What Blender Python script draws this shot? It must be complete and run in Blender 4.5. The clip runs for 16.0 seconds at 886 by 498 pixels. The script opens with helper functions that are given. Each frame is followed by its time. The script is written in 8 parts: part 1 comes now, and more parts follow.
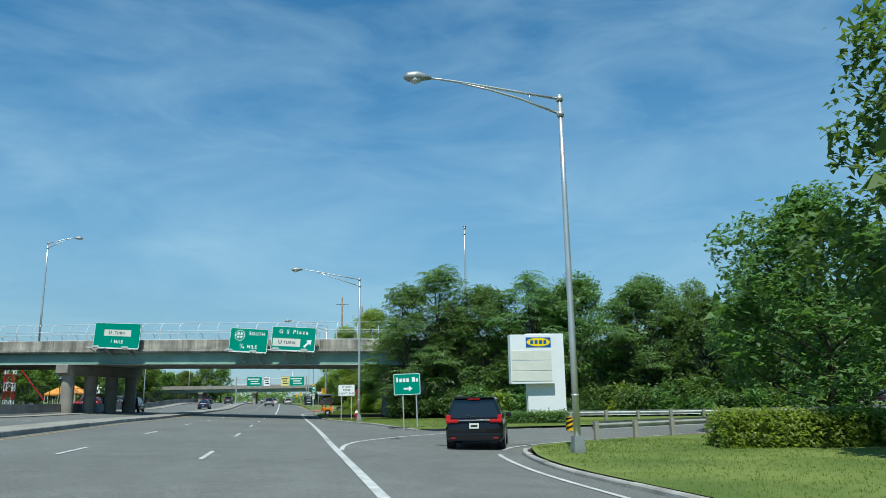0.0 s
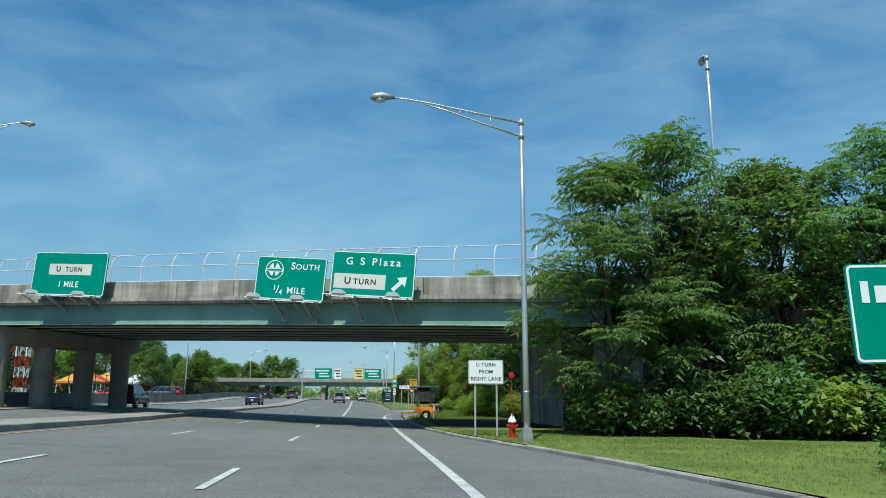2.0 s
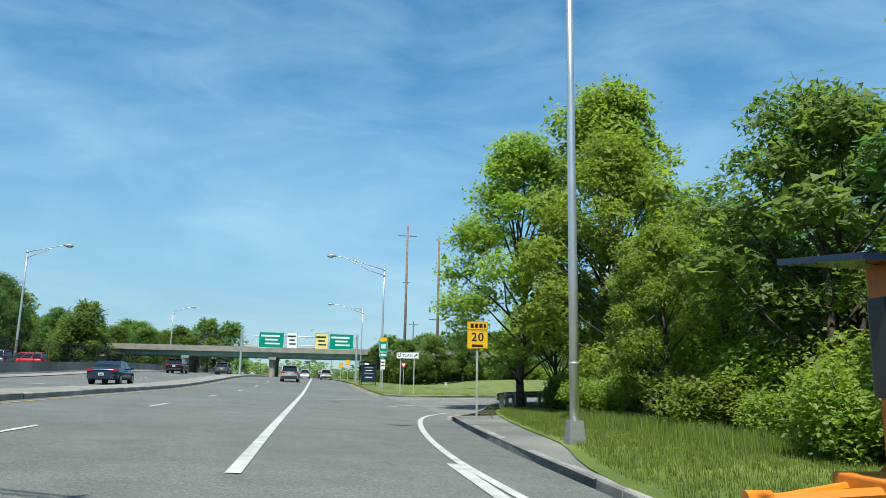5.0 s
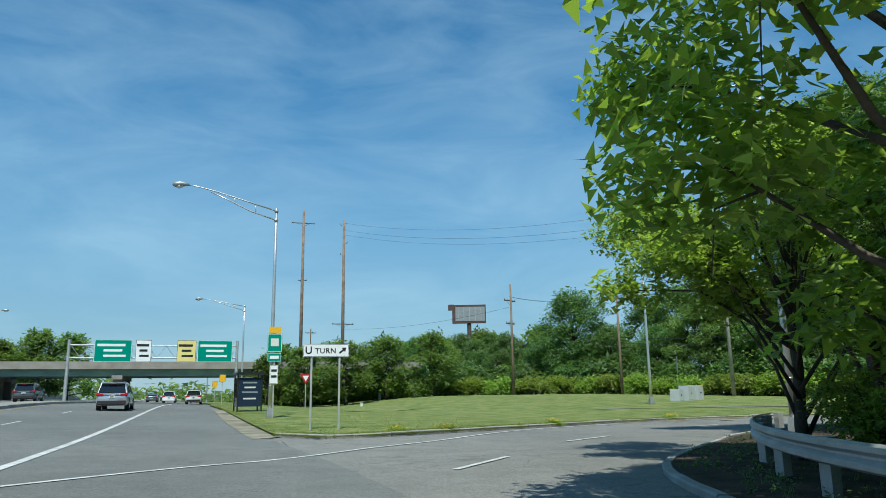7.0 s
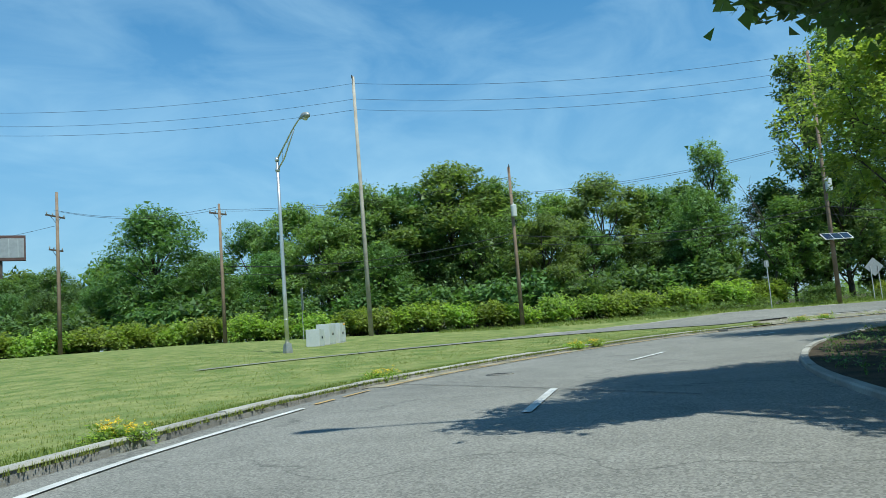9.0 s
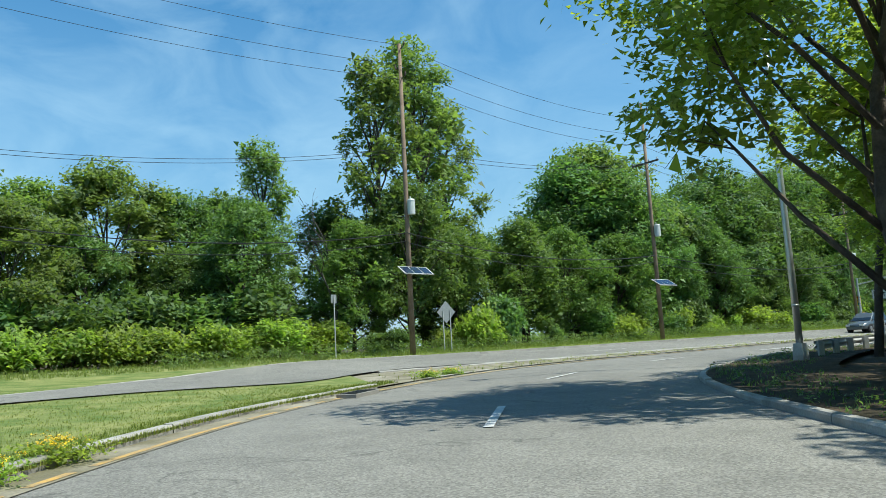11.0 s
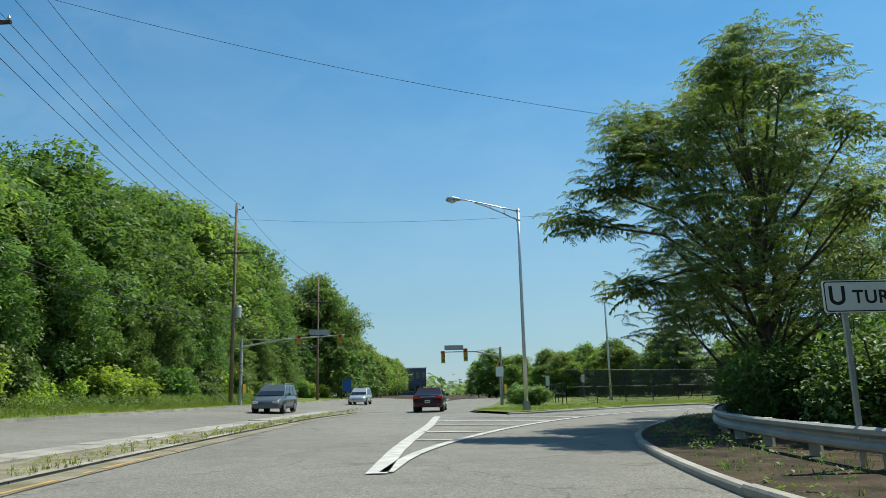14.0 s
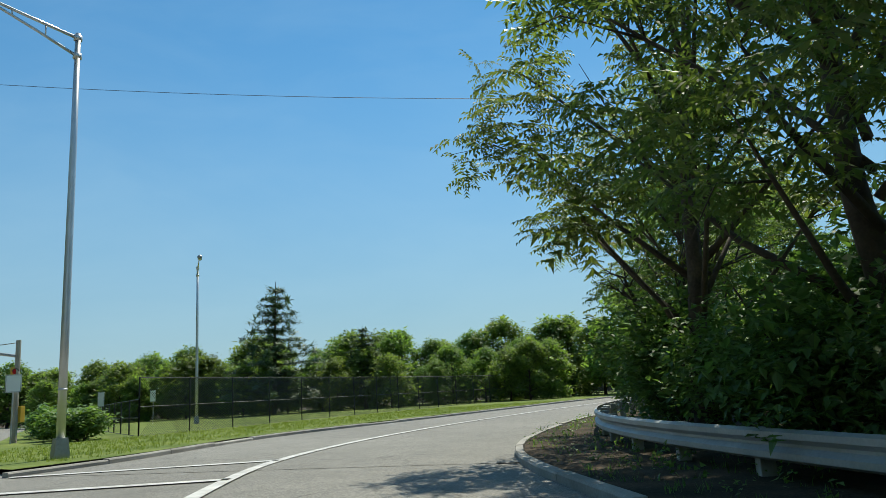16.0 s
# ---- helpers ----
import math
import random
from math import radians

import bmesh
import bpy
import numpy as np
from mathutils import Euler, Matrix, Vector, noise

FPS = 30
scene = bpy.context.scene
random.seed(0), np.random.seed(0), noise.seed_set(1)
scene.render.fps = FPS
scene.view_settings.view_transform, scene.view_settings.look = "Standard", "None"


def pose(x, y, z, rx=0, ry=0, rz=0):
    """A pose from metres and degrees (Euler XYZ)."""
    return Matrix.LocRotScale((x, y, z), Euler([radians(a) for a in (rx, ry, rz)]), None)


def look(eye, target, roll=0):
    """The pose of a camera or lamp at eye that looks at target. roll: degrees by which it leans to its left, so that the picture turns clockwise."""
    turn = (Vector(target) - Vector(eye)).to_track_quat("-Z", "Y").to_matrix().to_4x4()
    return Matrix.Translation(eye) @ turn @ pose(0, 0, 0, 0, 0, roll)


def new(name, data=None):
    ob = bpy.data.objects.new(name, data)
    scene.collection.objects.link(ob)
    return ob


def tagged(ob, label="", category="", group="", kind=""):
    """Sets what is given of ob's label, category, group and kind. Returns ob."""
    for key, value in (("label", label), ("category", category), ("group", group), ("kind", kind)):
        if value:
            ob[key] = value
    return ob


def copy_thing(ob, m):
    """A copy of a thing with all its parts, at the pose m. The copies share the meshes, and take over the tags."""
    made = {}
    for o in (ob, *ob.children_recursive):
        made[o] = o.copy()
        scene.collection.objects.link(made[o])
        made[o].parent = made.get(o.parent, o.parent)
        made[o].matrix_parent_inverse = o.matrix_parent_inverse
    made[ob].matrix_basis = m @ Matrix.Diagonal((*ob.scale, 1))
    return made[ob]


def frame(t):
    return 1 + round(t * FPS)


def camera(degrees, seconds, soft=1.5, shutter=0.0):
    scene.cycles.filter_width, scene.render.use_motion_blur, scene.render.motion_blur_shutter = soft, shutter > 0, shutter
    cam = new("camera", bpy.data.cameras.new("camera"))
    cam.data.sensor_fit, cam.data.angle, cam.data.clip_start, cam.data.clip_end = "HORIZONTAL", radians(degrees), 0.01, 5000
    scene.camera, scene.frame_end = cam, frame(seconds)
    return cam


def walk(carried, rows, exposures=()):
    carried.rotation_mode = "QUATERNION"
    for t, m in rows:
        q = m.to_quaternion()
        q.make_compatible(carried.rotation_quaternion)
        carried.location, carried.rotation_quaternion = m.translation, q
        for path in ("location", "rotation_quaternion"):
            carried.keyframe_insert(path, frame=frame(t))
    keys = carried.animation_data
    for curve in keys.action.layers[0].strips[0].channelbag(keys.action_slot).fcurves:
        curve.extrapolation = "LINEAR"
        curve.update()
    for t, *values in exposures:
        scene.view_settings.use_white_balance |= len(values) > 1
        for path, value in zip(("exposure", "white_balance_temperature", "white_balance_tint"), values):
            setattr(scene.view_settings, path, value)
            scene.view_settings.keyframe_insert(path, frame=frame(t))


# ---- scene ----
cam = camera(62.8, 16.0, 0.8)
EXPOSURES = [(0, 0.45, 6050, -3), (2.5, 0.45, 6050, -3), (3.2, 0.6, 6100, -2), (3.7, 1.15, 6300, 0), (4.2, 1.25, 6300, 0), (4.5, 1.1, 6300, 0), (4.9, 0.8, 6300, 0), (5.2, 0.7, 6250, 0), (7.5, 0.45, 5950, -3),
             (8.5, 0.52, 5850, -4), (9.5, 0.85, 6100, -3), (10.2, 0.9, 6200, -2), (12.4, 0.85, 6450, 1), (13.5, 0.7, 6550, 1), (14.5, 0.58, 6800, 2), (16, 0.55, 6800, 2)]
PATH = [
    (0, (0.248, -1.288, 1.697), (0.655, 0.628, 2.101), -1.0),
    (0.5, (0.238, 6.978, 1.697), (0.592, 8.904, 2.105), -1.0),
    (1, (0.244, 15.468, 1.713), (0.535, 17.403, 2.127), -0.7),
    (1.5, (0.203, 23.986, 1.611), (0.449, 25.927, 2.03), -0.3),
    (2, (0.243, 32.526, 1.488), (0.453, 34.474, 1.893), 0.2),
    (2.5, (0.256, 41.229, 1.487), (0.434, 43.183, 1.875), 0.3),
    (3, (0.347, 50.057, 1.403), (0.502, 52.014, 1.787), 1.4),
    (3.3, (0.277, 55.116, 1.419), (0.446, 57.075, 1.787), 1.8),
    (3.5, (0.272, 58.273, 1.432), (0.425, 60.23, 1.814), 1.6),
    (4, (0.248, 66.002, 1.331), (0.435, 67.955, 1.717), 1.9),
    (4.5, (0.166, 73.457, 1.402), (0.42, 75.406, 1.77), 0.4),
    (5, (-0.149, 80.424, 1.359), (0.159, 82.369, 1.712), 1.1),
    (5.2, (-0.294, 83.387, 1.363), (0.035, 85.33, 1.707), 0.8),
    (7.3, (2.996, 112.716, 1.28), (3.693, 114.547, 1.681), -2.0),
    (7.5, (3.749, 115.001, 1.247), (4.532, 116.801, 1.632), -3.0),
    (8, (5.986, 120.134, 1.182), (7.03, 121.81, 1.502), -4.8),
    (8.2, (6.935, 122.197, 1.152), (8.091, 123.803, 1.444), -5.3),
    (8.5, (8.636, 124.96, 1.148), (9.941, 126.453, 1.403), -5.2),
    (9, (11.831, 128.97, 1.218), (13.355, 130.248, 1.432), -4.6),
    (9.5, (15.542, 132.451, 1.087), (17.251, 133.465, 1.309), -4.4),
    (10, (19.603, 135.182, 1.07), (21.455, 135.904, 1.299), -3.9),
    (10.2, (21.267, 136.039, 1.07), (23.161, 136.637, 1.304), -3.7),
    (12.3, (41.917, 138.675, 1.244), (43.758, 137.95, 1.534), -1.8),
    (12.5, (44.002, 138.282, 1.233), (45.803, 137.463, 1.525), -1.4),
    (13, (49.233, 136.823, 1.191), (50.9, 135.764, 1.507), -0.6),
    (13.5, (53.855, 134.558, 1.038), (55.335, 133.263, 1.404), -0.6),
    (14, (58.019, 131.494, 1.112), (59.257, 129.972, 1.501), -1.4),
    (14.5, (61.509, 128.143, 1.064), (62.443, 126.422, 1.472), -2.7),
    (15, (64.368, 124.124, 1.101), (64.998, 122.274, 1.525), -3.9),
    (15.5, (66.779, 119.636, 1.176), (67.159, 117.716, 1.591), -4.2),
    (16, (68.628, 115.065, 1.081), (68.809, 113.112, 1.473), -3.4),
]
walk(cam, [(t, look(eye, target, roll)) for t, eye, target, roll in PATH], exposures=EXPOSURES)

# ---- world and sun ----
SUN_EL, SUN_AZ = radians(60), radians(198)      # azimuth clockwise from +y
world = bpy.data.worlds.new("sky")
scene.world = world
world.use_nodes = True
wn, wl = world.node_tree.nodes, world.node_tree.links
wn.clear()
sky = wn.new("ShaderNodeTexSky")
sky.sky_type = "NISHITA"
sky.sun_disc = False
sky.sun_elevation, sky.sun_rotation = SUN_EL, SUN_AZ
sky.air_density, sky.dust_density, sky.ozone_density = 1.0, 0.0, 4.0
wcoord = wn.new("ShaderNodeTexCoord")
wmap = wn.new("ShaderNodeMapping")
wmap.inputs["Scale"].default_value = (1.2, 2.4, 4.2)
wmap.inputs["Rotation"].default_value = (0.25, 0.12, 0.5)
cirrus = wn.new("ShaderNodeTexNoise")
cirrus.inputs["Scale"].default_value = 3.0
cirrus.inputs["Detail"].default_value = 9
cirrus.inputs["Roughness"].default_value = 0.55
cirrus.inputs["Distortion"].default_value = 0.5
cramp = wn.new("ShaderNodeValToRGB")
cramp.color_ramp.elements[0].position, cramp.color_ramp.elements[0].color = 0.38, (0, 0, 0, 1)
cramp.color_ramp.elements[1].position, cramp.color_ramp.elements[1].color = 0.92, (1, 1, 1, 1)
cmix = wn.new("ShaderNodeMix")
cmix.data_type = "RGBA"
cmix.inputs["B"].default_value = (4.8, 6.2, 7.1, 1)
cscale = wn.new("ShaderNodeMath")
cscale.operation = "MULTIPLY"
cscale.inputs[1].default_value = 0.42
wbg = wn.new("ShaderNodeBackground")
wbg.inputs["Strength"].default_value = 0.096
wout = wn.new("ShaderNodeOutputWorld")
wl.new(wcoord.outputs["Generated"], wmap.inputs["Vector"])
wl.new(wmap.outputs["Vector"], cirrus.inputs["Vector"])
wl.new(cirrus.outputs["Fac"], cramp.inputs["Fac"])
wl.new(cramp.outputs["Color"], cscale.inputs[0])
# the streaks thin out towards the south
wsep = wn.new("ShaderNodeSeparateXYZ")
wl.new(wcoord.outputs["Generated"], wsep.inputs["Vector"])
cclear = wn.new("ShaderNodeMapRange")
cclear.interpolation_type = "SMOOTHSTEP"
cclear.inputs["From Min"].default_value, cclear.inputs["From Max"].default_value = -0.55, 0.35
cclear.inputs["To Min"].default_value, cclear.inputs["To Max"].default_value = 0.25, 1.0
wl.new(wsep.outputs["Y"], cclear.inputs["Value"])
cthin = wn.new("ShaderNodeMath")
cthin.operation = "MULTIPLY"
wl.new(cscale.outputs["Value"], cthin.inputs[0])
wl.new(cclear.outputs["Result"], cthin.inputs[1])
wl.new(cthin.outputs["Value"], cmix.inputs["Factor"])
vivid = wn.new("ShaderNodeHueSaturation")
vivid.inputs["Saturation"].default_value = 1.2
vivid.inputs["Hue"].default_value = 0.491
wl.new(sky.outputs["Color"], vivid.inputs["Color"])
# pale haze low over the horizon
hramp = wn.new("ShaderNodeMapRange")
hramp.interpolation_type = "SMOOTHSTEP"
hramp.inputs["From Min"].default_value, hramp.inputs["From Max"].default_value = -0.02, 0.5
hramp.inputs["To Min"].default_value, hramp.inputs["To Max"].default_value = 0.82, 0.0
wl.new(wsep.outputs["Z"], hramp.inputs["Value"])
hmix = wn.new("ShaderNodeMix")
hmix.data_type = "RGBA"
hmix.inputs["B"].default_value = (1.9, 2.95, 4.0, 1)
wl.new(hramp.outputs["Result"], hmix.inputs["Factor"])
wl.new(vivid.outputs["Color"], hmix.inputs["A"])
wl.new(hmix.outputs["Result"], cmix.inputs["A"])
wl.new(cmix.outputs["Result"], wbg.inputs["Color"])
wl.new(wbg.outputs["Background"], wout.inputs["Surface"])
sun = new("sun", bpy.data.lights.new("sun", "SUN"))
sun.data.energy, sun.data.angle, sun.data.color = 3.75, radians(0.6), (1.0, 0.95, 0.86)
sun.matrix_world = look((60 * math.sin(SUN_AZ), 60 * math.cos(SUN_AZ), 60 * math.tan(SUN_EL)), (0, 0, 0))


# ---- materials ----
def material(name, base, rough=0.7, metal=0.0, vary=0.25, scale=3.0, fine=40.0, bump=0.15, second=None, spec=0.5, coord="Object", island=0.0, random_ob=0.0):
    """A surface whose base colour drifts at two scales, with fine relief."""
    m = bpy.data.materials.new(name)
    m.use_nodes = True
    n, l = m.node_tree.nodes, m.node_tree.links
    b = n["Principled BSDF"]
    b.inputs["Roughness"].default_value, b.inputs["Metallic"].default_value = rough, metal
    b.inputs["Specular IOR Level"].default_value = spec
    tc = n.new("ShaderNodeTexCoord")
    big, small = n.new("ShaderNodeTexNoise"), n.new("ShaderNodeTexNoise")
    big.inputs["Scale"].default_value, big.inputs["Detail"].default_value = scale, 5
    small.inputs["Scale"].default_value, small.inputs["Detail"].default_value = fine, 4
    for t in (big, small):
        l.new(tc.outputs[coord], t.inputs["Vector"])
    ramp = n.new("ShaderNodeValToRGB")
    second = second or tuple(c * (1 - vary) for c in base)
    ramp.color_ramp.elements[0].position, ramp.color_ramp.elements[0].color = 0.35, (*second, 1)
    ramp.color_ramp.elements[1].position, ramp.color_ramp.elements[1].color = 0.65, (*base, 1)
    l.new(big.outputs["Fac"], ramp.inputs["Fac"])
    mix = n.new("ShaderNodeMix")
    mix.data_type, mix.blend_type = "RGBA", "OVERLAY"
    mix.inputs["Factor"].default_value = min(1.0, vary * 1.6)
    l.new(ramp.outputs["Color"], mix.inputs["A"])
    l.new(small.outputs["Color"], mix.inputs["B"])
    hue = n.new("ShaderNodeHueSaturation")
    l.new(mix.outputs["Result"], hue.inputs["Color"])
    bw = n.new("ShaderNodeRGBToBW")
    l.new(small.outputs["Color"], bw.inputs["Color"])
    l.new(bw.outputs["Val"], mix.inputs["B"])
    l.new(hue.outputs["Color"], b.inputs["Base Color"])
    if island or random_ob:
        src = n.new("ShaderNodeNewGeometry").outputs["Random Per Island"] if island else n.new("ShaderNodeObjectInfo").outputs["Random"]
        amount = island or random_ob
        mr = n.new("ShaderNodeMapRange")
        mr.inputs["To Min"].default_value, mr.inputs["To Max"].default_value = 1 - amount, 1 + amount
        l.new(src, mr.inputs["Value"])
        l.new(mr.outputs["Result"], hue.inputs["Value"])
    if bump:
        bp = n.new("ShaderNodeBump")
        bp.inputs["Strength"].default_value, bp.inputs["Distance"].default_value = bump, 0.02
        l.new(small.outputs["Fac"], bp.inputs["Height"])
        l.new(bp.outputs["Normal"], b.inputs["Normal"])
    return m


def leaf_material(name, base, warm=0.0, glow=0.41, spread=0.42):
    """Thin leaves: light shines through them; each leaf has its own shade."""
    m = bpy.data.materials.new(name)
    m.use_nodes = True
    n, l = m.node_tree.nodes, m.node_tree.links
    n.clear()
    out = n.new("ShaderNodeOutputMaterial")
    geo, info = n.new("ShaderNodeNewGeometry"), n.new("ShaderNodeObjectInfo")
    ramp = n.new("ShaderNodeValToRGB")
    e = ramp.color_ramp.elements
    e[0].position, e[0].color = 0.0, (*[c * (1 - spread) for c in base], 1)
    e[1].position, e[1].color = 1.0, (base[0] * (1.25 + warm), base[1] * (1.2 + warm * 0.4), base[2] * 1.05, 1)
    l.new(geo.outputs["Random Per Island"], ramp.inputs["Fac"])
    hue = n.new("ShaderNodeHueSaturation")
    l.new(ramp.outputs["Color"], hue.inputs["Color"])
    mr = n.new("ShaderNodeMapRange")
    mr.inputs["To Min"].default_value, mr.inputs["To Max"].default_value = 0.84, 1.2
    l.new(info.outputs["Random"], mr.inputs["Value"])
    l.new(mr.outputs["Result"], hue.inputs["Value"])
    mh = n.new("ShaderNodeMapRange")
    mh.inputs["To Min"].default_value, mh.inputs["To Max"].default_value = 0.485, 0.515
    l.new(info.outputs["Random"], mh.inputs["Value"])
    l.new(mh.outputs["Result"], hue.inputs["Hue"])
    b = n.new("ShaderNodeBsdfPrincipled")
    b.inputs["Roughness"].default_value = 0.5
    b.inputs["Specular IOR Level"].default_value = 0.34
    l.new(hue.outputs["Color"], b.inputs["Base Color"])
    tr = n.new("ShaderNodeBsdfTranslucent")
    bright = n.new("ShaderNodeMix")
    bright.data_type, bright.blend_type = "RGBA", "MULTIPLY"
    bright.inputs["Factor"].default_value = 1.0
    bright.inputs["B"].default_value = (1.55, 1.65, 0.72, 1)
    l.new(hue.outputs["Color"], bright.inputs["A"])
    l.new(bright.outputs["Result"], tr.inputs["Color"])
    mx = n.new("ShaderNodeMixShader")
    mx.inputs["Fac"].default_value = glow
    l.new(b.outputs["BSDF"], mx.inputs[1])
    l.new(tr.outputs["BSDF"], mx.inputs[2])
    l.new(mx.outputs["Shader"], out.inputs["Surface"])
    return m


def road_material(name, base, second, patch):
    """Worn asphalt: aggregate, wheel tracks along the lane's length, cracks."""
    m = material(name, base, 0.85, 0, 0.22, 0.12, 55, 0.35, second)
    n, l = m.node_tree.nodes, m.node_tree.links
    tc = n["Texture Coordinate"]
    crack = n.new("ShaderNodeTexVoronoi")
    crack.feature = "DISTANCE_TO_EDGE"
    crack.inputs["Scale"].default_value = 0.16
    warp = n.new("ShaderNodeTexNoise")
    warp.inputs["Scale"].default_value, warp.inputs["Detail"].default_value = 0.6, 6
    add = n.new("ShaderNodeMixRGB")
    add.blend_type, add.inputs["Fac"].default_value = "ADD", 1.0
    sc = n.new("ShaderNodeVectorMath")
    sc.operation = "SCALE"
    sc.inputs["Scale"].default_value = 3.0
    l.new(tc.outputs["Object"], warp.inputs["Vector"])
    l.new(warp.outputs["Color"], sc.inputs[0])
    l.new(tc.outputs["Object"], add.inputs[1])
    l.new(sc.outputs["Vector"], add.inputs[2])
    l.new(add.outputs["Color"], crack.inputs["Vector"])
    cr = n.new("ShaderNodeValToRGB")
    cr.color_ramp.elements[0].position, cr.color_ramp.elements[0].color = 0.0, (patch, patch, patch, 1)
    cr.color_ramp.elements[1].position, cr.color_ramp.elements[1].color = 0.006, (1, 1, 1, 1)
    l.new(crack.outputs["Distance"], cr.inputs["Fac"])
    mul = n.new("ShaderNodeMix")
    mul.data_type, mul.blend_type = "RGBA", "MULTIPLY"
    mul.inputs["Factor"].default_value = 1.0
    b = n["Principled BSDF"]
    src = b.inputs["Base Color"].links[0].from_socket
    l.new(src, mul.inputs["A"])
    l.new(cr.outputs["Color"], mul.inputs["B"])
    grit = n.new("ShaderNodeTexVoronoi")
    grit.inputs["Scale"].default_value = 50
    stain = n.new("ShaderNodeTexNoise")
    stain.inputs["Scale"].default_value, stain.inputs["Detail"].default_value = 1.1, 6
    l.new(tc.outputs["Object"], grit.inputs["Vector"])
    l.new(tc.outputs["Object"], stain.inputs["Vector"])
    sep = n.new("ShaderNodeSeparateColor")
    l.new(grit.outputs["Color"], sep.inputs["Color"])
    prev = mul.outputs["Result"]
    for sock, lo, hi in ((sep.outputs["Red"], 0.62, 1.38), (stain.outputs["Fac"], 0.72, 1.28)):
        mr = n.new("ShaderNodeMapRange")
        mr.inputs["To Min"].default_value, mr.inputs["To Max"].default_value = lo, hi
        l.new(sock, mr.inputs["Value"])
        mm = n.new("ShaderNodeMix")
        mm.data_type, mm.blend_type = "RGBA", "MULTIPLY"
        mm.inputs["Factor"].default_value = 1.0
        l.new(prev, mm.inputs["A"])
        l.new(mr.outputs["Result"], mm.inputs["B"])
        prev = mm.outputs["Result"]
    l.new(prev, b.inputs["Base Color"])
    return m


ASPHALT = road_material("asphalt", (0.16, 0.158, 0.145), (0.128, 0.127, 0.116), 0.72)
ASPHALT_OLD = road_material("asphalt_old", (0.205, 0.195, 0.173), (0.165, 0.157, 0.139), 0.55)


def streaked(name, base, second, run=0.55, joints=0.0):
    """Weathered concrete: dark runs of damp and dirt drawn down its height over patchy stains."""
    m = material(name, base, 0.88, 0, 0.3, 0.6, 26, 0.3, second)
    n, l = m.node_tree.nodes, m.node_tree.links
    b, tc = n["Principled BSDF"], n["Texture Coordinate"]
    prev = b.inputs["Base Color"].links[0].from_socket
    for scale, lo, sharp in (((1.3, 1.3, 0.09), run, 0.3), ((5.5, 5.5, 0.22), run + 0.2, 0.35), ((0.35, 0.35, 2.6), 0.82, 0.4)):
        mp = n.new("ShaderNodeMapping")
        mp.inputs["Scale"].default_value = scale
        l.new(tc.outputs["Object"], mp.inputs["Vector"])
        t = n.new("ShaderNodeTexNoise")
        t.inputs["Scale"].default_value, t.inputs["Detail"].default_value = 1.0, 5
        l.new(mp.outputs["Vector"], t.inputs["Vector"])
        mr = n.new("ShaderNodeMapRange")
        mr.inputs["From Min"].default_value, mr.inputs["From Max"].default_value = sharp, 0.62
        mr.inputs["To Min"].default_value, mr.inputs["To Max"].default_value = lo, 1.1
        l.new(t.outputs["Fac"], mr.inputs["Value"])
        mm = n.new("ShaderNodeMix")
        mm.data_type, mm.blend_type = "RGBA", "MULTIPLY"
        mm.inputs["Factor"].default_value = 1.0
        l.new(prev, mm.inputs["A"])
        l.new(mr.outputs["Result"], mm.inputs["B"])
        prev = mm.outputs["Result"]
    l.new(prev, b.inputs["Base Color"])
    return m


PARAPET = streaked("weathered_parapet_concrete", (0.4, 0.365, 0.31), (0.29, 0.265, 0.225), 0.55)
ABUTMENT = streaked("streaked_abutment_concrete", (0.46, 0.44, 0.4), (0.33, 0.315, 0.285), 0.5)
GRASS = material("lawn", (0.17, 0.205, 0.053), 0.95, 0, 0.3, 0.35, 28, 0.5, (0.095, 0.135, 0.032), spec=0.15)
GRASS_DRY = material("lawn_dry", (0.225, 0.235, 0.085), 0.95, 0, 0.6, 0.9, 16, 0.9, (0.105, 0.15, 0.04), spec=0.15)
SOIL = material("leaf_litter", (0.085, 0.062, 0.042), 0.95, 0, 0.6, 1.6, 26, 0.9, (0.035, 0.03, 0.02), spec=0.15)
CONCRETE = material("concrete", (0.31, 0.285, 0.245), 0.85, 0, 0.25, 0.7, 30, 0.25, (0.22, 0.2, 0.168))
CONCRETE_DARK = material("stained_concrete", (0.25, 0.235, 0.21), 0.9, 0, 0.3, 0.35, 14, 0.3, (0.14, 0.132, 0.118))
KERB = material("kerb_stone", (0.37, 0.35, 0.315), 0.85, 0, 0.28, 1.1, 35, 0.3, (0.24, 0.225, 0.2), random_ob=0.12)
WHITE_LINE = material("road_paint_white", (0.6, 0.59, 0.57), 0.7, 0, 0.18, 2.5, 60, 0.2, (0.4, 0.39, 0.37))
YELLOW_LINE = material("road_paint_yellow", (0.52, 0.31, 0.08), 0.8, 0, 0.5, 4.0, 40, 0.25, (0.28, 0.21, 0.12))
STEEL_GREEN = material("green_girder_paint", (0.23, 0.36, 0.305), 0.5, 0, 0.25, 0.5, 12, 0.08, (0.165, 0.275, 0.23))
# girder green darkened for shade under the deck, then lightened for bounce off the road
STEEL_SHADED = material("shaded_green_web", (0.11, 0.15, 0.125), 0.65, 0, 0.3, 0.6, 12, 0.08, (0.07, 0.1, 0.085))
STEEL_BOUNCE_LIT = material("bounce_lit_green_flange", (0.4, 0.42, 0.36), 0.6, 0, 0.25, 0.6, 12, 0.08, (0.24, 0.265, 0.225))
# paler than the girder paint: sun on the flange edge put into the colour
STEEL_SUNLIT = material("pale_sunlit_flange_edge", (0.55, 0.55, 0.5), 0.6, 0, 0.35, 1.5, 15, 0.08, (0.3, 0.33, 0.29))
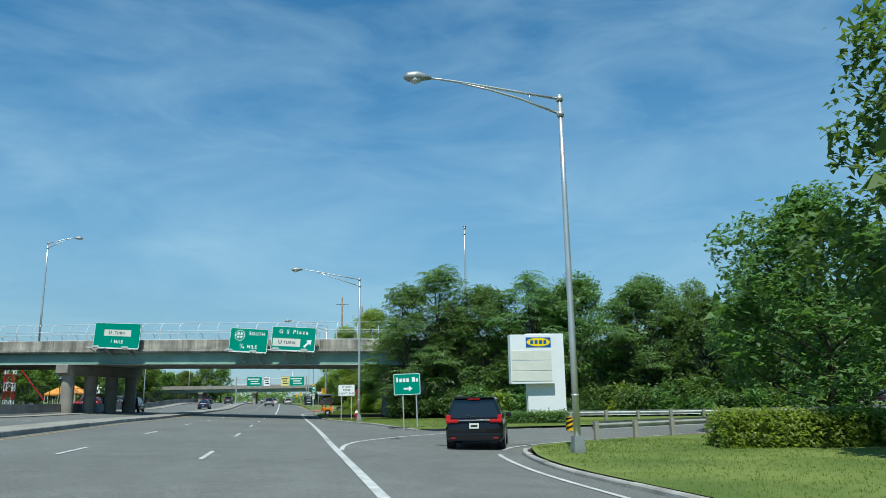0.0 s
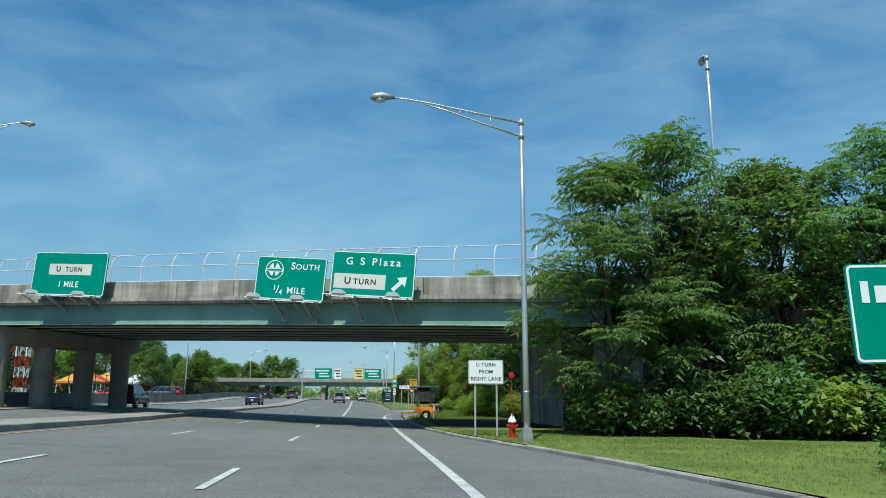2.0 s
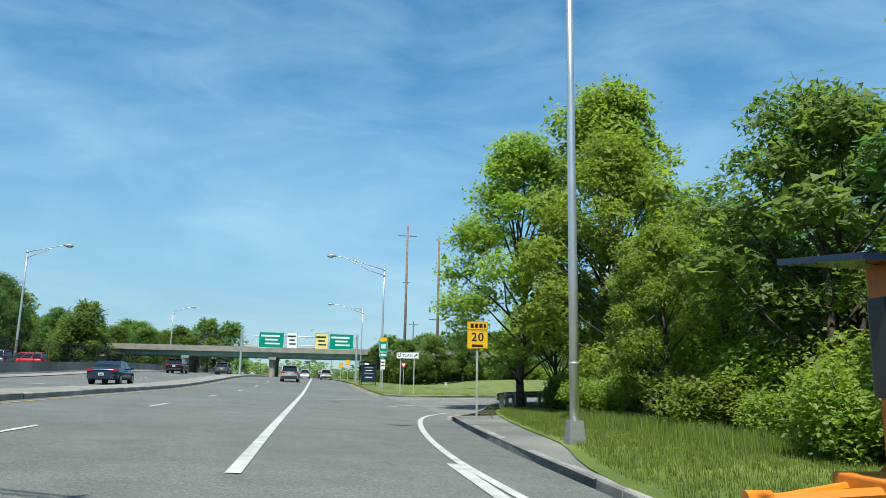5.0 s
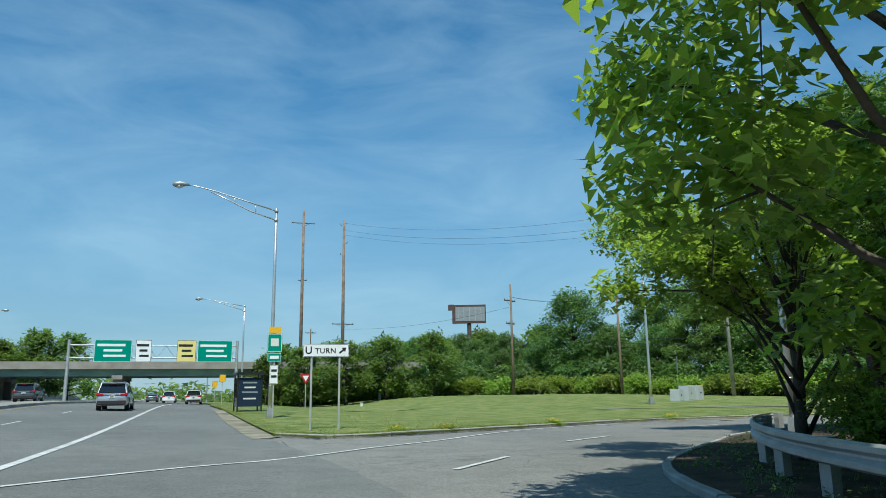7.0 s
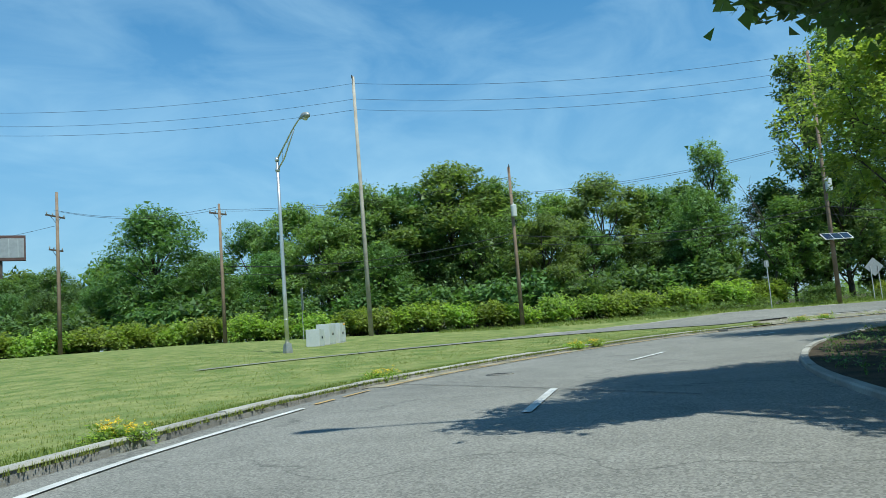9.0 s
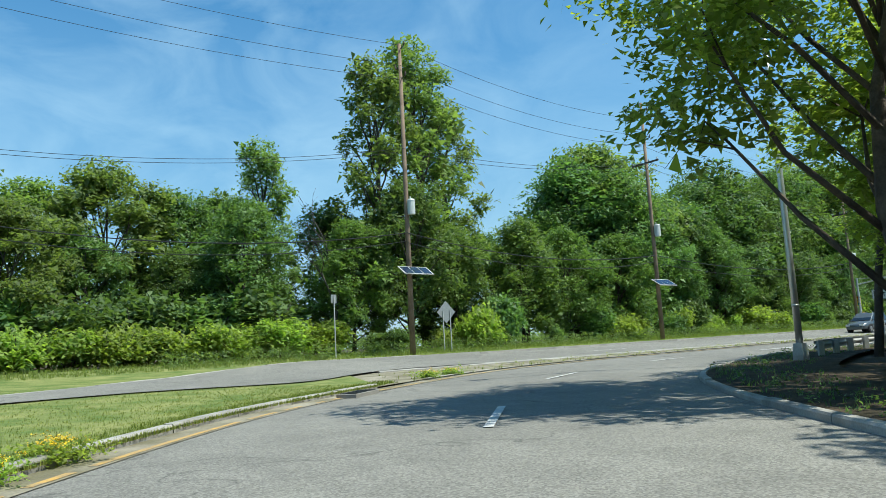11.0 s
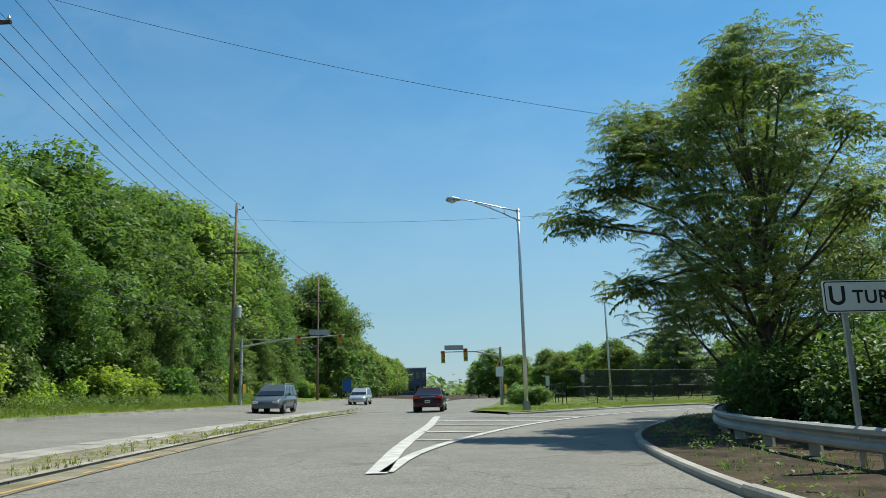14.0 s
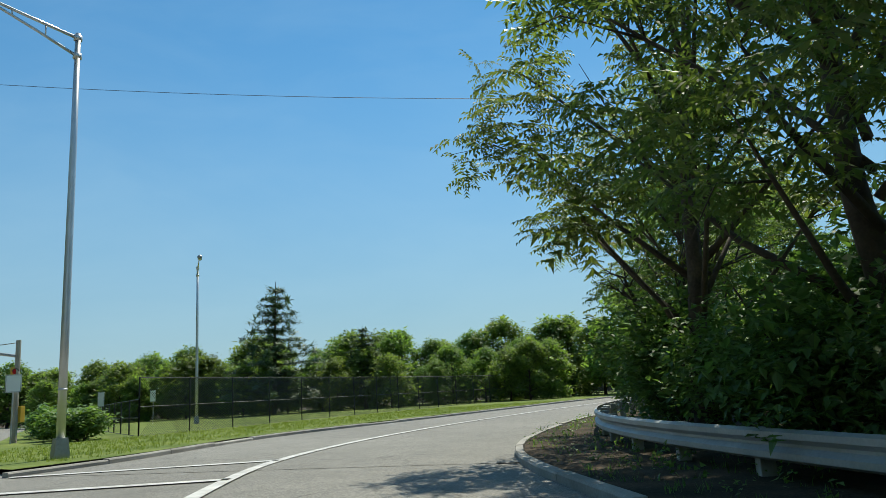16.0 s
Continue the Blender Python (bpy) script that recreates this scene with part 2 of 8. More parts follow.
GALVANISED = material("galvanised_steel", (0.5, 0.5, 0.49), 0.58, 0.6, 0.15, 2.0, 30, 0.05, (0.4, 0.4, 0.39))
ALUMINIUM = material("spun_aluminium", (0.62, 0.62, 0.61), 0.38, 0.7, 0.12, 1.5, 45, 0.03)
WOOD_POLE = material("weathered_pole_wood", (0.26, 0.185, 0.125), 0.9, 0, 0.35, 0.9, 20, 0.5, (0.15, 0.105, 0.075))
WOOD_GREY = material("bleached_pole_wood", (0.42, 0.38, 0.32), 0.9, 0, 0.3, 0.8, 20, 0.45, (0.28, 0.245, 0.2))
BARK = material("bark", (0.11, 0.085, 0.062), 0.95, 0, 0.4, 2.5, 22, 0.8, (0.055, 0.043, 0.034))
BARK_DEAD = material("dead_bark", (0.09, 0.075, 0.062), 0.95, 0, 0.35, 2.5, 22, 0.7, (0.05, 0.042, 0.036))
SIGN_GREEN = material("sign_green", (0.0, 0.235, 0.155), 0.4, 0, 0.06, 1.0, 8, 0.0)
SIGN_WHITE = material("sign_white", (0.8, 0.8, 0.78), 0.42, 0, 0.06, 1.2, 9, 0.0)
SIGN_CREAM = material("aged_white_panel", (0.66, 0.65, 0.58), 0.5, 0, 0.08, 1.2, 9, 0.0)
SIGN_BLACK = material("sign_black", (0.012, 0.012, 0.013), 0.5, 0, 0.1, 2, 20, 0.0)
SIGN_YELLOW = material("sign_yellow", (0.78, 0.42, 0.01), 0.45, 0, 0.06, 1.2, 9, 0.0)
SIGN_PALE = material("sign_pale_yellow", (0.75, 0.62, 0.22), 0.45, 0, 0.06, 1.2, 9, 0.0)
SIGN_BLUE = material("sign_blue", (0.01, 0.09, 0.32), 0.4, 0, 0.05, 1.2, 9, 0.0)
LOGO_YELLOW = material("logo_yellow", (0.85, 0.62, 0.0), 0.4, 0, 0.05, 1.2, 9, 0.0)
SIGN_BACK = material("sign_back_aluminium", (0.36, 0.37, 0.36), 0.5, 0.6, 0.15, 2, 15, 0.03)
PYLON_WHITE = material("pylon_white", (0.76, 0.77, 0.78), 0.5, 0, 0.06, 0.4, 6, 0.0)
RED_PAINT = material("red_enamel", (0.42, 0.012, 0.02), 0.4, 0, 0.15, 5, 30, 0.05)
ORANGE = material("orange_enamel", (0.78, 0.24, 0.015), 0.42, 0, 0.12, 3, 20, 0.03)
RUBBER = material("rubber", (0.018, 0.018, 0.019), 0.75, 0, 0.2, 6, 60, 0.2)
RIM = material("alloy_rim", (0.45, 0.45, 0.46), 0.3, 0.9, 0.1, 6, 40, 0.0)
FENCE_STEEL = material("bright_fence_steel", (0.66, 0.67, 0.67), 0.5, 0.15, 0.12, 2.0, 30, 0.02, (0.52, 0.53, 0.53))
CHAINLINK = material("chain_link_wire", (0.33, 0.34, 0.34), 0.5, 0.6, 0.15, 3, 30, 0.0)
FENCE_DARK = material("black_vinyl_wire", (0.03, 0.032, 0.032), 0.55, 0.1, 0.2, 3, 30, 0.0)
CABLE = material("cable_black", (0.02, 0.02, 0.021), 0.6, 0, 0.1, 3, 30, 0.0)
CABINET_GREY = material("cabinet_grey", (0.5, 0.52, 0.5), 0.5, 0.1, 0.1, 1.5, 20, 0.02)
BRICK_DARK = material("dark_brown_cladding", (0.1, 0.055, 0.045), 0.8, 0, 0.25, 1.0, 14, 0.2)
PANEL_PV = material("photovoltaic_glass", (0.02, 0.035, 0.075), 0.15, 0.1, 0.2, 3, 12, 0.0)
LED_DARK = material("dark_led_panel", (0.04, 0.04, 0.042), 0.3, 0, 0.4, 2.2, 60, 0.1)
# grey blotches over black-brown: the message board's reflections painted in
LOUVRE = material("patchy_reflection_louvre", (0.2, 0.2, 0.21), 0.55, 0, 0.6, 2.6, 14, 0.05, (0.05, 0.045, 0.04))
LENS_RED = material("tail_lamp_red", (0.45, 0.01, 0.012), 0.2, 0, 0.15, 8, 30, 0.0)
LENS_AMBER = material("lens_amber", (0.6, 0.25, 0.01), 0.25, 0, 0.1, 8, 30, 0.0)
LENS_CLEAR = material("lens_clear", (0.62, 0.62, 0.6), 0.2, 0.1, 0.1, 8, 30, 0.0)
SIGNAL_YELLOW = material("signal_yellow", (0.5, 0.3, 0.02), 0.5, 0, 0.12, 3, 20, 0.02)
CAR_BLACK = material("car_paint_black", (0.012, 0.012, 0.014), 0.18, 0.2, 0.1, 2, 20, 0.0)
CAR_SILVER = material("car_paint_silver", (0.52, 0.53, 0.54), 0.25, 0.55, 0.08, 2, 20, 0.0)
CAR_WHITE = material("car_paint_white", (0.75, 0.75, 0.74), 0.22, 0.0, 0.06, 2, 20, 0.0)
CAR_BLUE = material("car_paint_navy", (0.03, 0.05, 0.09), 0.2, 0.35, 0.08, 2, 20, 0.0)
CAR_GREY = material("car_paint_grey", (0.13, 0.15, 0.16), 0.22, 0.4, 0.08, 2, 20, 0.0)
CAR_MAROON = material("car_paint_maroon", (0.05, 0.018, 0.028), 0.22, 0.35, 0.08, 2, 20, 0.0)
TINTED = material("tinted_glass", (0.012, 0.015, 0.017), 0.06, 0.0, 0.1, 1, 5, 0.0, spec=0.8)
TENT_RED = material("tent_red", (0.5, 0.06, 0.04), 0.7, 0, 0.15, 1, 12, 0.05)
TENT_ORANGE = material("tent_orange", (0.7, 0.3, 0.05), 0.7, 0, 0.15, 1, 12, 0.05)
ROOF_GREY = material("roof_membrane", (0.45, 0.46, 0.47), 0.7, 0, 0.15, 0.4, 12, 0.05)
LEAF_A = leaf_material("leaf_mid", (0.138, 0.228, 0.084))
LEAF_B = leaf_material("leaf_dark", (0.122, 0.205, 0.076))
LEAF_C = leaf_material("leaf_bright", (0.245, 0.335, 0.088), 0.1, 0.54)
LEAF_G = leaf_material("leaf_fresh", (0.148, 0.235, 0.078), 0.05, 0.42)
LEAF_D = leaf_material("leaf_locust", (0.16, 0.235, 0.092), 0.1, 0.5)
LEAF_E = leaf_material("leaf_far", (0.15, 0.225, 0.076), 0.05, 0.58)
LEAF_F = leaf_material("needles", (0.075, 0.12, 0.06), 0.0, 0.2)
LEAF_S = leaf_material("sumac_leaf", (0.125, 0.178, 0.068), 0.15, 0.46, 0.4)
BLADE_DRY = leaf_material("dry_grass_blade", (0.19, 0.222, 0.07), 0.25, 0.42, 0.3)
BLADE = leaf_material("grass_blade", (0.175, 0.245, 0.062), 0.2, 0.42, 0.35)
FLOWER = material("yellow_flower", (0.75, 0.5, 0.01), 0.6, 0, 0.2, 3, 20, 0.0, island=0.2)


# ---- shape helpers ----
def smoothstep(a, b, v):
    u = min(1.0, max(0.0, (v - a) / (b - a)))
    return u * u * (3 - 2 * u)


def edge_x(y):
    """Where the highway's right kerb runs."""
    return 7.0 - 3.7 * smoothstep(42, 70, y)


def level(x, y):
    """Height of the ground: the highway banks up to its far side, the field and the side road rise away from the slip road."""
    bank = 0.036 * min(30.0, max(0.0, edge_x(y) - x))
    rise = 0.75 * smoothstep(125, 180, y) * (1 - smoothstep(4, 18, x))
    q = (x - 65) * 0.785 + (y - 135.6) * 0.62
    side = 0.055 * min(16.0, max(0.0, q)) * smoothstep(8, 30, x)
    field = 0.034 * min(40.0, max(0.0, y - 144)) * smoothstep(12, 30, x)
    return bank + rise + max(side, field)


def curve_through(points, step=1.5):
    """Points along a smooth line through the given ones."""
    p = [Vector((*a, 0)) if len(a) == 2 else Vector(a) for a in points]
    out = []
    for i in range(len(p) - 1):
        a, b, c, d = p[max(0, i - 1)], p[i], p[i + 1], p[min(len(p) - 1, i + 2)]
        n = max(1, int((c - b).length / step))
        for k in range(n):
            t = k / n
            out.append(0.5 * ((2 * b) + (c - a) * t + (2 * a - 5 * b + 4 * c - d) * t * t + (3 * b - a - 3 * c + d) * t ** 3))
    out.append(p[-1])
    return out


def resample(line, n):
    d = [0.0]
    for a, b in zip(line, line[1:]):
        d.append(d[-1] + (b - a).length)
    out, j = [], 0
    for k in range(n):
        s = d[-1] * k / (n - 1)
        while j < len(d) - 2 and d[j + 1] < s:
            j += 1
        u = (s - d[j]) / max(1e-9, d[j + 1] - d[j])
        out.append(line[j].lerp(line[j + 1], min(1, u)))
    return out


def shift(line, by):
    """The line moved sideways; positive to its right."""
    out = []
    for i, p in enumerate(line):
        d = line[min(i + 1, len(line) - 1)] - line[max(i - 1, 0)]
        d.z = 0
        d.normalize()
        out.append(p + Vector((d.y, -d.x, 0)) * by)
    return out


def link(name, bm, mat, parent=None, smooth=False):
    me = bpy.data.meshes.new(name)
    bm.normal_update()
    bm.to_mesh(me)
    bm.free()
    me.materials.append(mat)
    if smooth:
        for f in me.polygons:
            f.use_smooth = True
    ob = new(name, me)
    ob.parent = parent
    return ob


def part(name, bm, mat, parent, label="", smooth=False):
    ob = link(name, bm, mat, parent, smooth)
    if label:
        ob["label"] = label
    return ob


def thing(name, label, category, m=None, group="", kind=""):
    ob = new(name)
    ob.empty_display_size = 0.2
    if m is not None:
        ob.matrix_basis = m
    return tagged(ob, label, category, group, kind)


def box(bm, centre, size, turn=None, bevel=0.0):
    m = Matrix.Translation(centre) @ (turn.to_4x4() if turn else Matrix()) @ Matrix.Diagonal((*size, 1))
    r = bmesh.ops.create_cube(bm, size=1.0, matrix=m)
    if bevel:
        edges = list({e for v in r["verts"] for e in v.link_edges})
        bmesh.ops.bevel(bm, geom=edges, offset=bevel, segments=2, affect="EDGES", profile=0.6)
    return bm


def rod(bm, a, b, r0, r1=None, seg=8, cap=True):
    """A round bar from a to b."""
    a, b = Vector(a), Vector(b)
    r1 = r0 if r1 is None else r1
    z = (b - a).normalized()
    x = z.orthogonal().normalized()
    y = z.cross(x)
    rings = []
    for p, r in ((a, r0), (b, r1)):
        rings.append([bm.verts.new(p + (x * math.cos(2 * math.pi * k / seg) + y * math.sin(2 * math.pi * k / seg)) * r) for k in range(seg)])
    for k in range(seg):
        bm.faces.new((rings[0][k], rings[0][(k + 1) % seg], rings[1][(k + 1) % seg], rings[1][k]))
    if cap:
        bm.faces.new(rings[0][::-1])
        bm.faces.new(rings[1])
    return bm


def tube(bm, pts, radii, seg=8):
    """A round bar along several points."""
    pts = [Vector(p) for p in pts]
    rings, x = [], None
    for i, p in enumerate(pts):
        d = (pts[min(i + 1, len(pts) - 1)] - pts[max(i - 1, 0)]).normalized()
        x = d.orthogonal().normalized() if x is None else (x - d * x.dot(d)).normalized()
        y = d.cross(x)
        r = radii[i] if hasattr(radii, "__len__") else radii
        rings.append([bm.verts.new(p + (x * math.cos(2 * math.pi * k / seg) + y * math.sin(2 * math.pi * k / seg)) * r) for k in range(seg)])
    for a, b in zip(rings, rings[1:]):
        for k in range(seg):
            bm.faces.new((a[k], a[(k + 1) % seg], b[(k + 1) % seg], b[k]))
    bm.faces.new(rings[0][::-1])
    bm.faces.new(rings[-1])
    return bm


def prism(bm, outline, lo, hi, axis="y"):
    """A flat outline of (u, v) drawn out from lo to hi along an axis."""
    place = {"y": lambda u, v, w: (u, w, v), "x": lambda u, v, w: (w, u, v), "z": lambda u, v, w: (u, v, w)}[axis]
    a = [bm.verts.new(place(u, v, lo)) for u, v in outline]
    b = [bm.verts.new(place(u, v, hi)) for u, v in outline]
    n = len(outline)
    fs = [bm.faces.new(a), bm.faces.new(b[::-1])]
    for k in range(n):
        fs.append(bm.faces.new((a[k], b[k], b[(k + 1) % n], a[(k + 1) % n])))
    bmesh.ops.recalc_face_normals(bm, faces=fs)
    return bm


def ribbon(name, left, right, up, mat, across=6, step=2.0, label="", category="", thick=0.0, flat=None):
    """A strip of ground between two lines, laid on the ground's height."""
    length = max(sum((b - a).length for a, b in zip(l, l[1:])) for l in (left, right))
    n = max(2, int(length / step))
    ls, rs = resample(left, n), resample(right, n)
    bm = bmesh.new()
    rows = []
    for a, b in zip(ls, rs):
        row = []
        for k in range(across + 1):
            p = a.lerp(b, k / across)
            row.append(bm.verts.new((p.x, p.y, level(p.x, p.y) + up)))
        rows.append(row)
    for r, s in zip(rows, rows[1:]):
        for k in range(across):
            bm.faces.new((r[k], r[k + 1], s[k + 1], s[k]))
    bmesh.ops.recalc_face_normals(bm, faces=bm.faces[:])
    if sum(f.normal.z for f in bm.faces) < 0:
        bmesh.ops.reverse_faces(bm, faces=bm.faces[:])
    ob = link(name, bm, mat)
    return tagged(ob, label, category, kind="structure")


def painted(name, line, width, mat, label, parent=None, up=0.012):
    """A painted road line along points, a thin raised film."""
    a, b = shift(line, -width / 2), shift(line, width / 2)
    bm = bmesh.new()
    rows = [(bm.verts.new((p.x, p.y, level(p.x, p.y) + up)), bm.verts.new((q.x, q.y, level(q.x, q.y) + up))) for p, q in zip(a, b)]
    for r, s in zip(rows, rows[1:]):
        bm.faces.new((r[0], r[1], s[1], s[0]))
    ob = link(name, bm, mat, parent)
    if parent is None:
        tagged(ob, label, "road marking", kind="structure")
    return ob


def V(*pts):
    return [Vector((*p, 0)) for p in pts]


# ---- ground and roads ----
def grid_axis(lo, hi, fine_lo, fine_hi, fine, ratio=1.22):
    v = list(np.arange(fine_lo, fine_hi + 0.01, fine))
    s = fine
    while v[0] > lo:
        s *= ratio
        v.insert(0, v[0] - s)
    s = fine
    while v[-1] < hi:
        s *= ratio
        v.append(v[-1] + s)
    return v


def build_ground():
    xs, ys = grid_axis(-2600, 2600, -40, 130, 2.5), grid_axis(-2600, 2600, -20, 240, 2.5)
    verts = [(x, y, level(x, y) - 0.09) for y in ys for x in xs]
    w = len(xs)
    faces = [(j * w + i, j * w + i + 1, (j + 1) * w + i + 1, (j + 1) * w + i) for j in range(len(ys) - 1) for i in range(w - 1)]
    me = bpy.data.meshes.new("ground")
    me.from_pydata(verts, [], faces)
    me.materials.append(SOIL)
    tagged(new("ground", me), "dark soil with leaf litter and weeds under the trees", "ground", kind="structure")


build_ground()

# right edge of the highway, the slip road's inner and outer kerbs
HR = curve_through([(7.5, -260), (7.0, -30), (6.9, 0), (6.5, 11), (6.4, 15), (7.0, 19.4), (8.0, 22.6), (8.0, 30), (7.2, 37.2), (6.7, 42.7), (5.9, 50), (5.0, 56), (4.2, 61), (3.6, 66),
                    (3.25, 72), (3.3, 85), (3.5, 95), (4.0, 103), (4.6, 112), (4.6, 124), (4.0, 134), (3.3, 146), (2.9, 160), (2.2, 190), (1.2, 230), (-3, 320), (-16, 450), (-40, 620)], 3)
STRIP_R = curve_through([(-9.8, -260), (-9.8, 0), (-9.7, 100), (-9.7, 160), (-10.2, 230), (-14.5, 320), (-28, 450), (-52, 620)], 4)
RK = curve_through([(4.1, 105.5), (5.4, 108.2), (6.8, 112.5), (8.2, 117.5), (10.0, 121), (12.1, 123.3), (14.2, 125.2), (18, 128.6), (22.5, 131.2), (27.2, 133), (33, 134), (40, 133.8), (46, 132.8), (50, 131.2),
                    (54, 128.8), (57.3, 126.6), (60, 124.2), (62.2, 121.2), (64.5, 117.5), (66.3, 113.5), (67.8, 108), (68.7, 103.5), (68.7, 100), (67.6, 94), (65.5, 87), (61, 75), (54, 60), (46, 46), (30, 25)], 1.2)
main_road = ribbon("road", STRIP_R, HR, 0.0, ASPHALT, 10, 3, "sunlit grey asphalt highway with worn lanes", "road")
express_l = shift(STRIP_R, -11.5)
express = ribbon("road_express", express_l, shift(STRIP_R, -2.2), 0.0, ASPHALT, 6, 4, "asphalt express carriageway beyond the concrete strip", "road")
strip = ribbon("median_strip", shift(STRIP_R, -2.2), STRIP_R, 0.16, CONCRETE, 2, 4, "low pale concrete strip between the carriageways", "median")
jug_l = curve_through([(4.3, 106), (4.4, 120), (4.3, 133.9), (5.6, 132.9), (8.5, 133.7), (12, 135.6), (16, 137.9), (20, 139.9), (25, 141.5), (31, 142.4), (37, 142.6), (42, 142.3), (46, 141.5),
                       (51, 140.0), (56, 138.0), (60.3, 135.6), (64, 132.5), (67.5, 129.1)], 1.2)
jug_r = curve_through([(4.35, 105.5), (5.4, 108.2), (6.8, 112.5), (8.2, 117.5), (10.0, 121), (12.1, 123.3), (14.2, 125.2), (18, 128.6), (22.5, 131.2), (27.2, 133), (33, 134), (40, 133.8), (46, 132.8), (50, 131.2),
                       (54, 128.8), (57.3, 126.6), (60, 124.2)], 1.2)
ribbon("road_slip", jug_l, jug_r, -0.005, ASPHALT_OLD, 6, 1.2, "bleached asphalt slip road curving round the loop", "road")
FORK_L = curve_through([(67.5, 129.1), (71.4, 124.8), (76.2, 119.3), (80.8, 113.8), (86.5, 106.8), (92, 98.5), (104, 80), (120, 56), (150, 10)], 1.5)
FORK_R = curve_through([(60, 124.2), (62.2, 121.2), (64.5, 117.5), (66.3, 113.5), (68.2, 107), (70, 101), (73.5, 99.5), (79, 99.8), (84, 97.5), (92, 84), (108, 60), (138, 14)], 1.5)
ribbon("road_junction", FORK_L, FORK_R, -0.008, ASPHALT_OLD, 8, 1.5, "bleached asphalt junction with a painted gore", "road")
EXIT_L = curve_through([(78.6, 101.5), (77.8, 98.8), (76.9, 90), (72.5, 79), (64, 58), (55, 42), (38, 20)], 1.5)
EXIT_R = curve_through([(68.7, 103.5), (68.7, 100), (67.6, 94), (65.5, 87), (61, 75), (54, 60), (46, 46), (30, 25)], 1.5)
ribbon("road_exit", EXIT_L, EXIT_R, -0.003, ASPHALT_OLD, 5, 1.5, "bleached asphalt exit road bending away past a guard rail", "road")
IKN = curve_through([(7.6, 19.6), (8.0, 22.6), (10.5, 24.4), (14, 26.2), (20, 28), (40, 29), (90, 20)], 1.5)
IKF = curve_through([(7.0, 38.2), (8.2, 38.3), (10, 38.4), (12.5, 38.7), (16, 39.5), (24, 38.8), (42, 38.5), (92, 29)], 1.5)
ribbon("road_side", IKN, IKF, -0.006, ASPHALT, 5, 1.5, "grey asphalt side street leaving the highway", "road")

# side road behind the field, with its median
D2 = Vector((0.62, -0.785, 0))
N2 = Vector((0.785, 0.62, 0))
P7 = Vector((72.3, 141.6, 0))


def along(s, off):
    """A point s metres along the line of poles from the solar-panel pole, off metres behind it."""
    return P7 + D2 * s + N2 * off


R2F = [along(s, -1.3) for s in range(-2, 150, 3)]
R2N = [along(s, -9.2) for s in range(-8, 144, 3)]
ribbon("road_two", R2N, R2F, 0.004, ASPHALT_OLD, 3, 3, "pale asphalt side road along the line of poles", "road")
ribbon("road_two_mouth", [along(s, -16) for s in range(46, 144, 3)], [along(s, -9.1) for s in range(46, 144, 3)], 0.002, ASPHALT_OLD, 3, 3, "pale asphalt where the exit road meets the side road", "road")
WEST_F = curve_through([along(4, -1.3).to_tuple()[:2], along(-2, -1.3).to_tuple()[:2], (66.5, 147.6), (58.3, 150.6), (51.7, 151.0), (45.9, 151.6), (41.5, 151.6), (37.5, 152.1), (34, 152.4), (26, 153)], 1.5)
WEST_N = curve_through([along(-2, -9.2).to_tuple()[:2], along(-8, -9.2).to_tuple()[:2], (54, 143.4), (52.2, 144.6), (49.4, 147.4), (43.8, 149.9), (39.3, 151.0), (34, 151.9), (26, 152.6)], 1.5)
ribbon("road_two_bend", WEST_N, WEST_F, 0.14, ASPHALT_OLD, 4, 1.5, "narrowing pale asphalt bend of the side road behind the field", "road")

# ---- lawns, verges and kerbs ----
MEDIAN = material("dirty_median", (0.3, 0.27, 0.21), 0.95, 0, 0.35, 0.9, 20, 0.5, (0.15, 0.135, 0.085), spec=0.2)
FIELD_N = curve_through([(4.2, 134.9), (5.6, 133.0), (8.5, 133.9), (12, 135.8), (16, 138.1), (20, 140.1), (25, 141.7), (31, 142.6), (37, 142.8), (42, 142.5), (46, 141.7), (51, 140.2), (56, 138.2), (60.3, 135.8),
                         (64, 132.7), (67.5, 129.3), (71.4, 125.0), (76.2, 119.5), (80.8, 114.0), (86.5, 107.0), (92, 98.7)], 1.5)
FIELD_F = curve_through([(2.9, 165), (2.4, 185), (8, 205), (20, 204), (30.5, 176), (38, 169.5), (44, 162.2), (50, 155), (56, 147.8), (60, 142.8), (62.6, 139.2), (66, 134.9), (72, 127.3), (80, 117.2), (88, 107), (95, 98.2)], 1.5)
ribbon("lawn_field", [p for p in FIELD_N if p.x < 51], curve_through([(2.9, 165), (2.4, 185), (8, 205), (20, 212)] + [along(s, 3.5).to_tuple()[:2] for s in range(-60, -3, 8)], 1.5), 0.1, GRASS_DRY, 16, 1.5, "mown grass field, patchy and sunlit, beside the slip road", "lawn")
ribbon("road_mouth", V((2.4, 127), (2.4, 132), (2.4, 138)), V((8, 130), (7.5, 133), (5, 138)), -0.02, ASPHALT_OLD, 3, 1.0, "asphalt at the mouth of the slip road", "road")
ribbon("gravel_edge", V((3.4, 133.8), (2.8, 146), (2.3, 165)), V((4.7, 135.0), (4.0, 146), (3.3, 165)), 0.02, MEDIAN, 2, 1.5, "dirt and gravel along the highway's edge", "ground")
ribbon("median_strip", [p for p in FIELD_N if p.x > 48.5 and p.y > 97], [p for p in FIELD_F if p.x > 55.5 and p.y > 99], 0.05, MEDIAN, 5, 1.5, "weathered concrete median with dirt and weeds", "pavement")
ribbon("lawn_verge", [along(s, -1.15) for s in range(-6, 140, 3)], [along(s, 5.5) for s in range(-6, 140, 3)], 0.1, GRASS, 3, 3, "rough green verge behind the side road", "lawn")
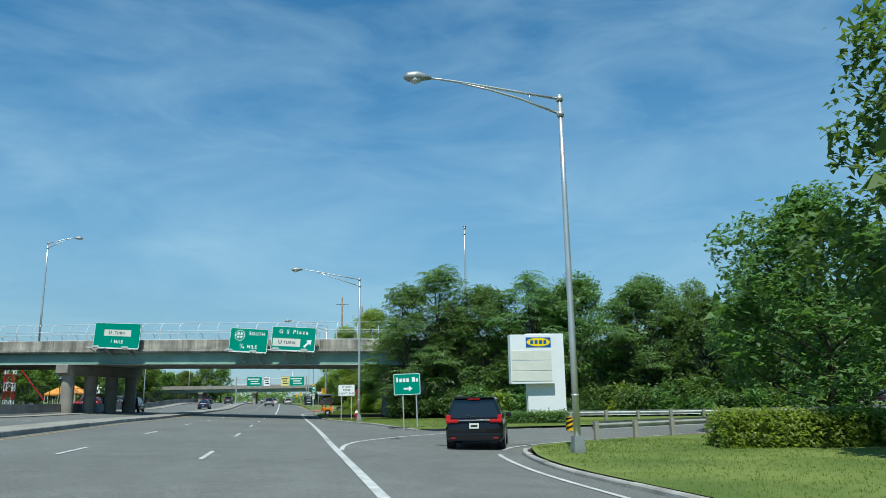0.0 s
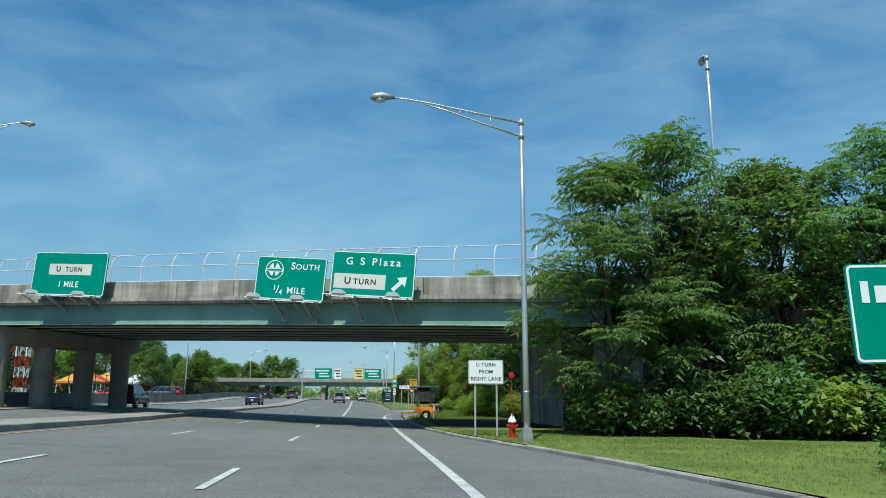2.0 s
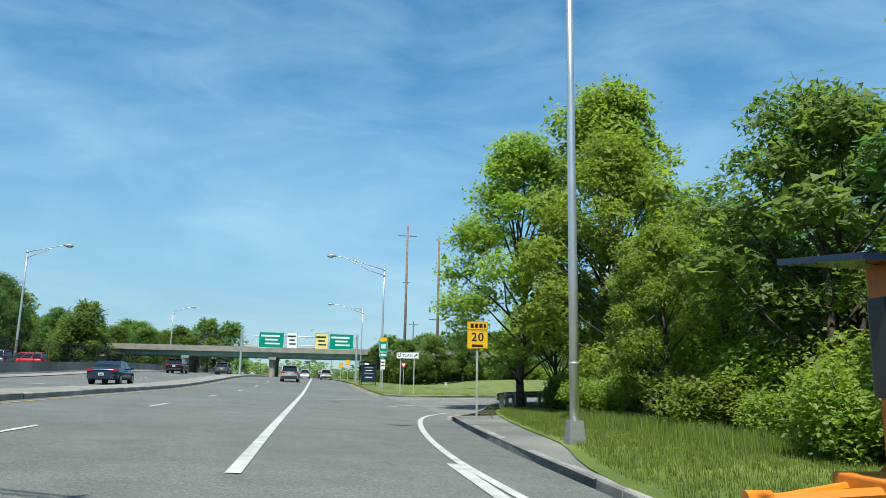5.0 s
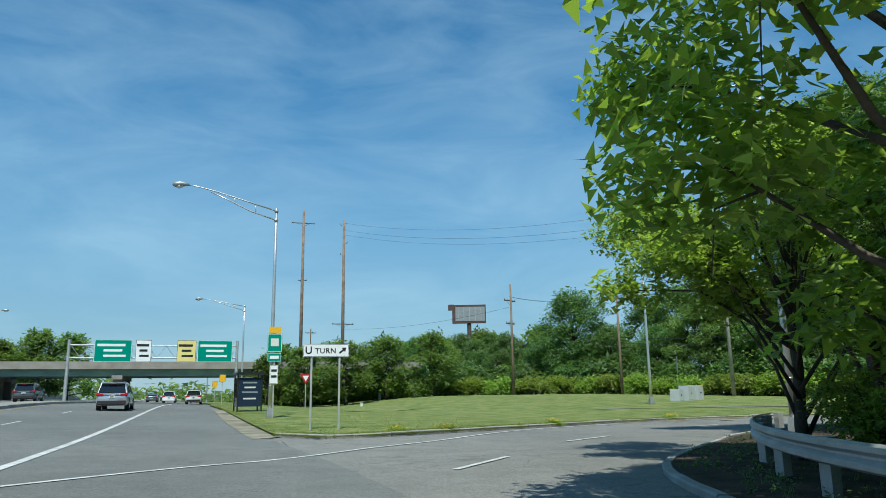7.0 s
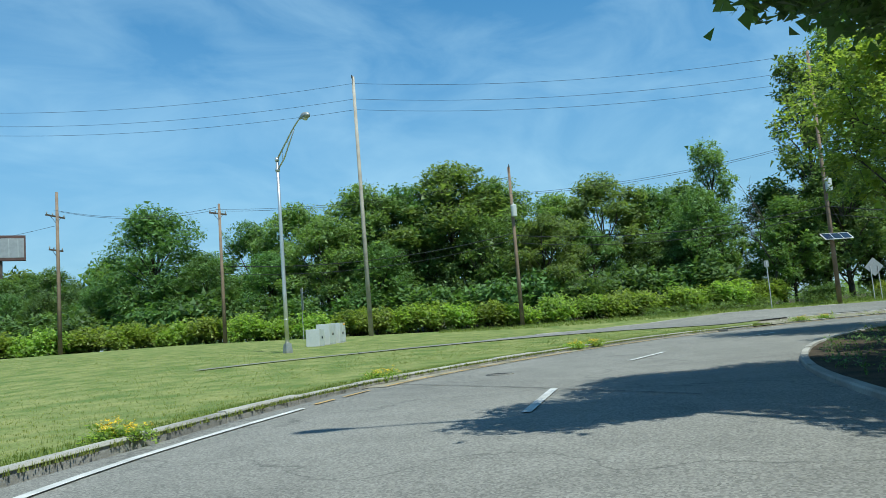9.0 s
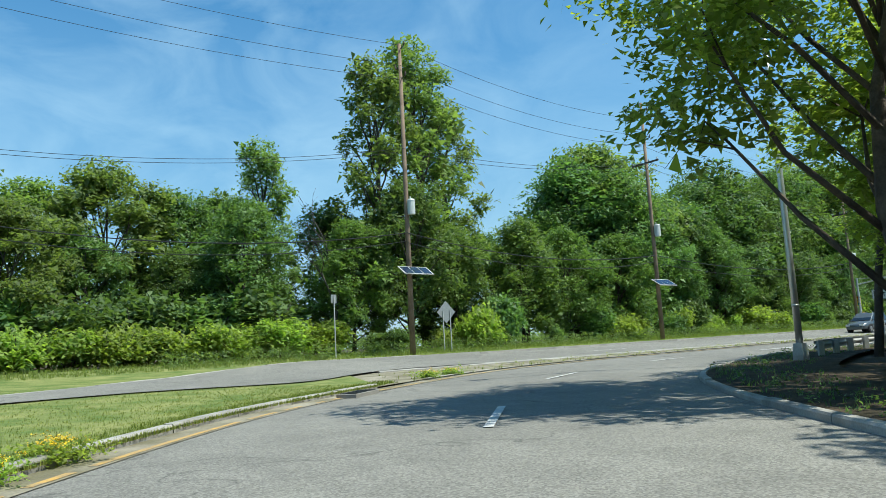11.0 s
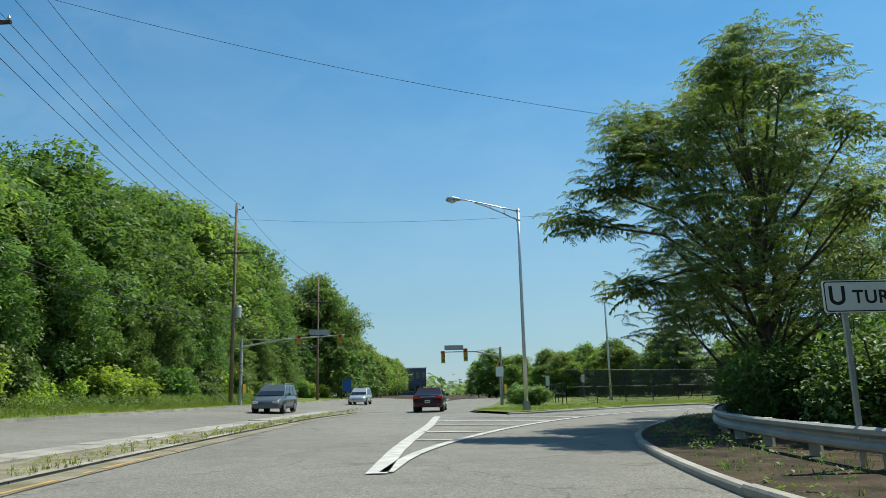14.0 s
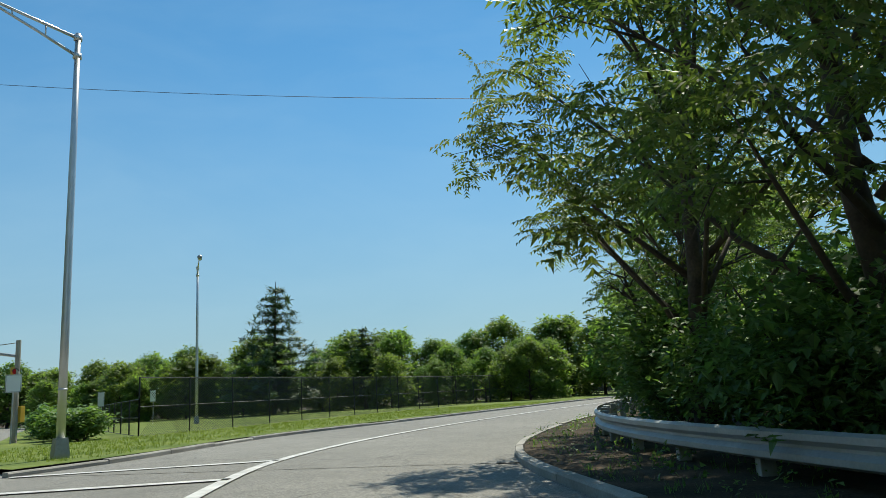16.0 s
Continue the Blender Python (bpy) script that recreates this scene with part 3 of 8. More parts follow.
ribbon("lawn_north", V((3.1, 162), (2.3, 190), (1.4, 230), (-2.8, 320)), V((40, 178), (36, 205), (34, 240), (40, 320)), 0.08, GRASS_DRY, 6, 4, "rough grass beside the highway ahead", "lawn")
ribbon("lawn_south", curve_through([(7.7, -260), (7.2, -30), (7.1, 0), (6.7, 11), (6.6, 15), (7.2, 19.2), (8.1, 22.3)], 2), curve_through([(60, -260), (60, -30), (60, 0), (50, 15), (30, 26.5), (14, 25.9), (8.4, 22.8)], 2), 0.11, GRASS, 10, 2,
       "mown lawn with a concrete kerb beside the side street", "lawn")
ribbon("lawn_corner", curve_through([(7.2, 38.4), (7.0, 42.7), (6.2, 50), (5.3, 56), (4.5, 61), (3.9, 66), (3.5, 72), (3.5, 82)], 1.5), curve_through([(46, 39), (38, 46), (27, 56), (17, 60), (13, 63), (11, 68), (10.9, 74), (10.9, 82)], 1.5), 0.11, GRASS, 10, 1.5,
       "mown lawn with a green street sign on it", "lawn")
ribbon("lawn_trailer", curve_through([(3.5, 82), (3.6, 90), (4.7, 95), (5.2, 99.8), (6.2, 107), (7.6, 113)], 1.5), curve_through([(10.9, 82), (11, 90), (10.5, 97), (10.5, 104), (10, 110), (9.5, 115)], 1.5), 0.11, GRASS, 5, 1.5,
       "bright rough grass behind the kerb", "lawn")
ribbon("soil_under_bridge", V((4.5, 68), (4.3, 76), (4.6, 83.5)), V((11, 69), (10.9, 76), (10.9, 85)), 0.125, SOIL, 3, 1.5, "bare dry soil under the bridge", "ground")
ribbon("pavement_apron", curve_through([(3.45, 90), (3.65, 95), (4.0, 101.5), (4.35, 106)], 1), curve_through([(3.7, 90), (4.8, 95), (5.3, 99.8), (6.3, 107)], 1), 0.09, CONCRETE_DARK, 3, 1, "worn concrete apron at the mouth of the slip road", "pavement")
ribbon("lawn_island", curve_through([(78.8, 101), (78, 98.4), (77.1, 90), (72.8, 79), (64.3, 58), (55.3, 42), (38, 19)], 2), curve_through([(82, 98.9), (84.2, 97.2), (86, 90), (82, 77), (78, 62), (72, 46), (60, 20)], 2), 0.11, GRASS, 5, 2,
       "narrow grass verge round the exit road", "lawn")
ribbon("lawn_back", curve_through([(84.2, 97.2), (92, 84), (108, 60), (138, 14)], 2), curve_through([(86, 90), (82, 77), (78, 62), (60, 20)], 2), 0.1, GRASS, 5, 3, "grass behind the traffic signal", "lawn")
ribbon("road_edge", shift(RK, -3.0), shift(RK, 0.12), -0.02, ASPHALT_OLD, 2, 1.5, "bleached asphalt along the inner kerb", "road")
ribbon("verge_inner", shift(RK, 0.15), shift(RK, 3.2), 0.07, SOIL, 2, 1.5, "bare shaded soil between the kerb and the trees", "ground")


def kerb(name, line, label, width=0.15, height=0.1, piece=2.4, mat=None):
    """Kerb stones laid end to end along a line, each its own piece."""
    root = tagged(new(name), label, "kerb", kind="structure")
    total = sum((b - a).length for a, b in zip(line, line[1:]))
    n = max(2, int(total / piece))
    pts = resample(line, n * 2 + 1)
    rnd = random.Random(len(line))
    for i in range(n):
        seg = [pts[2 * i].lerp(pts[2 * i + 1], 0.012), pts[2 * i + 1], pts[2 * i + 2].lerp(pts[2 * i + 1], 0.012)]
        out = shift(seg, width)
        bm = bmesh.new()
        lift = height + rnd.uniform(-0.015, 0.015)
        rows = []
        for p, q in zip(seg, out):
            z = level(p.x, p.y)
            e = (q - p) * 0.14
            rows.append([bm.verts.new(c) for c in ((p.x, p.y, z - 0.12), (p.x, p.y, z + lift - 0.03), (p.x + e.x, p.y + e.y, z + lift), (q.x, q.y, z + lift), (q.x, q.y, z - 0.12))])
        for r, s in zip(rows, rows[1:]):
            for k in range(4):
                bm.faces.new((r[k], r[k + 1], s[k + 1], s[k]))
        bm.faces.new(rows[0])
        bm.faces.new(rows[-1][::-1])
        bmesh.ops.recalc_face_normals(bm, faces=bm.faces[:])
        part("kerbstone", bm, mat or KERB, root)
    return root


kerb("kerb_slip_inner", shift(RK, -0.02), "pale worn kerb along the inside of the loop")
kerb("kerb_field", [p for p in shift(FIELD_N, -0.02) if p.x < 50], "broken pale kerb between slip road and grass field", width=-0.17, height=0.14)
ribbon("gutter_dirt", [p for p in FIELD_N if p.x > 22], shift([p for p in FIELD_N if p.x > 22], 0.62), 0.006, MEDIAN, 2, 1.2, "dirt and grit gathered along the kerb", "ground")
kerb("kerb_median_near", [p for p in shift(FIELD_N, -0.02) if p.x > 49.5], "low broken kerb along the median", width=-0.17, height=0.052, piece=1.9)
kerb("kerb_corner", curve_through([(7.0, 38.4), (6.8, 42.7), (6.0, 50), (5.1, 56), (4.3, 61), (3.7, 66), (3.3, 72), (3.35, 85), (3.5, 90), (3.7, 96), (4.1, 102), (4.4, 106)], 1.5), "pale concrete kerb beside the highway")
kerb("kerb_nose", curve_through([(7.0, -30), (6.9, 0), (6.5, 11), (6.4, 15), (6.9, 19.0), (7.5, 21.4), (8.3, 22.7), (10.5, 24.5), (14, 26.3), (20, 28), (40, 29)], 1.2), "rounded concrete kerb at the side street's corner")
kerb("kerb_side_far", shift(IKF, -0.2)[::-1], "pale concrete kerb along the far side of the side street")
kerb("kerb_median_far", [along(s, -9.35) for s in range(-8, 49, 3)][::-1], "pale concrete strip along the side road's median", width=1.0, height=0.13)
kerb("kerb_side_road", [along(s, -1.35) for s in range(-1, 130, 3)][::-1], "low pale kerb on the far side of the side road", width=-0.18, height=0.12)
kerb("kerb_side_bend", [p for p in WEST_F[3:] if p.x > 41], "pale kerb round the outside of the side road's bend", width=0.14, height=0.15)
kerb("kerb_exit", shift(EXIT_L, 0.1), "pale kerb round the grass island", width=-0.17)
kerb("kerb_strip", STRIP_R, "weathered kerb along the concrete strip", width=-0.2, height=0.2, piece=6)

# ---- road markings ----
painted("edge_line", curve_through([(1.75, -260), (1.75, 0), (1.8, 30), (1.85, 60), (1.9, 92)], 3), 0.2, WHITE_LINE, "worn white edge line")
painted("edge_line_strip", [p for p in shift(STRIP_R, 0.55) if -40 < p.y < 240], 0.13, YELLOW_LINE, "worn yellow line beside the concrete strip")
painted("edge_line_north", curve_through([(-1.2, 90), (-1.3, 100), (-1.5, 130), (-1.9, 190), (-3.2, 240), (-7.5, 320)], 3), 0.2, WHITE_LINE, "white lane line running on past the slip road")
for lane, off in enumerate((-1.85, -5.6)):
    for k in range(40):
        y = -18.3 + 12.2 * k + lane * 1.5
        if y > 300:
            break
        x = off - 0.0001 * max(0, y - 150) ** 2
        if y > 88 and lane == 0:
            continue
        painted("lane_dash", V((x, y), (x, y + 3.05)), 0.13, WHITE_LINE, "short white lane dash")
for k in range(30):
    y = -12 + 12.2 * k
    painted("lane_dash", V((-15.7, y), (-15.7, y + 3.05)), 0.13, WHITE_LINE, "short white lane dash")
painted("ramp_line", curve_through([(1.9, 22.0), (2.1, 24.1), (2.6, 26.4), (3.5, 28.6), (5.9, 32.8), (9, 36.0), (14, 38.3)], 0.8), 0.15, WHITE_LINE, "white line curving into the side street")
painted("corner_line", curve_through([(5.9, 5.0), (5.7, 11.2), (5.8, 15.4), (6.4, 20.0), (7.2, 22.6), (8.6, 24.4), (11, 26)], 0.8), 0.13, WHITE_LINE, "white line round the corner kerb")
painted("gore_line", curve_through([(2.35, 84), (2.1, 90), (2.1, 94), (2.4, 99), (3.0, 104.3), (3.7, 107.6), (5.0, 110.4)], 0.8), 0.15, WHITE_LINE, "white line turning into the slip road")
painted("edge_line_slip", curve_through([(-1.2, 120.6), (1.6, 124.2), (4.6, 127.0), (6.3, 128.8), (8.5, 130.6), (12.4, 134.6), (16, 137.3), (20, 139.3)], 1), 0.14, WHITE_LINE, "white edge line along the slip road")
yellow = resample(curve_through([(20.5, 139.6), (25, 141.2), (31, 142.1), (37, 142.3), (42, 142.0), (46, 141.2), (51, 139.7), (56, 137.7), (60.1, 135.3), (64, 132.1), (67.3, 128.8), (71.2, 124.5), (76, 119)], 1), 160)
wear, at = random.Random(8), 0
while at < 150:
    run = wear.randint(1, 4)
    painted("edge_line_yellow", yellow[at:at + run + 1], wear.uniform(0.09, 0.13), YELLOW_LINE, "worn yellow edge line under the kerb")
    at += run + wear.choice((0, 0, 1, 1, 2))
for a, b in (((3.0, 115.5), (4.6, 118.4)), ((6.4, 122.2), (8.4, 124.5)), ((12.0, 128.7), (14.4, 130.5)), ((20.0, 134.6), (22.8, 135.9)), ((29.0, 137.5), (32, 137.9)), ((38.5, 137.9), (41.5, 137.6)), ((49.5, 136.0), (52.3, 134.8)), ((58.6, 130.9), (60.9, 128.9))):
    painted("lane_dash", V(a, b), 0.14, WHITE_LINE, "short white lane dash")
painted("gore_left", V((65.6, 123.8), (68.2, 120.6), (70.2, 118.0), (75, 111.6), (81, 104)), 0.32, WHITE_LINE, "broad white gore line")
painted("gore_right", curve_through([(65.6, 123.6), (67.4, 120.9), (69.3, 117.0), (71.4, 111.4), (72.9, 105.3), (73.4, 100), (72.4, 93), (69.5, 83.3), (63, 67), (55, 52)], 1), 0.22, WHITE_LINE, "white line bounding the painted gore")
for a, b in (((70.1, 117.9), (69.2, 117.6)), ((72.5, 114.8), (70.5, 114.6)), ((75.2, 111.3), (71.8, 110.9)), ((77.6, 108.2), (72.5, 107.6)), ((80.2, 105), (73.1, 104)), ((78.4, 101.6), (73.4, 100.8))):
    painted("gore_bar", V(a, b), 0.26, WHITE_LINE, "white bar across the painted gore")
painted("centre_line_two", [along(s, -5.2) for s in range(10, 14, 1)], 0.12, WHITE_LINE, "white dash on the side road")


# ---- plants ----
def template(kind, rnd):
    """A handful of pointed leaves on one twig, three points each."""
    quads = []
    if kind == "pinnate":
        for k in range(7):
            u = (k + 0.6) / 7
            base = np.array((0, u * 0.62, 0.10 * math.sin(u * 2.4) - 0.16 * u * u))
            for side in (-1, 1):
                d = np.array((side * 0.92, 0.35, -0.22 - 0.1 * rnd.random()))
                d /= np.linalg.norm(d)
                w = np.array((0.0, 1.0, 0.1)) * 0.045
                ln = 0.24 * (1 - 0.35 * abs(u - 0.4)) * rnd.uniform(0.85, 1.1)
                quads.append((base + d * ln * 0.1 + w, base + d * ln, base + d * ln * 0.2 - w))
    elif kind == "rosette":
        for k in range(6):
            a = 2 * math.pi * (k + 0.7 * rnd.random()) / 6
            out = np.array((math.cos(a), math.sin(a), 0))
            side = np.array((-math.sin(a), math.cos(a), 0))
            for j in range(4):
                u = 0.12 + 0.13 * j
                o = out * u + np.array((0, 0, 0.12 * u - 0.55 * u * u))
                for g in (-1, 1):
                    d = side * g * 0.75 + out * 0.5 + np.array((0, 0, -0.45 - 0.2 * rnd.random()))
                    w = out * 0.046
                    quads.append((o + w, o + d * 0.17 * rnd.uniform(0.8, 1.15), o - w))
    elif kind == "oval":
        for k in range(7):
            o = np.array([rnd.gauss(0, 0.22), rnd.gauss(0, 0.22), rnd.gauss(0, 0.14)])
            a, tilt = rnd.uniform(0, 2 * math.pi), rnd.gauss(-0.2, 0.4)
            d = np.array((math.cos(a) * math.cos(tilt), math.sin(a) * math.cos(tilt), math.sin(tilt)))
            w = np.cross(d, (0, 0, 1))
            w = w / np.linalg.norm(w) * 0.085
            ln = 0.27 * rnd.uniform(0.75, 1.2)
            up = np.array((0, 0, 0.03))
            quads.append((o, o + d * ln * 0.45 + w + up, o + d * ln))
            quads.append((o, o + d * ln, o + d * ln * 0.45 - w + up))
    elif kind == "needle":
        for k in range(10):
            a = 2 * math.pi * k / 10 + rnd.random()
            d = np.array((math.cos(a) * 0.6, math.sin(a) * 0.6, rnd.uniform(-0.3, 0.35)))
            w = np.array((-math.sin(a), math.cos(a), 0)) * 0.05
            o = np.array((0, 0, rnd.uniform(-0.1, 0.1)))
            quads.append((o + w, o + d * 0.65, o - w))
    else:
        for k in range(11):
            o = np.array([rnd.gauss(0, 0.2), rnd.gauss(0, 0.2), rnd.gauss(0, 0.13)])
            a = rnd.uniform(0, 2 * math.pi)
            tilt = rnd.gauss(-0.25, 0.4)
            d = np.array((math.cos(a) * math.cos(tilt), math.sin(a) * math.cos(tilt), math.sin(tilt)))
            w = np.cross(d, (0, 0, 1))
            w = w / np.linalg.norm(w) * 0.078 + np.array((0, 0, rnd.gauss(0, 0.025)))
            ln = 0.25 * rnd.uniform(0.75, 1.2)
            quads.append((o + d * ln * 0.15 + w, o + d * ln * 1.1, o + d * ln * 0.3 - w * 1.1))
    return np.array(quads)


def leaf_mesh(name, centres, outward, kind, size, rng, mat, grow=1.0):
    """Many twigs of leaves at the given points, each turned outward and jittered."""
    rnd = random.Random(int(rng.integers(1 << 30)))
    temps = [template(kind, rnd) for _ in range(4)]
    n = len(centres)
    pick = rng.integers(0, 4, n)
    yaw = np.arctan2(-outward[:, 0], outward[:, 1]) + rng.normal(0, 0.6, n)
    tilt = rng.normal(-0.15, 0.35, n)
    sc = size * rng.uniform(0.75, 1.3, n) * grow
    cy, sy, ct, st = np.cos(yaw), np.sin(yaw), np.cos(tilt), np.sin(tilt)
    zero = np.zeros(n)
    m = np.stack([np.stack([cy, -sy * ct, sy * st], 1), np.stack([sy, cy * ct, -cy * st], 1), np.stack([zero, st, ct], 1)], 1) * sc[:, None, None]
    blocks = []
    for k in range(4):
        i = np.where(pick == k)[0]
        v = np.einsum("nij,qpj->nqpi", m[i], temps[k]) + centres[i][:, None, None, :]
        blocks.append(v.reshape(-1, 3))
    verts = np.concatenate(blocks)
    q = len(verts) // 3
    me = bpy.data.meshes.new(name)
    me.vertices.add(len(verts))
    me.vertices.foreach_set("co", verts.astype(np.float32).ravel())
    me.loops.add(q * 3)
    me.loops.foreach_set("vertex_index", np.arange(q * 3, dtype=np.int32))
    me.polygons.add(q)
    me.polygons.foreach_set("loop_start", np.arange(0, q * 3, 3, dtype=np.int32))
    me.polygons.foreach_set("loop_total", np.full(q, 3, dtype=np.int32))
    me.update(calc_edges=True)
    me.materials.append(mat)
    return me


def sphere_points(rng, n):
    v = rng.normal(size=(n, 3))
    return v / np.linalg.norm(v, axis=1)[:, None]


def crown_points(rng, lobes, n):
    """Points near the skins of overlapping lobes, fewer inside and underneath."""
    w = np.array([r[0] * r[1] + r[0] * r[2] for _, r in lobes])
    count = rng.multinomial(n, w / w.sum())
    pts, outs = [], []
    for (c, r), k in zip(lobes, count):
        d = sphere_points(rng, int(k * 1.5) + 4)
        d = d[(d[:, 2] > -0.55) | (rng.random(len(d)) < 0.35)][:k]
        rad = np.where(rng.random(len(d)) < 0.75, rng.uniform(0.78, 1.08, len(d)), rng.uniform(0.3, 0.8, len(d)))
        pts.append(np.array(c) + d * np.array(r) * rad[:, None])
        outs.append(d)
    return np.concatenate(pts), np.concatenate(outs)


def crown_core(rng, lobes, n):
    """Points deep inside the lobes, for the shaded inner foliage."""
    pick = rng.integers(0, len(lobes), n)
    d = sphere_points(rng, n)
    c, r = np.array([l[0] for l in lobes])[pick], np.array([l[1] for l in lobes])[pick]
    return c + d * r * rng.uniform(0.1, 0.62, n)[:, None], d


def crown_mesh(rng, shapes, n, kind, size, mat, depth=0.16):
    """Small leaves over the skin of the crown, larger ones in its depth."""
    fine = size < 1.75
    pts, outs = crown_points(rng, shapes, int(n * (1.35 if fine else 1.0)))
    core, inner = crown_core(rng, shapes, int(n * depth))
    grow = np.concatenate([np.full(len(pts), 0.78 if fine else 1.0), np.full(len(core), 1.7)])
    return leaf_mesh("crown", np.concatenate([pts, core]), np.concatenate([outs, inner]), kind, size, rng, mat, grow)


def make_tree(name, label, category, h, spread, lobes, n, kind, size, mat, seed, low=0.3, trunk=0.18, flat=1.0, bark=None, narrow=False, limbs=(), airy=1.0):
    rng = np.random.default_rng(seed)
    rnd = random.Random(seed)
    root = thing(name, label, category)
    bm = bmesh.new()
    top = h * (0.72 if not narrow else 0.9)
    lean = [Vector((rnd.gauss(0, 0.02) * h * t, rnd.gauss(0, 0.02) * h * t, top * t)) for t in (0, 0.15, 0.35, 0.6, 0.8, 1)]
    lean[0] = Vector((0, 0, -0.25))
    tube(bm, lean, [trunk * 1.35, trunk, trunk * 0.85, trunk * 0.6, trunk * 0.4, trunk * 0.15], 8)
    shapes = []
    for k in range(lobes):
        a = 2.399 * k + rnd.uniform(-0.3, 0.3)
        u = (k + 0.5) / lobes
        z = h * (low + (0.93 - low) * u)
        reach = spread * (math.sin(math.pi * min(1, 0.22 + 0.78 * u)) ** 0.7 if not narrow else 1 - 0.6 * u) * rnd.uniform(0.45, 0.8)
        c = Vector((math.cos(a) * reach, math.sin(a) * reach, z))
        r = spread * rnd.uniform(0.2, 0.4) * (1.0 if not narrow else 0.9)
        shapes.append((tuple(c), (r * airy, r * airy, r * 0.78 * flat * airy)))
        s = max(0.12, min(0.75, u * 0.75 + 0.1))
        start = lean[0].lerp(lean[-1], s)
        mid = start.lerp(c, 0.5) + Vector((rnd.gauss(0, 0.12), rnd.gauss(0, 0.12), -0.05)) * spread * 0.3
        tube(bm, [start, mid, c], [trunk * 0.42 * (1.1 - u * 0.5), trunk * 0.26, trunk * 0.1], 5)
        for _ in range(2):
            e = c + Vector((rnd.gauss(0, 1), rnd.gauss(0, 1), rnd.gauss(0.2, 0.7))).normalized() * r * 0.85
            tube(bm, [c.lerp(mid, 0.3), c.lerp(e, 0.45) + Vector((0, 0, 0.1)), e], [trunk * 0.12, trunk * 0.07, trunk * 0.03], 3)
    for cx, cy, cz, r in limbs:
        c = Vector((cx, cy, cz))
        start = lean[0].lerp(lean[-1], 0.45)
        tube(bm, [start, start.lerp(c, 0.5) + Vector((0, 0, 0.6)), c], [trunk * 0.4, trunk * 0.25, trunk * 0.08], 5)
        shapes += [((cx, cy, cz), (r, r, r * 0.7)), ((cx * 0.8, cy * 0.8, cz - 0.1), (r * 0.9, r * 0.9, r * 0.6))]
    shapes.append(((0, 0, h * 0.88), (spread * 0.36, spread * 0.36, h * 0.12)))
    part("trunk", bm, bark or BARK, root, smooth=True)
    ob = new("crown", crown_mesh(rng, shapes, n, kind, size, mat, 0.16 if airy == 1 else 0.05))
    ob.parent = root
    return root


def make_bush(name, label, category, r, h, n, kind, size, mat, seed, square=False):
    rng = np.random.default_rng(seed)
    rnd = random.Random(seed)
    root = thing(name, label, category)
    bm = bmesh.new()
    for k in range(5):
        a = 2 * math.pi * k / 5 + rnd.random()
        tube(bm, [(0.1 * math.cos(a), 0.1 * math.sin(a), -0.15), (r * 0.35 * math.cos(a), r * 0.35 * math.sin(a), h * 0.45), (r * 0.6 * math.cos(a), r * 0.6 * math.sin(a), h * 0.8)], [0.04, 0.03, 0.012], 4)
    part("stem", bm, BARK, root)
    shapes = []
    for k in range(8):
        a = 2.399 * k
        rr = r * rnd.uniform(0.15, 0.62)
        shapes.append(((math.cos(a) * rr, math.sin(a) * rr, h * rnd.uniform(0.3, 0.68)), (r * rnd.uniform(0.36, 0.52),) * 2 + (h * rnd.uniform(0.25, 0.36),)))
    pts, outs = crown_points(rng, shapes, n)
    pts[:, 2] = np.maximum(pts[:, 2], 0.05)
    ob = new("crown", leaf_mesh("crown", pts, outs, kind, size, rng, mat))
    ob.parent = root
    return root


def make_conifer(name, label, h, r, seed, mat):
    rng = np.random.default_rng(seed)
    rnd = random.Random(seed)
    root = thing(name, label, "tree")
    bm = bmesh.new()
    tube(bm, [(0, 0, -0.2), (0, 0, h * 0.5), (0, 0, h)], [0.2, 0.12, 0.02], 8)
    pts, outs = [], []
    z = h * 0.1
    while z < h * 0.97:
        u = z / h
        for k in range(6):
            a = 2 * math.pi * k / 6 + rnd.uniform(-0.4, 0.4)
            ln = r * (1 - u) ** 0.8 * rnd.uniform(0.75, 1.1) + 0.12
            e = Vector((math.cos(a) * ln, math.sin(a) * ln, z - ln * 0.06 + 0.16 * ln * ln / max(r, 1)))
            rod(bm, (0, 0, z), e, 0.03, 0.008, 4, False)
            for j in range(max(2, int(ln * 4.5))):
                t = (j + 0.8) / max(2, int(ln * 4.5))
                p = np.array(Vector((0, 0, z)).lerp(e, t)) + rng.normal(0, 0.07, 3)
                pts.append(p)
                outs.append((math.cos(a), math.sin(a), 0.1))
        z += h * 0.062 * rnd.uniform(0.9, 1.15)
    part("trunk", bm, BARK, root)
    ob = new("crown", leaf_mesh("crown", np.array(pts), np.array(outs), "needle", 1.15, rng, mat))
    ob.parent = root
    return root


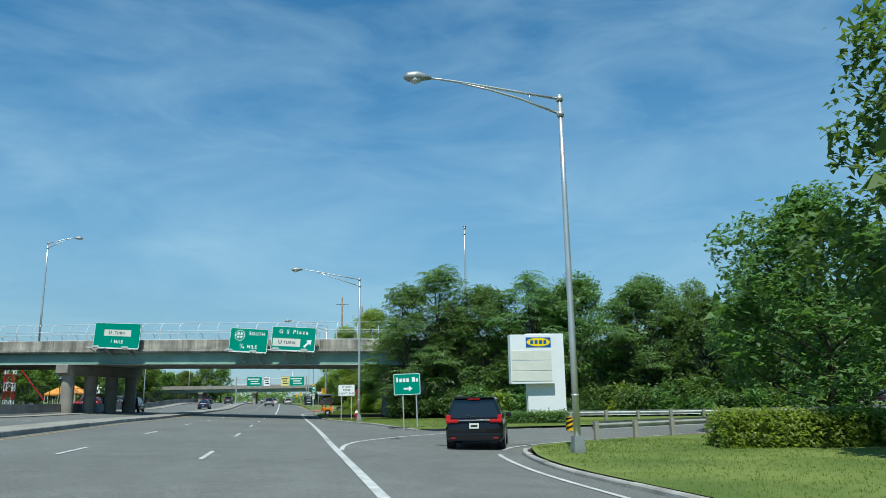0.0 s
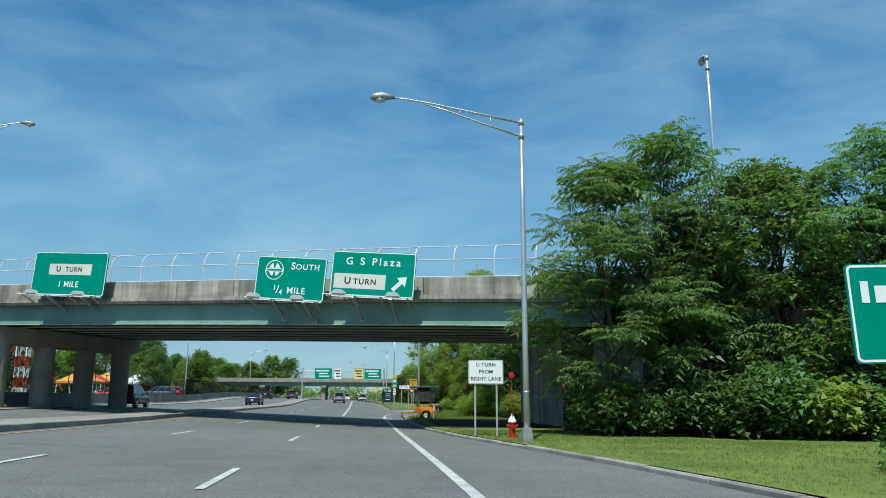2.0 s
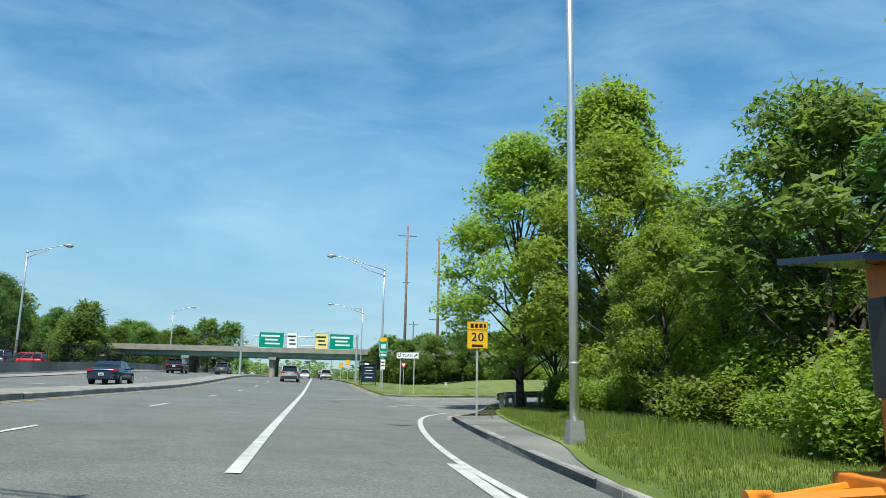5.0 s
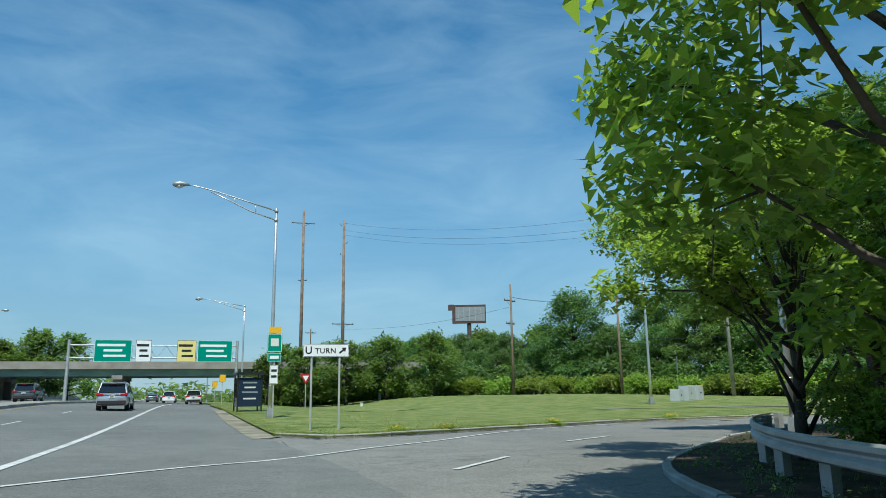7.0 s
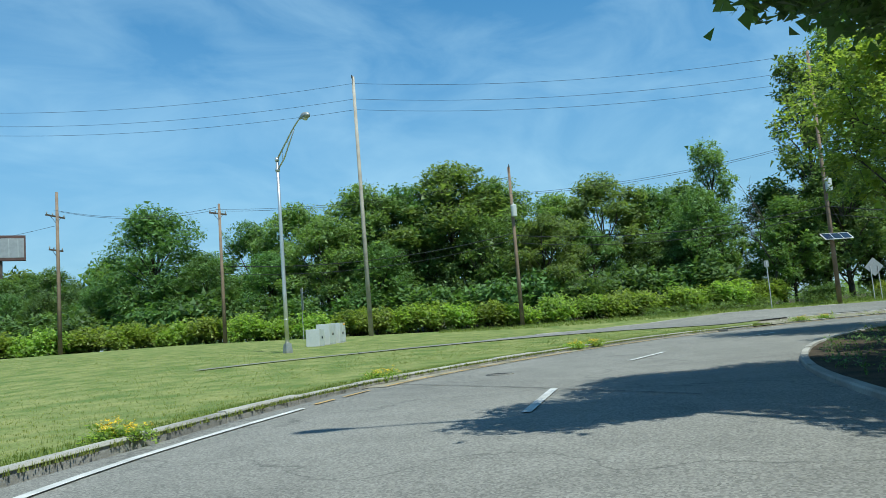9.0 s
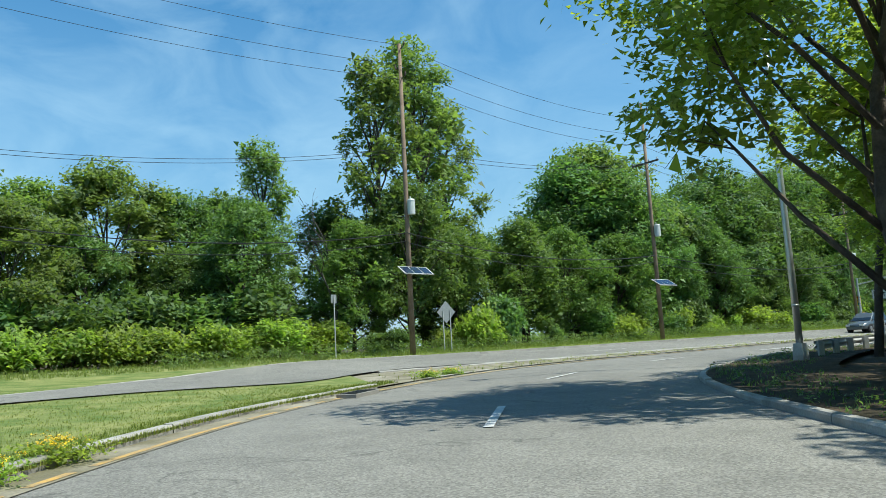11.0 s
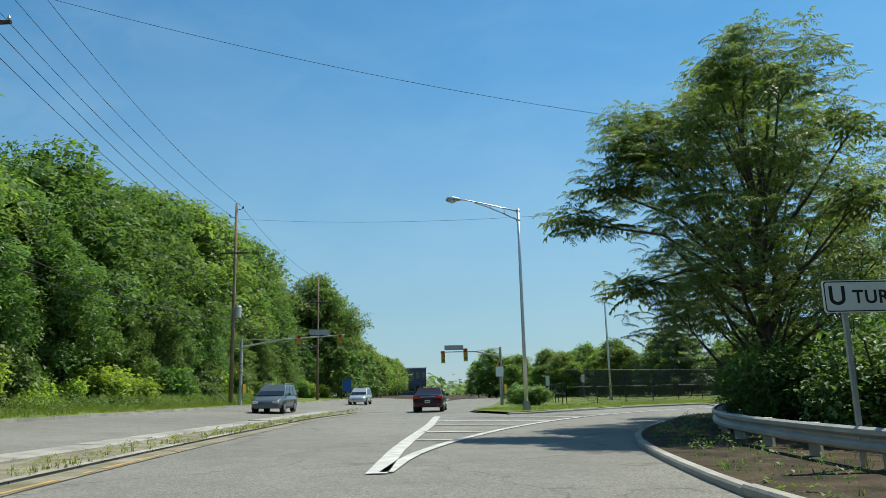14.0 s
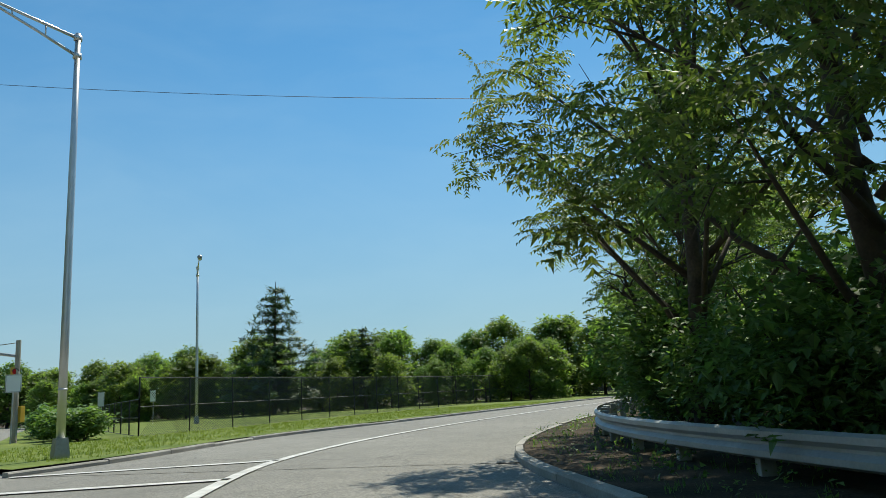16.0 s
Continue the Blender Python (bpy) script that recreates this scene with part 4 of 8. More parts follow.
KINDS = {
    "maple": lambda s: make_tree("tree", "broad green deciduous tree in full leaf", "tree", 12, 4.6, 23, 1150, "broad", 1.12, LEAF_A, 10 + s, 0.24, 0.2),
    "dense": lambda s: make_tree("tree", "dense dark green deciduous tree in full leaf", "tree", 11, 5.2, 24, 1200, "broad", 1.15, LEAF_B, 20 + s, 0.18, 0.22),
    "ailanthus": lambda s: make_tree("tree", "tall tree with long feathery compound leaves", "tree", 12, 4.4, 19, 330, "rosette", 1.2, LEAF_A, 30 + s, 0.2, 0.16),
    "sumac": lambda s: make_tree("tree", "slender tree with yellowish feathery leaves", "tree", 12, 4.6, 20, 560, "rosette", 0.8, LEAF_S, 40 + s, 0.26, 0.17, airy=0.85),
    "locust": lambda s: make_tree("tree", "flat-topped tree with fine light foliage", "tree", 12, 5.2, 17, 880, "broad", 1.3, LEAF_D, 50 + s, 0.36, 0.2, 0.6),
    "fine": lambda s: make_tree("tree", "spreading tree with bright green foliage", "tree", 12, 5.2, 18, 1500, "broad", 0.9, LEAF_C, 190, 0.38, 0.2, 0.75),
    "bright": lambda s: make_tree("tree", "young tree with bright yellow-green leaves", "tree", 9, 4.0, 22, 1250, "broad", 0.95, LEAF_G, 60 + s, 0.14, 0.13),
    "poplar": lambda s: make_tree("tree", "tall open tree with silvery green leaves", "tree", 18, 4.2, 26, 820, "broad", 1.25, LEAF_D, 70 + s, 0.2, 0.2, 1.25, None, True, airy=0.74),
    "back": lambda s: make_tree("tree", "round-headed green tree beyond the fence", "tree", 11, 5.4, 17, 560, "broad", 1.8, LEAF_E, 180 + s, 0.08, 0.2),
    "far": lambda s: make_tree("tree", "distant round-headed green tree", "tree", 11, 5.0, 15, 400, "broad", 2.0, LEAF_E, 80 + s, 0.12, 0.2),
    "bush": lambda s: make_bush("bush", "leafy green shrub growing wild", "bush", 1.7, 2.4, 310, "broad", 1.15, LEAF_A, 90 + s),
    "brightbush": lambda s: make_bush("bush", "bright green shrub growing wild", "bush", 1.7, 2.4, 310, "broad", 1.15, LEAF_C, 100 + s),
    "finebush": lambda s: make_bush("bush", "leafy green shrub behind the guard rail", "bush", 1.7, 2.4, 850, "oval", 0.5, LEAF_B, 155 + s),
    "lush": lambda s: make_bush("bush", "lush bright green shrub in full leaf", "bush", 1.7, 2.4, 1000, "oval", 0.58, LEAF_C, 210 + s),
    "darkbush": lambda s: make_bush("bush", "dark leafy shrub growing wild", "bush", 1.7, 2.4, 330, "broad", 1.05, LEAF_B, 150 + s),
    "vine": lambda s: make_bush("bush", "low mound of climbing vine leaves", "bush", 2.2, 2.3, 400, "broad", 1.15, LEAF_C, 110 + s),
    "canopy": lambda s: make_tree("tree", "broad leafy tree at the mouth of the slip road", "tree", 12, 4.8, 20, 2500, "broad", 1.06, LEAF_A, 130 + s, 0.22, 0.2),
    "fresh": lambda s: make_tree("tree", "leafy bright green tree at the mouth of the slip road", "tree", 12, 4.2, 26, 1800, "broad", 0.92, LEAF_C, 160 + s, 0.16, 0.16, 1.0, airy=0.78),
    "leaner": lambda s: make_tree("tree", "leafy tree leaning over the guard rail", "tree", 7.2, 2.7, 20, 1900, "broad", 0.62, LEAF_C, 166, 0.42, 0.12, airy=0.84, limbs=((-2.9, 1.8, 3.6, 0.5), (-2.2, 1.6, 4.3, 0.7), (-1.6, 3.0, 5.2, 1.0), (-0.6, 3.6, 5.6, 1.1), (-2.0, 0.4, 4.2, 0.9))),
    "overhang": lambda s: make_tree("tree", "broad leafy tree overhanging the slip road", "tree", 12, 4.6, 24, 6000, "broad", 0.68, LEAF_A, 133, 0.44, 0.22, limbs=((-2.3, 3.5, 4.9, 0.8), (-3.5, 3.8, 5.2, 0.7), (-4.4, 3.6, 6.2, 0.9), (-1.0, 2.8, 4.9, 0.9), (-3.4, 3.2, 7.0, 1.2), (0.3, 3.3, 5.6, 1.0), (1.6, 3.0, 6.0, 1.1))),
    "street": lambda s: make_tree("tree", "young cone-shaped street tree", "tree", 9, 2.2, 14, 420, "broad", 1.4, LEAF_A, 170 + s, 0.16, 0.1, 1.3, None, True),
    "reach": lambda s: make_tree("tree", "spreading tree with yellowish feathery leaves by the rail", "tree", 10.2, 4.0, 28, 1450, "rosette", 0.58, LEAF_S, 141, 0.26, 0.15, limbs=((3.8, 2.5, 5.2, 0.75), (3.3, 0.3, 8.2, 0.9), (3.4, 0.3, 3.6, 0.85), (3.4, 1.3, 6.2, 1.0), (2.8, 1.2, 7.2, 1.0))),
    "conifer": lambda s: make_conifer("conifer_tree", "dark conifer with tiered drooping branches", 10, 5.2, 120 + s, LEAF_F),
}
made = {}
prng = random.Random(5)


def plant(kind, x, y, size=1.0, tall=1.0, group="", label="", sink=0.0):
    turn = prng.uniform(0, 360) if kind not in ("overhang", "reach", "leaner") else 0
    """One tree or shrub: the first of its sort is built, the rest are copies that share its meshes."""
    s = prng.randrange(3) if kind not in ("conifer", "vine") else prng.randrange(2)
    f = size * prng.uniform(0.93, 1.07)
    m = pose(x, y, level(x, y) - sink, prng.uniform(-2, 2), prng.uniform(-2, 2), turn) @ Matrix.Diagonal((f, f, f * tall, 1))
    key = (kind, s)
    if key not in made:
        ob = made[key] = KINDS[kind](s)
        ob.matrix_basis = m
    else:
        src = made[key]
        ob = copy_thing(src, m @ Matrix.Diagonal((1 / src.scale.x, 1 / src.scale.y, 1 / src.scale.z, 1)))
    return tagged(ob, label, group=group)


G_CORNER, G_LOOP, G_WOOD, G_BACK, G_WEST = "trees before the bridge approach", "trees inside the loop", "wood behind the poles", "trees beyond the exit road", "trees west of the highway"
# by the side street
plant("dense", 22.5, 25.5, 1.0, 0.95, G_CORNER)
plant("dense", 19.5, 13.0, 1.24, 1.05, G_CORNER)
plant("maple", 33, 30, 1.0, 1, G_CORNER)
for x, y, k, s in ((10.3, 61.4, "ailanthus", 1.02), (13.2, 62.8, "ailanthus", 1.22), (17, 60.4, "maple", 1.02), (20.5, 59.0, "ailanthus", 1.0), (24.5, 57.5, "maple", 1.0), (29, 55.5, "ailanthus", 1.0), (33.5, 53, "dense", 0.9),
                   (38, 50.5, "maple", 0.95), (44, 48, "dense", 1.0), (50, 45, "maple", 1.0), (57, 42, "far", 1.0), (15, 64.5, "dense", 0.9), (23, 61, "dense", 0.95), (31, 57, "maple", 1.0), (40, 53, "dense", 1.0)):
    plant(k, x, y, s, 1, G_CORNER)
for k in range(20):
    x = 9.6 + 1.55 * k
    for row in range(2):
        plant(prng.choice(("bush", "bush", "darkbush", "brightbush")), x + prng.uniform(-0.6, 0.6), 61.2 - 0.52 * (x - 9.6) + 1.7 * row + prng.uniform(-0.5, 0.5), prng.uniform(0.65, 1.05) + 0.25 * row, prng.uniform(0.85, 1.25), "shrubs before the bridge approach")
# after the bridge and inside the loop
for x, y, k, s in ((12.6, 89.3, "canopy", 0.86), (16.5, 93, "bright", 0.9), (12.4, 97, "locust", 0.8), (16.5, 101, "locust", 0.8), (10.2, 101.5, "fresh", 0.52), (12.6, 102.2, "fresh", 0.56), (11.4, 107.6, "fresh", 0.95), (8.8, 113.2, "fresh", 1.16), (12.5, 112.4, "fresh", 1.34), (17, 114.5, "bright", 1.0),
                   (12.7, 120.4, "leaner", 1.0), (22.3, 127.4, "overhang", 1.0), (20, 116, "dense", 1.0), (24, 121, "dense", 1.0), (29, 124, "maple", 1.0), (34, 126.5, "maple", 0.95), (41.0, 130.6, "fine", 0.95), (46, 126.0, "fine", 0.75), (37, 121, "dense", 1.0),
                   (52.5, 121, "fine", 0.9), (55.5, 115.0, "sumac", 0.8), (63.6, 111.6, "reach", 1.0), (64.6, 107.0, "sumac", 1.0), (65.6, 102.4, "sumac", 1.0), (64.4, 97, "sumac", 0.8), 
                   (62.5, 91, "maple", 0.7), (58, 84, "maple", 0.75), (47, 117, "maple", 1.0), 
                   (40, 108, "far", 1.0), (22, 102, "far", 1.0)):
    plant(k, x, y, s, 1, G_LOOP)
for x, y, s in ((9.0, 91.8, 0.75), (10.2, 90.2, 0.95), (11.4, 88.4, 1.1), (10.6, 93.4, 1.0), (12.4, 86.0, 1.1), (12.6, 90.6, 1.2), (10.2, 95.5, 0.7), (9.6, 98, 0.85), (11.5, 98.5, 1.1), (13.5, 97.5, 1.2), (12.5, 94.5, 0.9), (8.8, 104, 0.7), (10.3, 105.5, 0.8), (11, 114, 0.8), (12.8, 118.5, 0.7), (24, 127.5, 0.8), (27.5, 129.8, 0.7), (55.5, 121.5, 0.8), (63.6, 110.5, 0.7), (64.6, 105.5, 0.7), (64.8, 99, 0.8),
                (64.5, 94, 0.9), (62.5, 88, 0.9), (15, 104, 1.0), (62.4, 102, 1.0), (59.5, 106, 1.0), (63.2, 108.6, 1.0), (62.4, 113.2, 0.9), (61.0, 110.4, 1.3), (63.8, 103.6, 1.1), (61.2, 104.4, 1.4), (62.6, 106.4, 1.5), (60.2, 116.6, 0.9), (58.0, 119.2, 0.8), (65.2, 104.4, 1.0), (65.0, 106.6, 1.05), (64.5, 108.8, 1.0), (63.6, 110.8, 0.95), (62.5, 113.4, 0.8), (65.5, 101.6, 1.1), (65.4, 99.2, 1.0)):
    plant("finebush" if x > 54 else "lush" if y < 119 else "bush", x, y, s, 1, "shrubs inside the loop")
# wood behind the poles: low growth in front, taller trees behind
for k in range(45):
    s = -109 + 5.2 * k + prng.uniform(-1, 1)
    if s < -4:
        plant("vine", *along(s, 5.2 + prng.uniform(-0.4, 0.8)).xy, 1.0, 1.0, "vine hedge along the field")
        plant("vine", *along(s + 2.6, 5.6 + prng.uniform(-0.4, 0.8)).xy, 1.0, 0.9, "vine hedge along the field")
        low = 0.66 if s < -56 else 1.0
        plant(prng.choice(("locust", "maple", "dense")), *along(s, 13 + prng.uniform(-2, 2)).xy, prng.uniform(0.7, 0.92) * low, 1, G_WOOD)
        plant(prng.choice(("locust", "maple", "dense")), *along(s + 2, 20 + prng.uniform(-3, 3)).xy, prng.uniform(1.1, 1.35) * low, 1, G_WOOD)
    else:
        plant(prng.choice(("bush", "brightbush", "vine")), *along(s + prng.uniform(-1.5, 1.5), 4.4 + prng.uniform(-0.6, 1.2)).xy, prng.uniform(0.55, 1.0), prng.uniform(0.7, 1.5), "shrubs along the side road")
        if s < 90:
            plant(prng.choice(("bush", "vine", "darkbush")), *along(s + 2.6 + prng.uniform(-1.2, 1.2), 5.0 + prng.uniform(-0.9, 1.0)).xy, prng.uniform(0.55, 1.15), prng.uniform(0.8, 1.6), "shrubs along the side road")
        front = 1.12 - 0.35 * smoothstep(30, 48, s)
        plant(prng.choice(("bright", "bright", "bright", "maple") if s < 40 else ("maple", "dense", "bright")), *along(s, 7.6 + prng.uniform(-1, 1)).xy, prng.uniform(0.9, 1.05) * front, 1, G_WOOD)
        grow = 0.58 + 0.42 * smoothstep(23, 26, s)
        plant(prng.choice(("maple", "dense", "locust")), *along(s + 2, 14 + prng.uniform(-1.5, 1.5)).xy, (prng.uniform(1.42, 1.7) + 0.22 * smoothstep(38, 60, s)) * grow, 1.0, G_WOOD)
        if 24 < s < 120:
            plant(prng.choice(("maple", "dense")), *along(s - 0.6, 11 + prng.uniform(-1.5, 1.5)).xy, prng.uniform(1.1, 1.35), 1.0, G_WOOD)
for k in range(26):
    plant(prng.choice(("bush", "darkbush", "darkbush")), *along(-108 + 4.1 * k + prng.uniform(-1, 1), 9.5 + prng.uniform(-1, 1)).xy, prng.uniform(1.5, 2.0), 1.0, "undergrowth behind the vine hedge")
for x, y, f in ((43.5, 229, 0.95), (49.5, 230.5, 0.9), (39, 226, 0.8), (53, 226, 0.8)):
    plant("dense", x, y, f, 1.05, G_WOOD)
for x, y, k, f in ((67.7, 174.5, "locust", 1.36), (71.0, 171.5, "locust", 1.26), (61.6, 180.8, "locust", 1.24), (47.0, 194.3, "dense", 1.16)):
    plant(k, x, y, f, 1.0, G_WOOD)
for k in range(30):
    s = 122 + 6 * k
    h = 22 - 8 * smoothstep(122, 170, s)
    plant(prng.choice(("maple", "dense")) if s < 150 else "far", *along(s, 7 + prng.uniform(-1, 1)).xy, h / 12 * prng.uniform(0.85, 1.05), 1, G_WOOD)
for k in range(8):
    plant("street", *along(108 + 8 * k, -0.4).xy, prng.uniform(0.75, 0.95), 1, "young street trees along the side road")
for s, off, f in ((-3.4, 13, 0.9), (9, 11.5, 1.35), (13, 12.5, 1.25), (4, 10, 1.2)):
    plant("poplar", *along(s, off).xy, f, 1, G_WOOD)
plant("maple", *along(29.5, 14).xy, 1.32, 1.18, G_WOOD)
# beyond the exit road
for k in range(34):
    x = 58 + 2.6 * k + prng.uniform(-1.5, 1.5)
    plant(prng.choice(("back", "back", "bright")), x, 36 + prng.uniform(-4, 4) - 0.25 * (x - 62), prng.uniform(0.62, 0.85), 1, G_BACK)
for k in range(27):
    x = 66 + 2.2 * k
    plant(prng.choice(("back", "bright", "back")), x + prng.uniform(-1, 1), 44 + prng.uniform(-3, 3) - 0.12 * (x - 66), prng.uniform(0.4, 0.6), 1, G_BACK)
for x, y in ((92.8, 44.1), (84, 41.7)):
    plant("conifer", x, y, 1.25 if x > 90 else 0.9, 1, G_BACK)
FENCE_BACK = curve_through([(85.5, 86.5), (95, 73), (109, 51), (131, 21)], 2)
for p in resample(FENCE_BACK, 26):
    plant(prng.choice(("darkbush", "bush")), p.x + prng.uniform(0.6, 1.6), p.y + prng.uniform(0, 1), prng.uniform(0.6, 0.85), 0.8, "shrubs behind the dark fence")
# west of the highway, far side and ahead
for k in range(38):
    y = 40 + 7.8 * k + prng.uniform(-2, 2)
    plant("far", -56 + prng.uniform(-6, 6) + 0.06 * max(0, y - 160), y, prng.uniform(0.75, 1.15), 1, G_WEST)
for k in range(26):
    plant("far", prng.uniform(16, 60), 225 + 7 * k + prng.uniform(-3, 3), prng.uniform(0.8, 1.2), 1, "trees ahead beside the highway")
for x, y, s in ((9, 207, 0.6), (13, 203, 0.7), (18, 200, 0.7), (24, 203, 0.75), (29, 198, 0.7), (12, 222, 0.8), (20, 222, 0.8)):
    plant("far", x, y, s, 1, "trees ahead beside the highway")
for k in range(9):
    plant("far", -20 - 5.5 * k + prng.uniform(-2, 2), 238 + prng.uniform(0, 14), prng.uniform(0.85, 1.1), 1, G_WEST)
for k in range(13):
    plant("far", -33 - 1.1 * k + prng.uniform(-1, 1), 187 + 2.2 * k, prng.uniform(0.5, 0.85), 1, G_WEST)
for x, y, s in ((-36, 165, 0.75), (-40, 178, 1.0), (-41, 200, 0.8)):
    plant("maple", x, y, s, 1, G_WEST)


# ---- lettering and sign boards ----
def lettering(words, size, m, mat, parent, name="lettering", spacing=1.0, depth=0.002):
    """Words as flat letters, centred, facing the -y side of their board."""
    cu = bpy.data.curves.new(name, "FONT")
    cu.body, cu.size, cu.align_x, cu.align_y, cu.extrude, cu.space_character = words, size, "CENTER", "CENTER", depth, spacing
    cu.offset = size * 0.018
    tmp = bpy.data.objects.new(name, cu)
    me = bpy.data.meshes.new_from_object(tmp)
    bpy.data.objects.remove(tmp)
    bpy.data.curves.remove(cu)
    bm = bmesh.new()
    bm.from_mesh(me)
    bpy.data.meshes.remove(me)
    todo = set(bm.verts)
    while todo:
        stack, seen = [next(v for v in bm.verts if v in todo)], set()
        while stack:
            v = stack.pop()
            if v not in seen:
                seen.add(v)
                stack += [e.other_vert(v) for e in v.link_edges]
        todo -= seen
        order = [v for v in bm.verts if v in seen]
        at = {v: k for k, v in enumerate(order)}
        glyph = bpy.data.meshes.new("letter")
        glyph.from_pydata([tuple(v.co) for v in order], [], [[at[v] for v in f.verts] for f in bm.faces if f.verts[0] in seen])
        glyph.materials.append(mat)
        ob = new("letter", glyph)
        ob.parent = parent
        ob.matrix_basis = m
    bm.free()


def rounded(w, h, r, n=5):
    pts = []
    for cx, cz, a0 in ((w / 2 - r, h / 2 - r, 0), (-w / 2 + r, h / 2 - r, 90), (-w / 2 + r, -h / 2 + r, 180), (w / 2 - r, -h / 2 + r, 270)):
        for k in range(n + 1):
            a = radians(a0 + 90 * k / n)
            pts.append((cx + r * math.cos(a), cz + r * math.sin(a)))
    return pts


def board(parent, name, w, h, z, face, border=None, x=0.0, y=0.0, r=0.08, t=0.03, label="", rim=0.05):
    """A rounded sign plate with its border as a raised frame; faces -y."""
    bm = bmesh.new()
    prism(bm, rounded(w, h, r), -t, 0.0, "y")
    bmesh.ops.translate(bm, vec=(x, y, z), verts=bm.verts[:])
    plate = part(name, bm, face, parent, label)
    if border:
        bm = bmesh.new()
        o, i = rounded(w - 0.03, h - 0.03, r * 0.95), rounded(w - 0.03 - 2 * rim, h - 0.03 - 2 * rim, r * 0.7)
        vo, vi = [bm.verts.new((a + x, -t - 0.003 + y, b + z)) for a, b in o], [bm.verts.new((a + x, -t - 0.003 + y, b + z)) for a, b in i]
        for k in range(len(o)):
            j = (k + 1) % len(o)
            bm.faces.new((vo[k], vo[j], vi[j], vi[k]))
        part("border", bm, border, plate)
    return plate


UP = (90, 0, 0)


def words_on(plate, words, size, x, z, mat, t=0.034, y=0.0, spacing=1.0):
    return lettering(words, size, pose(x, y - t, z, *UP), mat, plate, spacing=spacing)


def arrow_on(plate, x, z, size, turn, mat, t=0.035, y=0.0):
    pts = [(-0.5, -0.1), (0.08, -0.1), (0.08, -0.32), (0.5, 0), (0.08, 0.32), (0.08, 0.1), (-0.5, 0.1)]
    c, s = math.cos(radians(turn)), math.sin(radians(turn))
    bm = bmesh.new()
    bm.faces.new([bm.verts.new((x + size * (u * c - v * s), y - t, z + size * (u * s + v * c))) for u, v in pts])
    part("arrow", bm, mat, plate)


def bars_on(plate, rows, mat, t=0.035, y=0.0):
    """Unreadable lettering as plain bars: (x, z, width, height)."""
    for x, z, w, h in rows:
        bm = bmesh.new()
        box(bm, (x, y - t, z), (w, 0.004, h))
        part("bar", bm, mat, plate)


def posts(parent, xs, top, size=0.06, mat=None, bottom=-0.4, y=0.03):
    for x in xs:
        bm = bmesh.new()
        box(bm, (x, y, (top + bottom) / 2), (size, size * 0.7, top - bottom), bevel=0.006)
        part("post", bm, mat or GALVANISED, parent)


def at_ground(x, y, turn=0.0, up=0.1):
    return pose(x, y, level(x, y) + up, 0, 0, turn)


def big_sign(label, u, w, h, z, fill, v=-0.75, turn=-22.3, tilt=2.6, stubs=4):
    """A green panel hung before the bridge's face: lamp rail under it, short stubs, and two square struts down to the girder."""
    p = bridge_point(u, v, z)
    root = thing("highway_sign", label, "road sign", pose(*p, 0, tilt, turn), "green panels on the bridge")
    plate = board(root, "panel", w, h, 0, SIGN_GREEN, SIGN_WHITE, r=0.16, t=0.06, rim=0.045)
    fill(plate, w, h)
    foot = -h * 0.5
    for k in range(stubs):
        x = w * (-0.46 + 0.92 * k / (stubs - 1))
        bm = bmesh.new()
        box(bm, (x, 0.05, 0.0), (0.07, 0.09, h * 0.98))
        rod(bm, (x, -0.75, foot - 0.06), (x, 0.12, foot - 0.42), 0.035, seg=6)
        rod(bm, (x, -0.75, foot - 0.04), (x, 0.1, foot - 0.04), 0.03, seg=6)
        part("bracket", bm, GALVANISED, root)
    reach = -v + 0.22
    for x in (-w * 0.2, w * 0.24):
        bm = bmesh.new()
        a, b = Vector((x, -0.05, foot - 0.1)), Vector((x + 0.12, reach, foot - 0.1 - reach * 0.62))
        d = (b - a).normalized()
        rot = d.to_track_quat("Z", "Y").to_matrix()
        box(bm, (a + b) / 2, (0.11, 0.11, (b - a).length), rot, 0.012)
        box(bm, a, (0.17, 0.17, 0.3), rot, 0.012)
        box(bm, b - Vector((0, 0.03, 0)), (0.3, 0.05, 0.24), None, 0.01)
        part("strut", bm, SIGN_BACK, root, "square grey steel strut")
        bm = bmesh.new()
        rod(bm, (x, 0.05, h * 0.3), (x, reach - 0.1, h * 0.3 - 0.1), 0.04, seg=6)
        part("tie_rod", bm, SIGN_BACK, root)
    bm = bmesh.new()
    box(bm, (0, -0.78, foot - 0.03), (w * 1.05, 0.06, 0.05))
    box(bm, (0, -0.3, foot - 0.05), (w * 1.02, 0.05, 0.04))
    part("lamp_rail", bm, SIGN_WHITE, root, "pale rail carrying the lamps")
    for x in (-w * 0.4 if w < 4 else -w * 0.33, w * 0.22 if w < 4 else w * 0.3):
        bm = bmesh.new()
        prism(bm, [(-0.34, 0), (0.34, 0), (0.24, 0.15), (0.16, 0.19), (-0.16, 0.19), (-0.24, 0.15)], -0.95, -0.62, "y")
        bmesh.ops.translate(bm, vec=(x, 0, foot), verts=bm.verts[:])
        lamp = part("lamp_housing", bm, CABINET_GREY, root, "pale grey lamp housing")
        bm = bmesh.new()
        box(bm, (x, -0.78, foot - 0.02), (0.5, 0.26, 0.03))
        part("lens", bm, LENS_CLEAR, lamp)
    return root


# ---- the road bridge ----
BE, BN, B0 = Vector((0.925, -0.38, 0)), Vector((0.38, 0.925, 0)), Vector((2.6, 67.6, 0))
BW = 12.3


def parapet_z(u):
    return 7.3 - 0.03 * u - 0.0002 * u * u


def bridge_point(u, v, z):
    p = B0 + BE * u + BN * v
    return Vector((p.x, p.y, z))


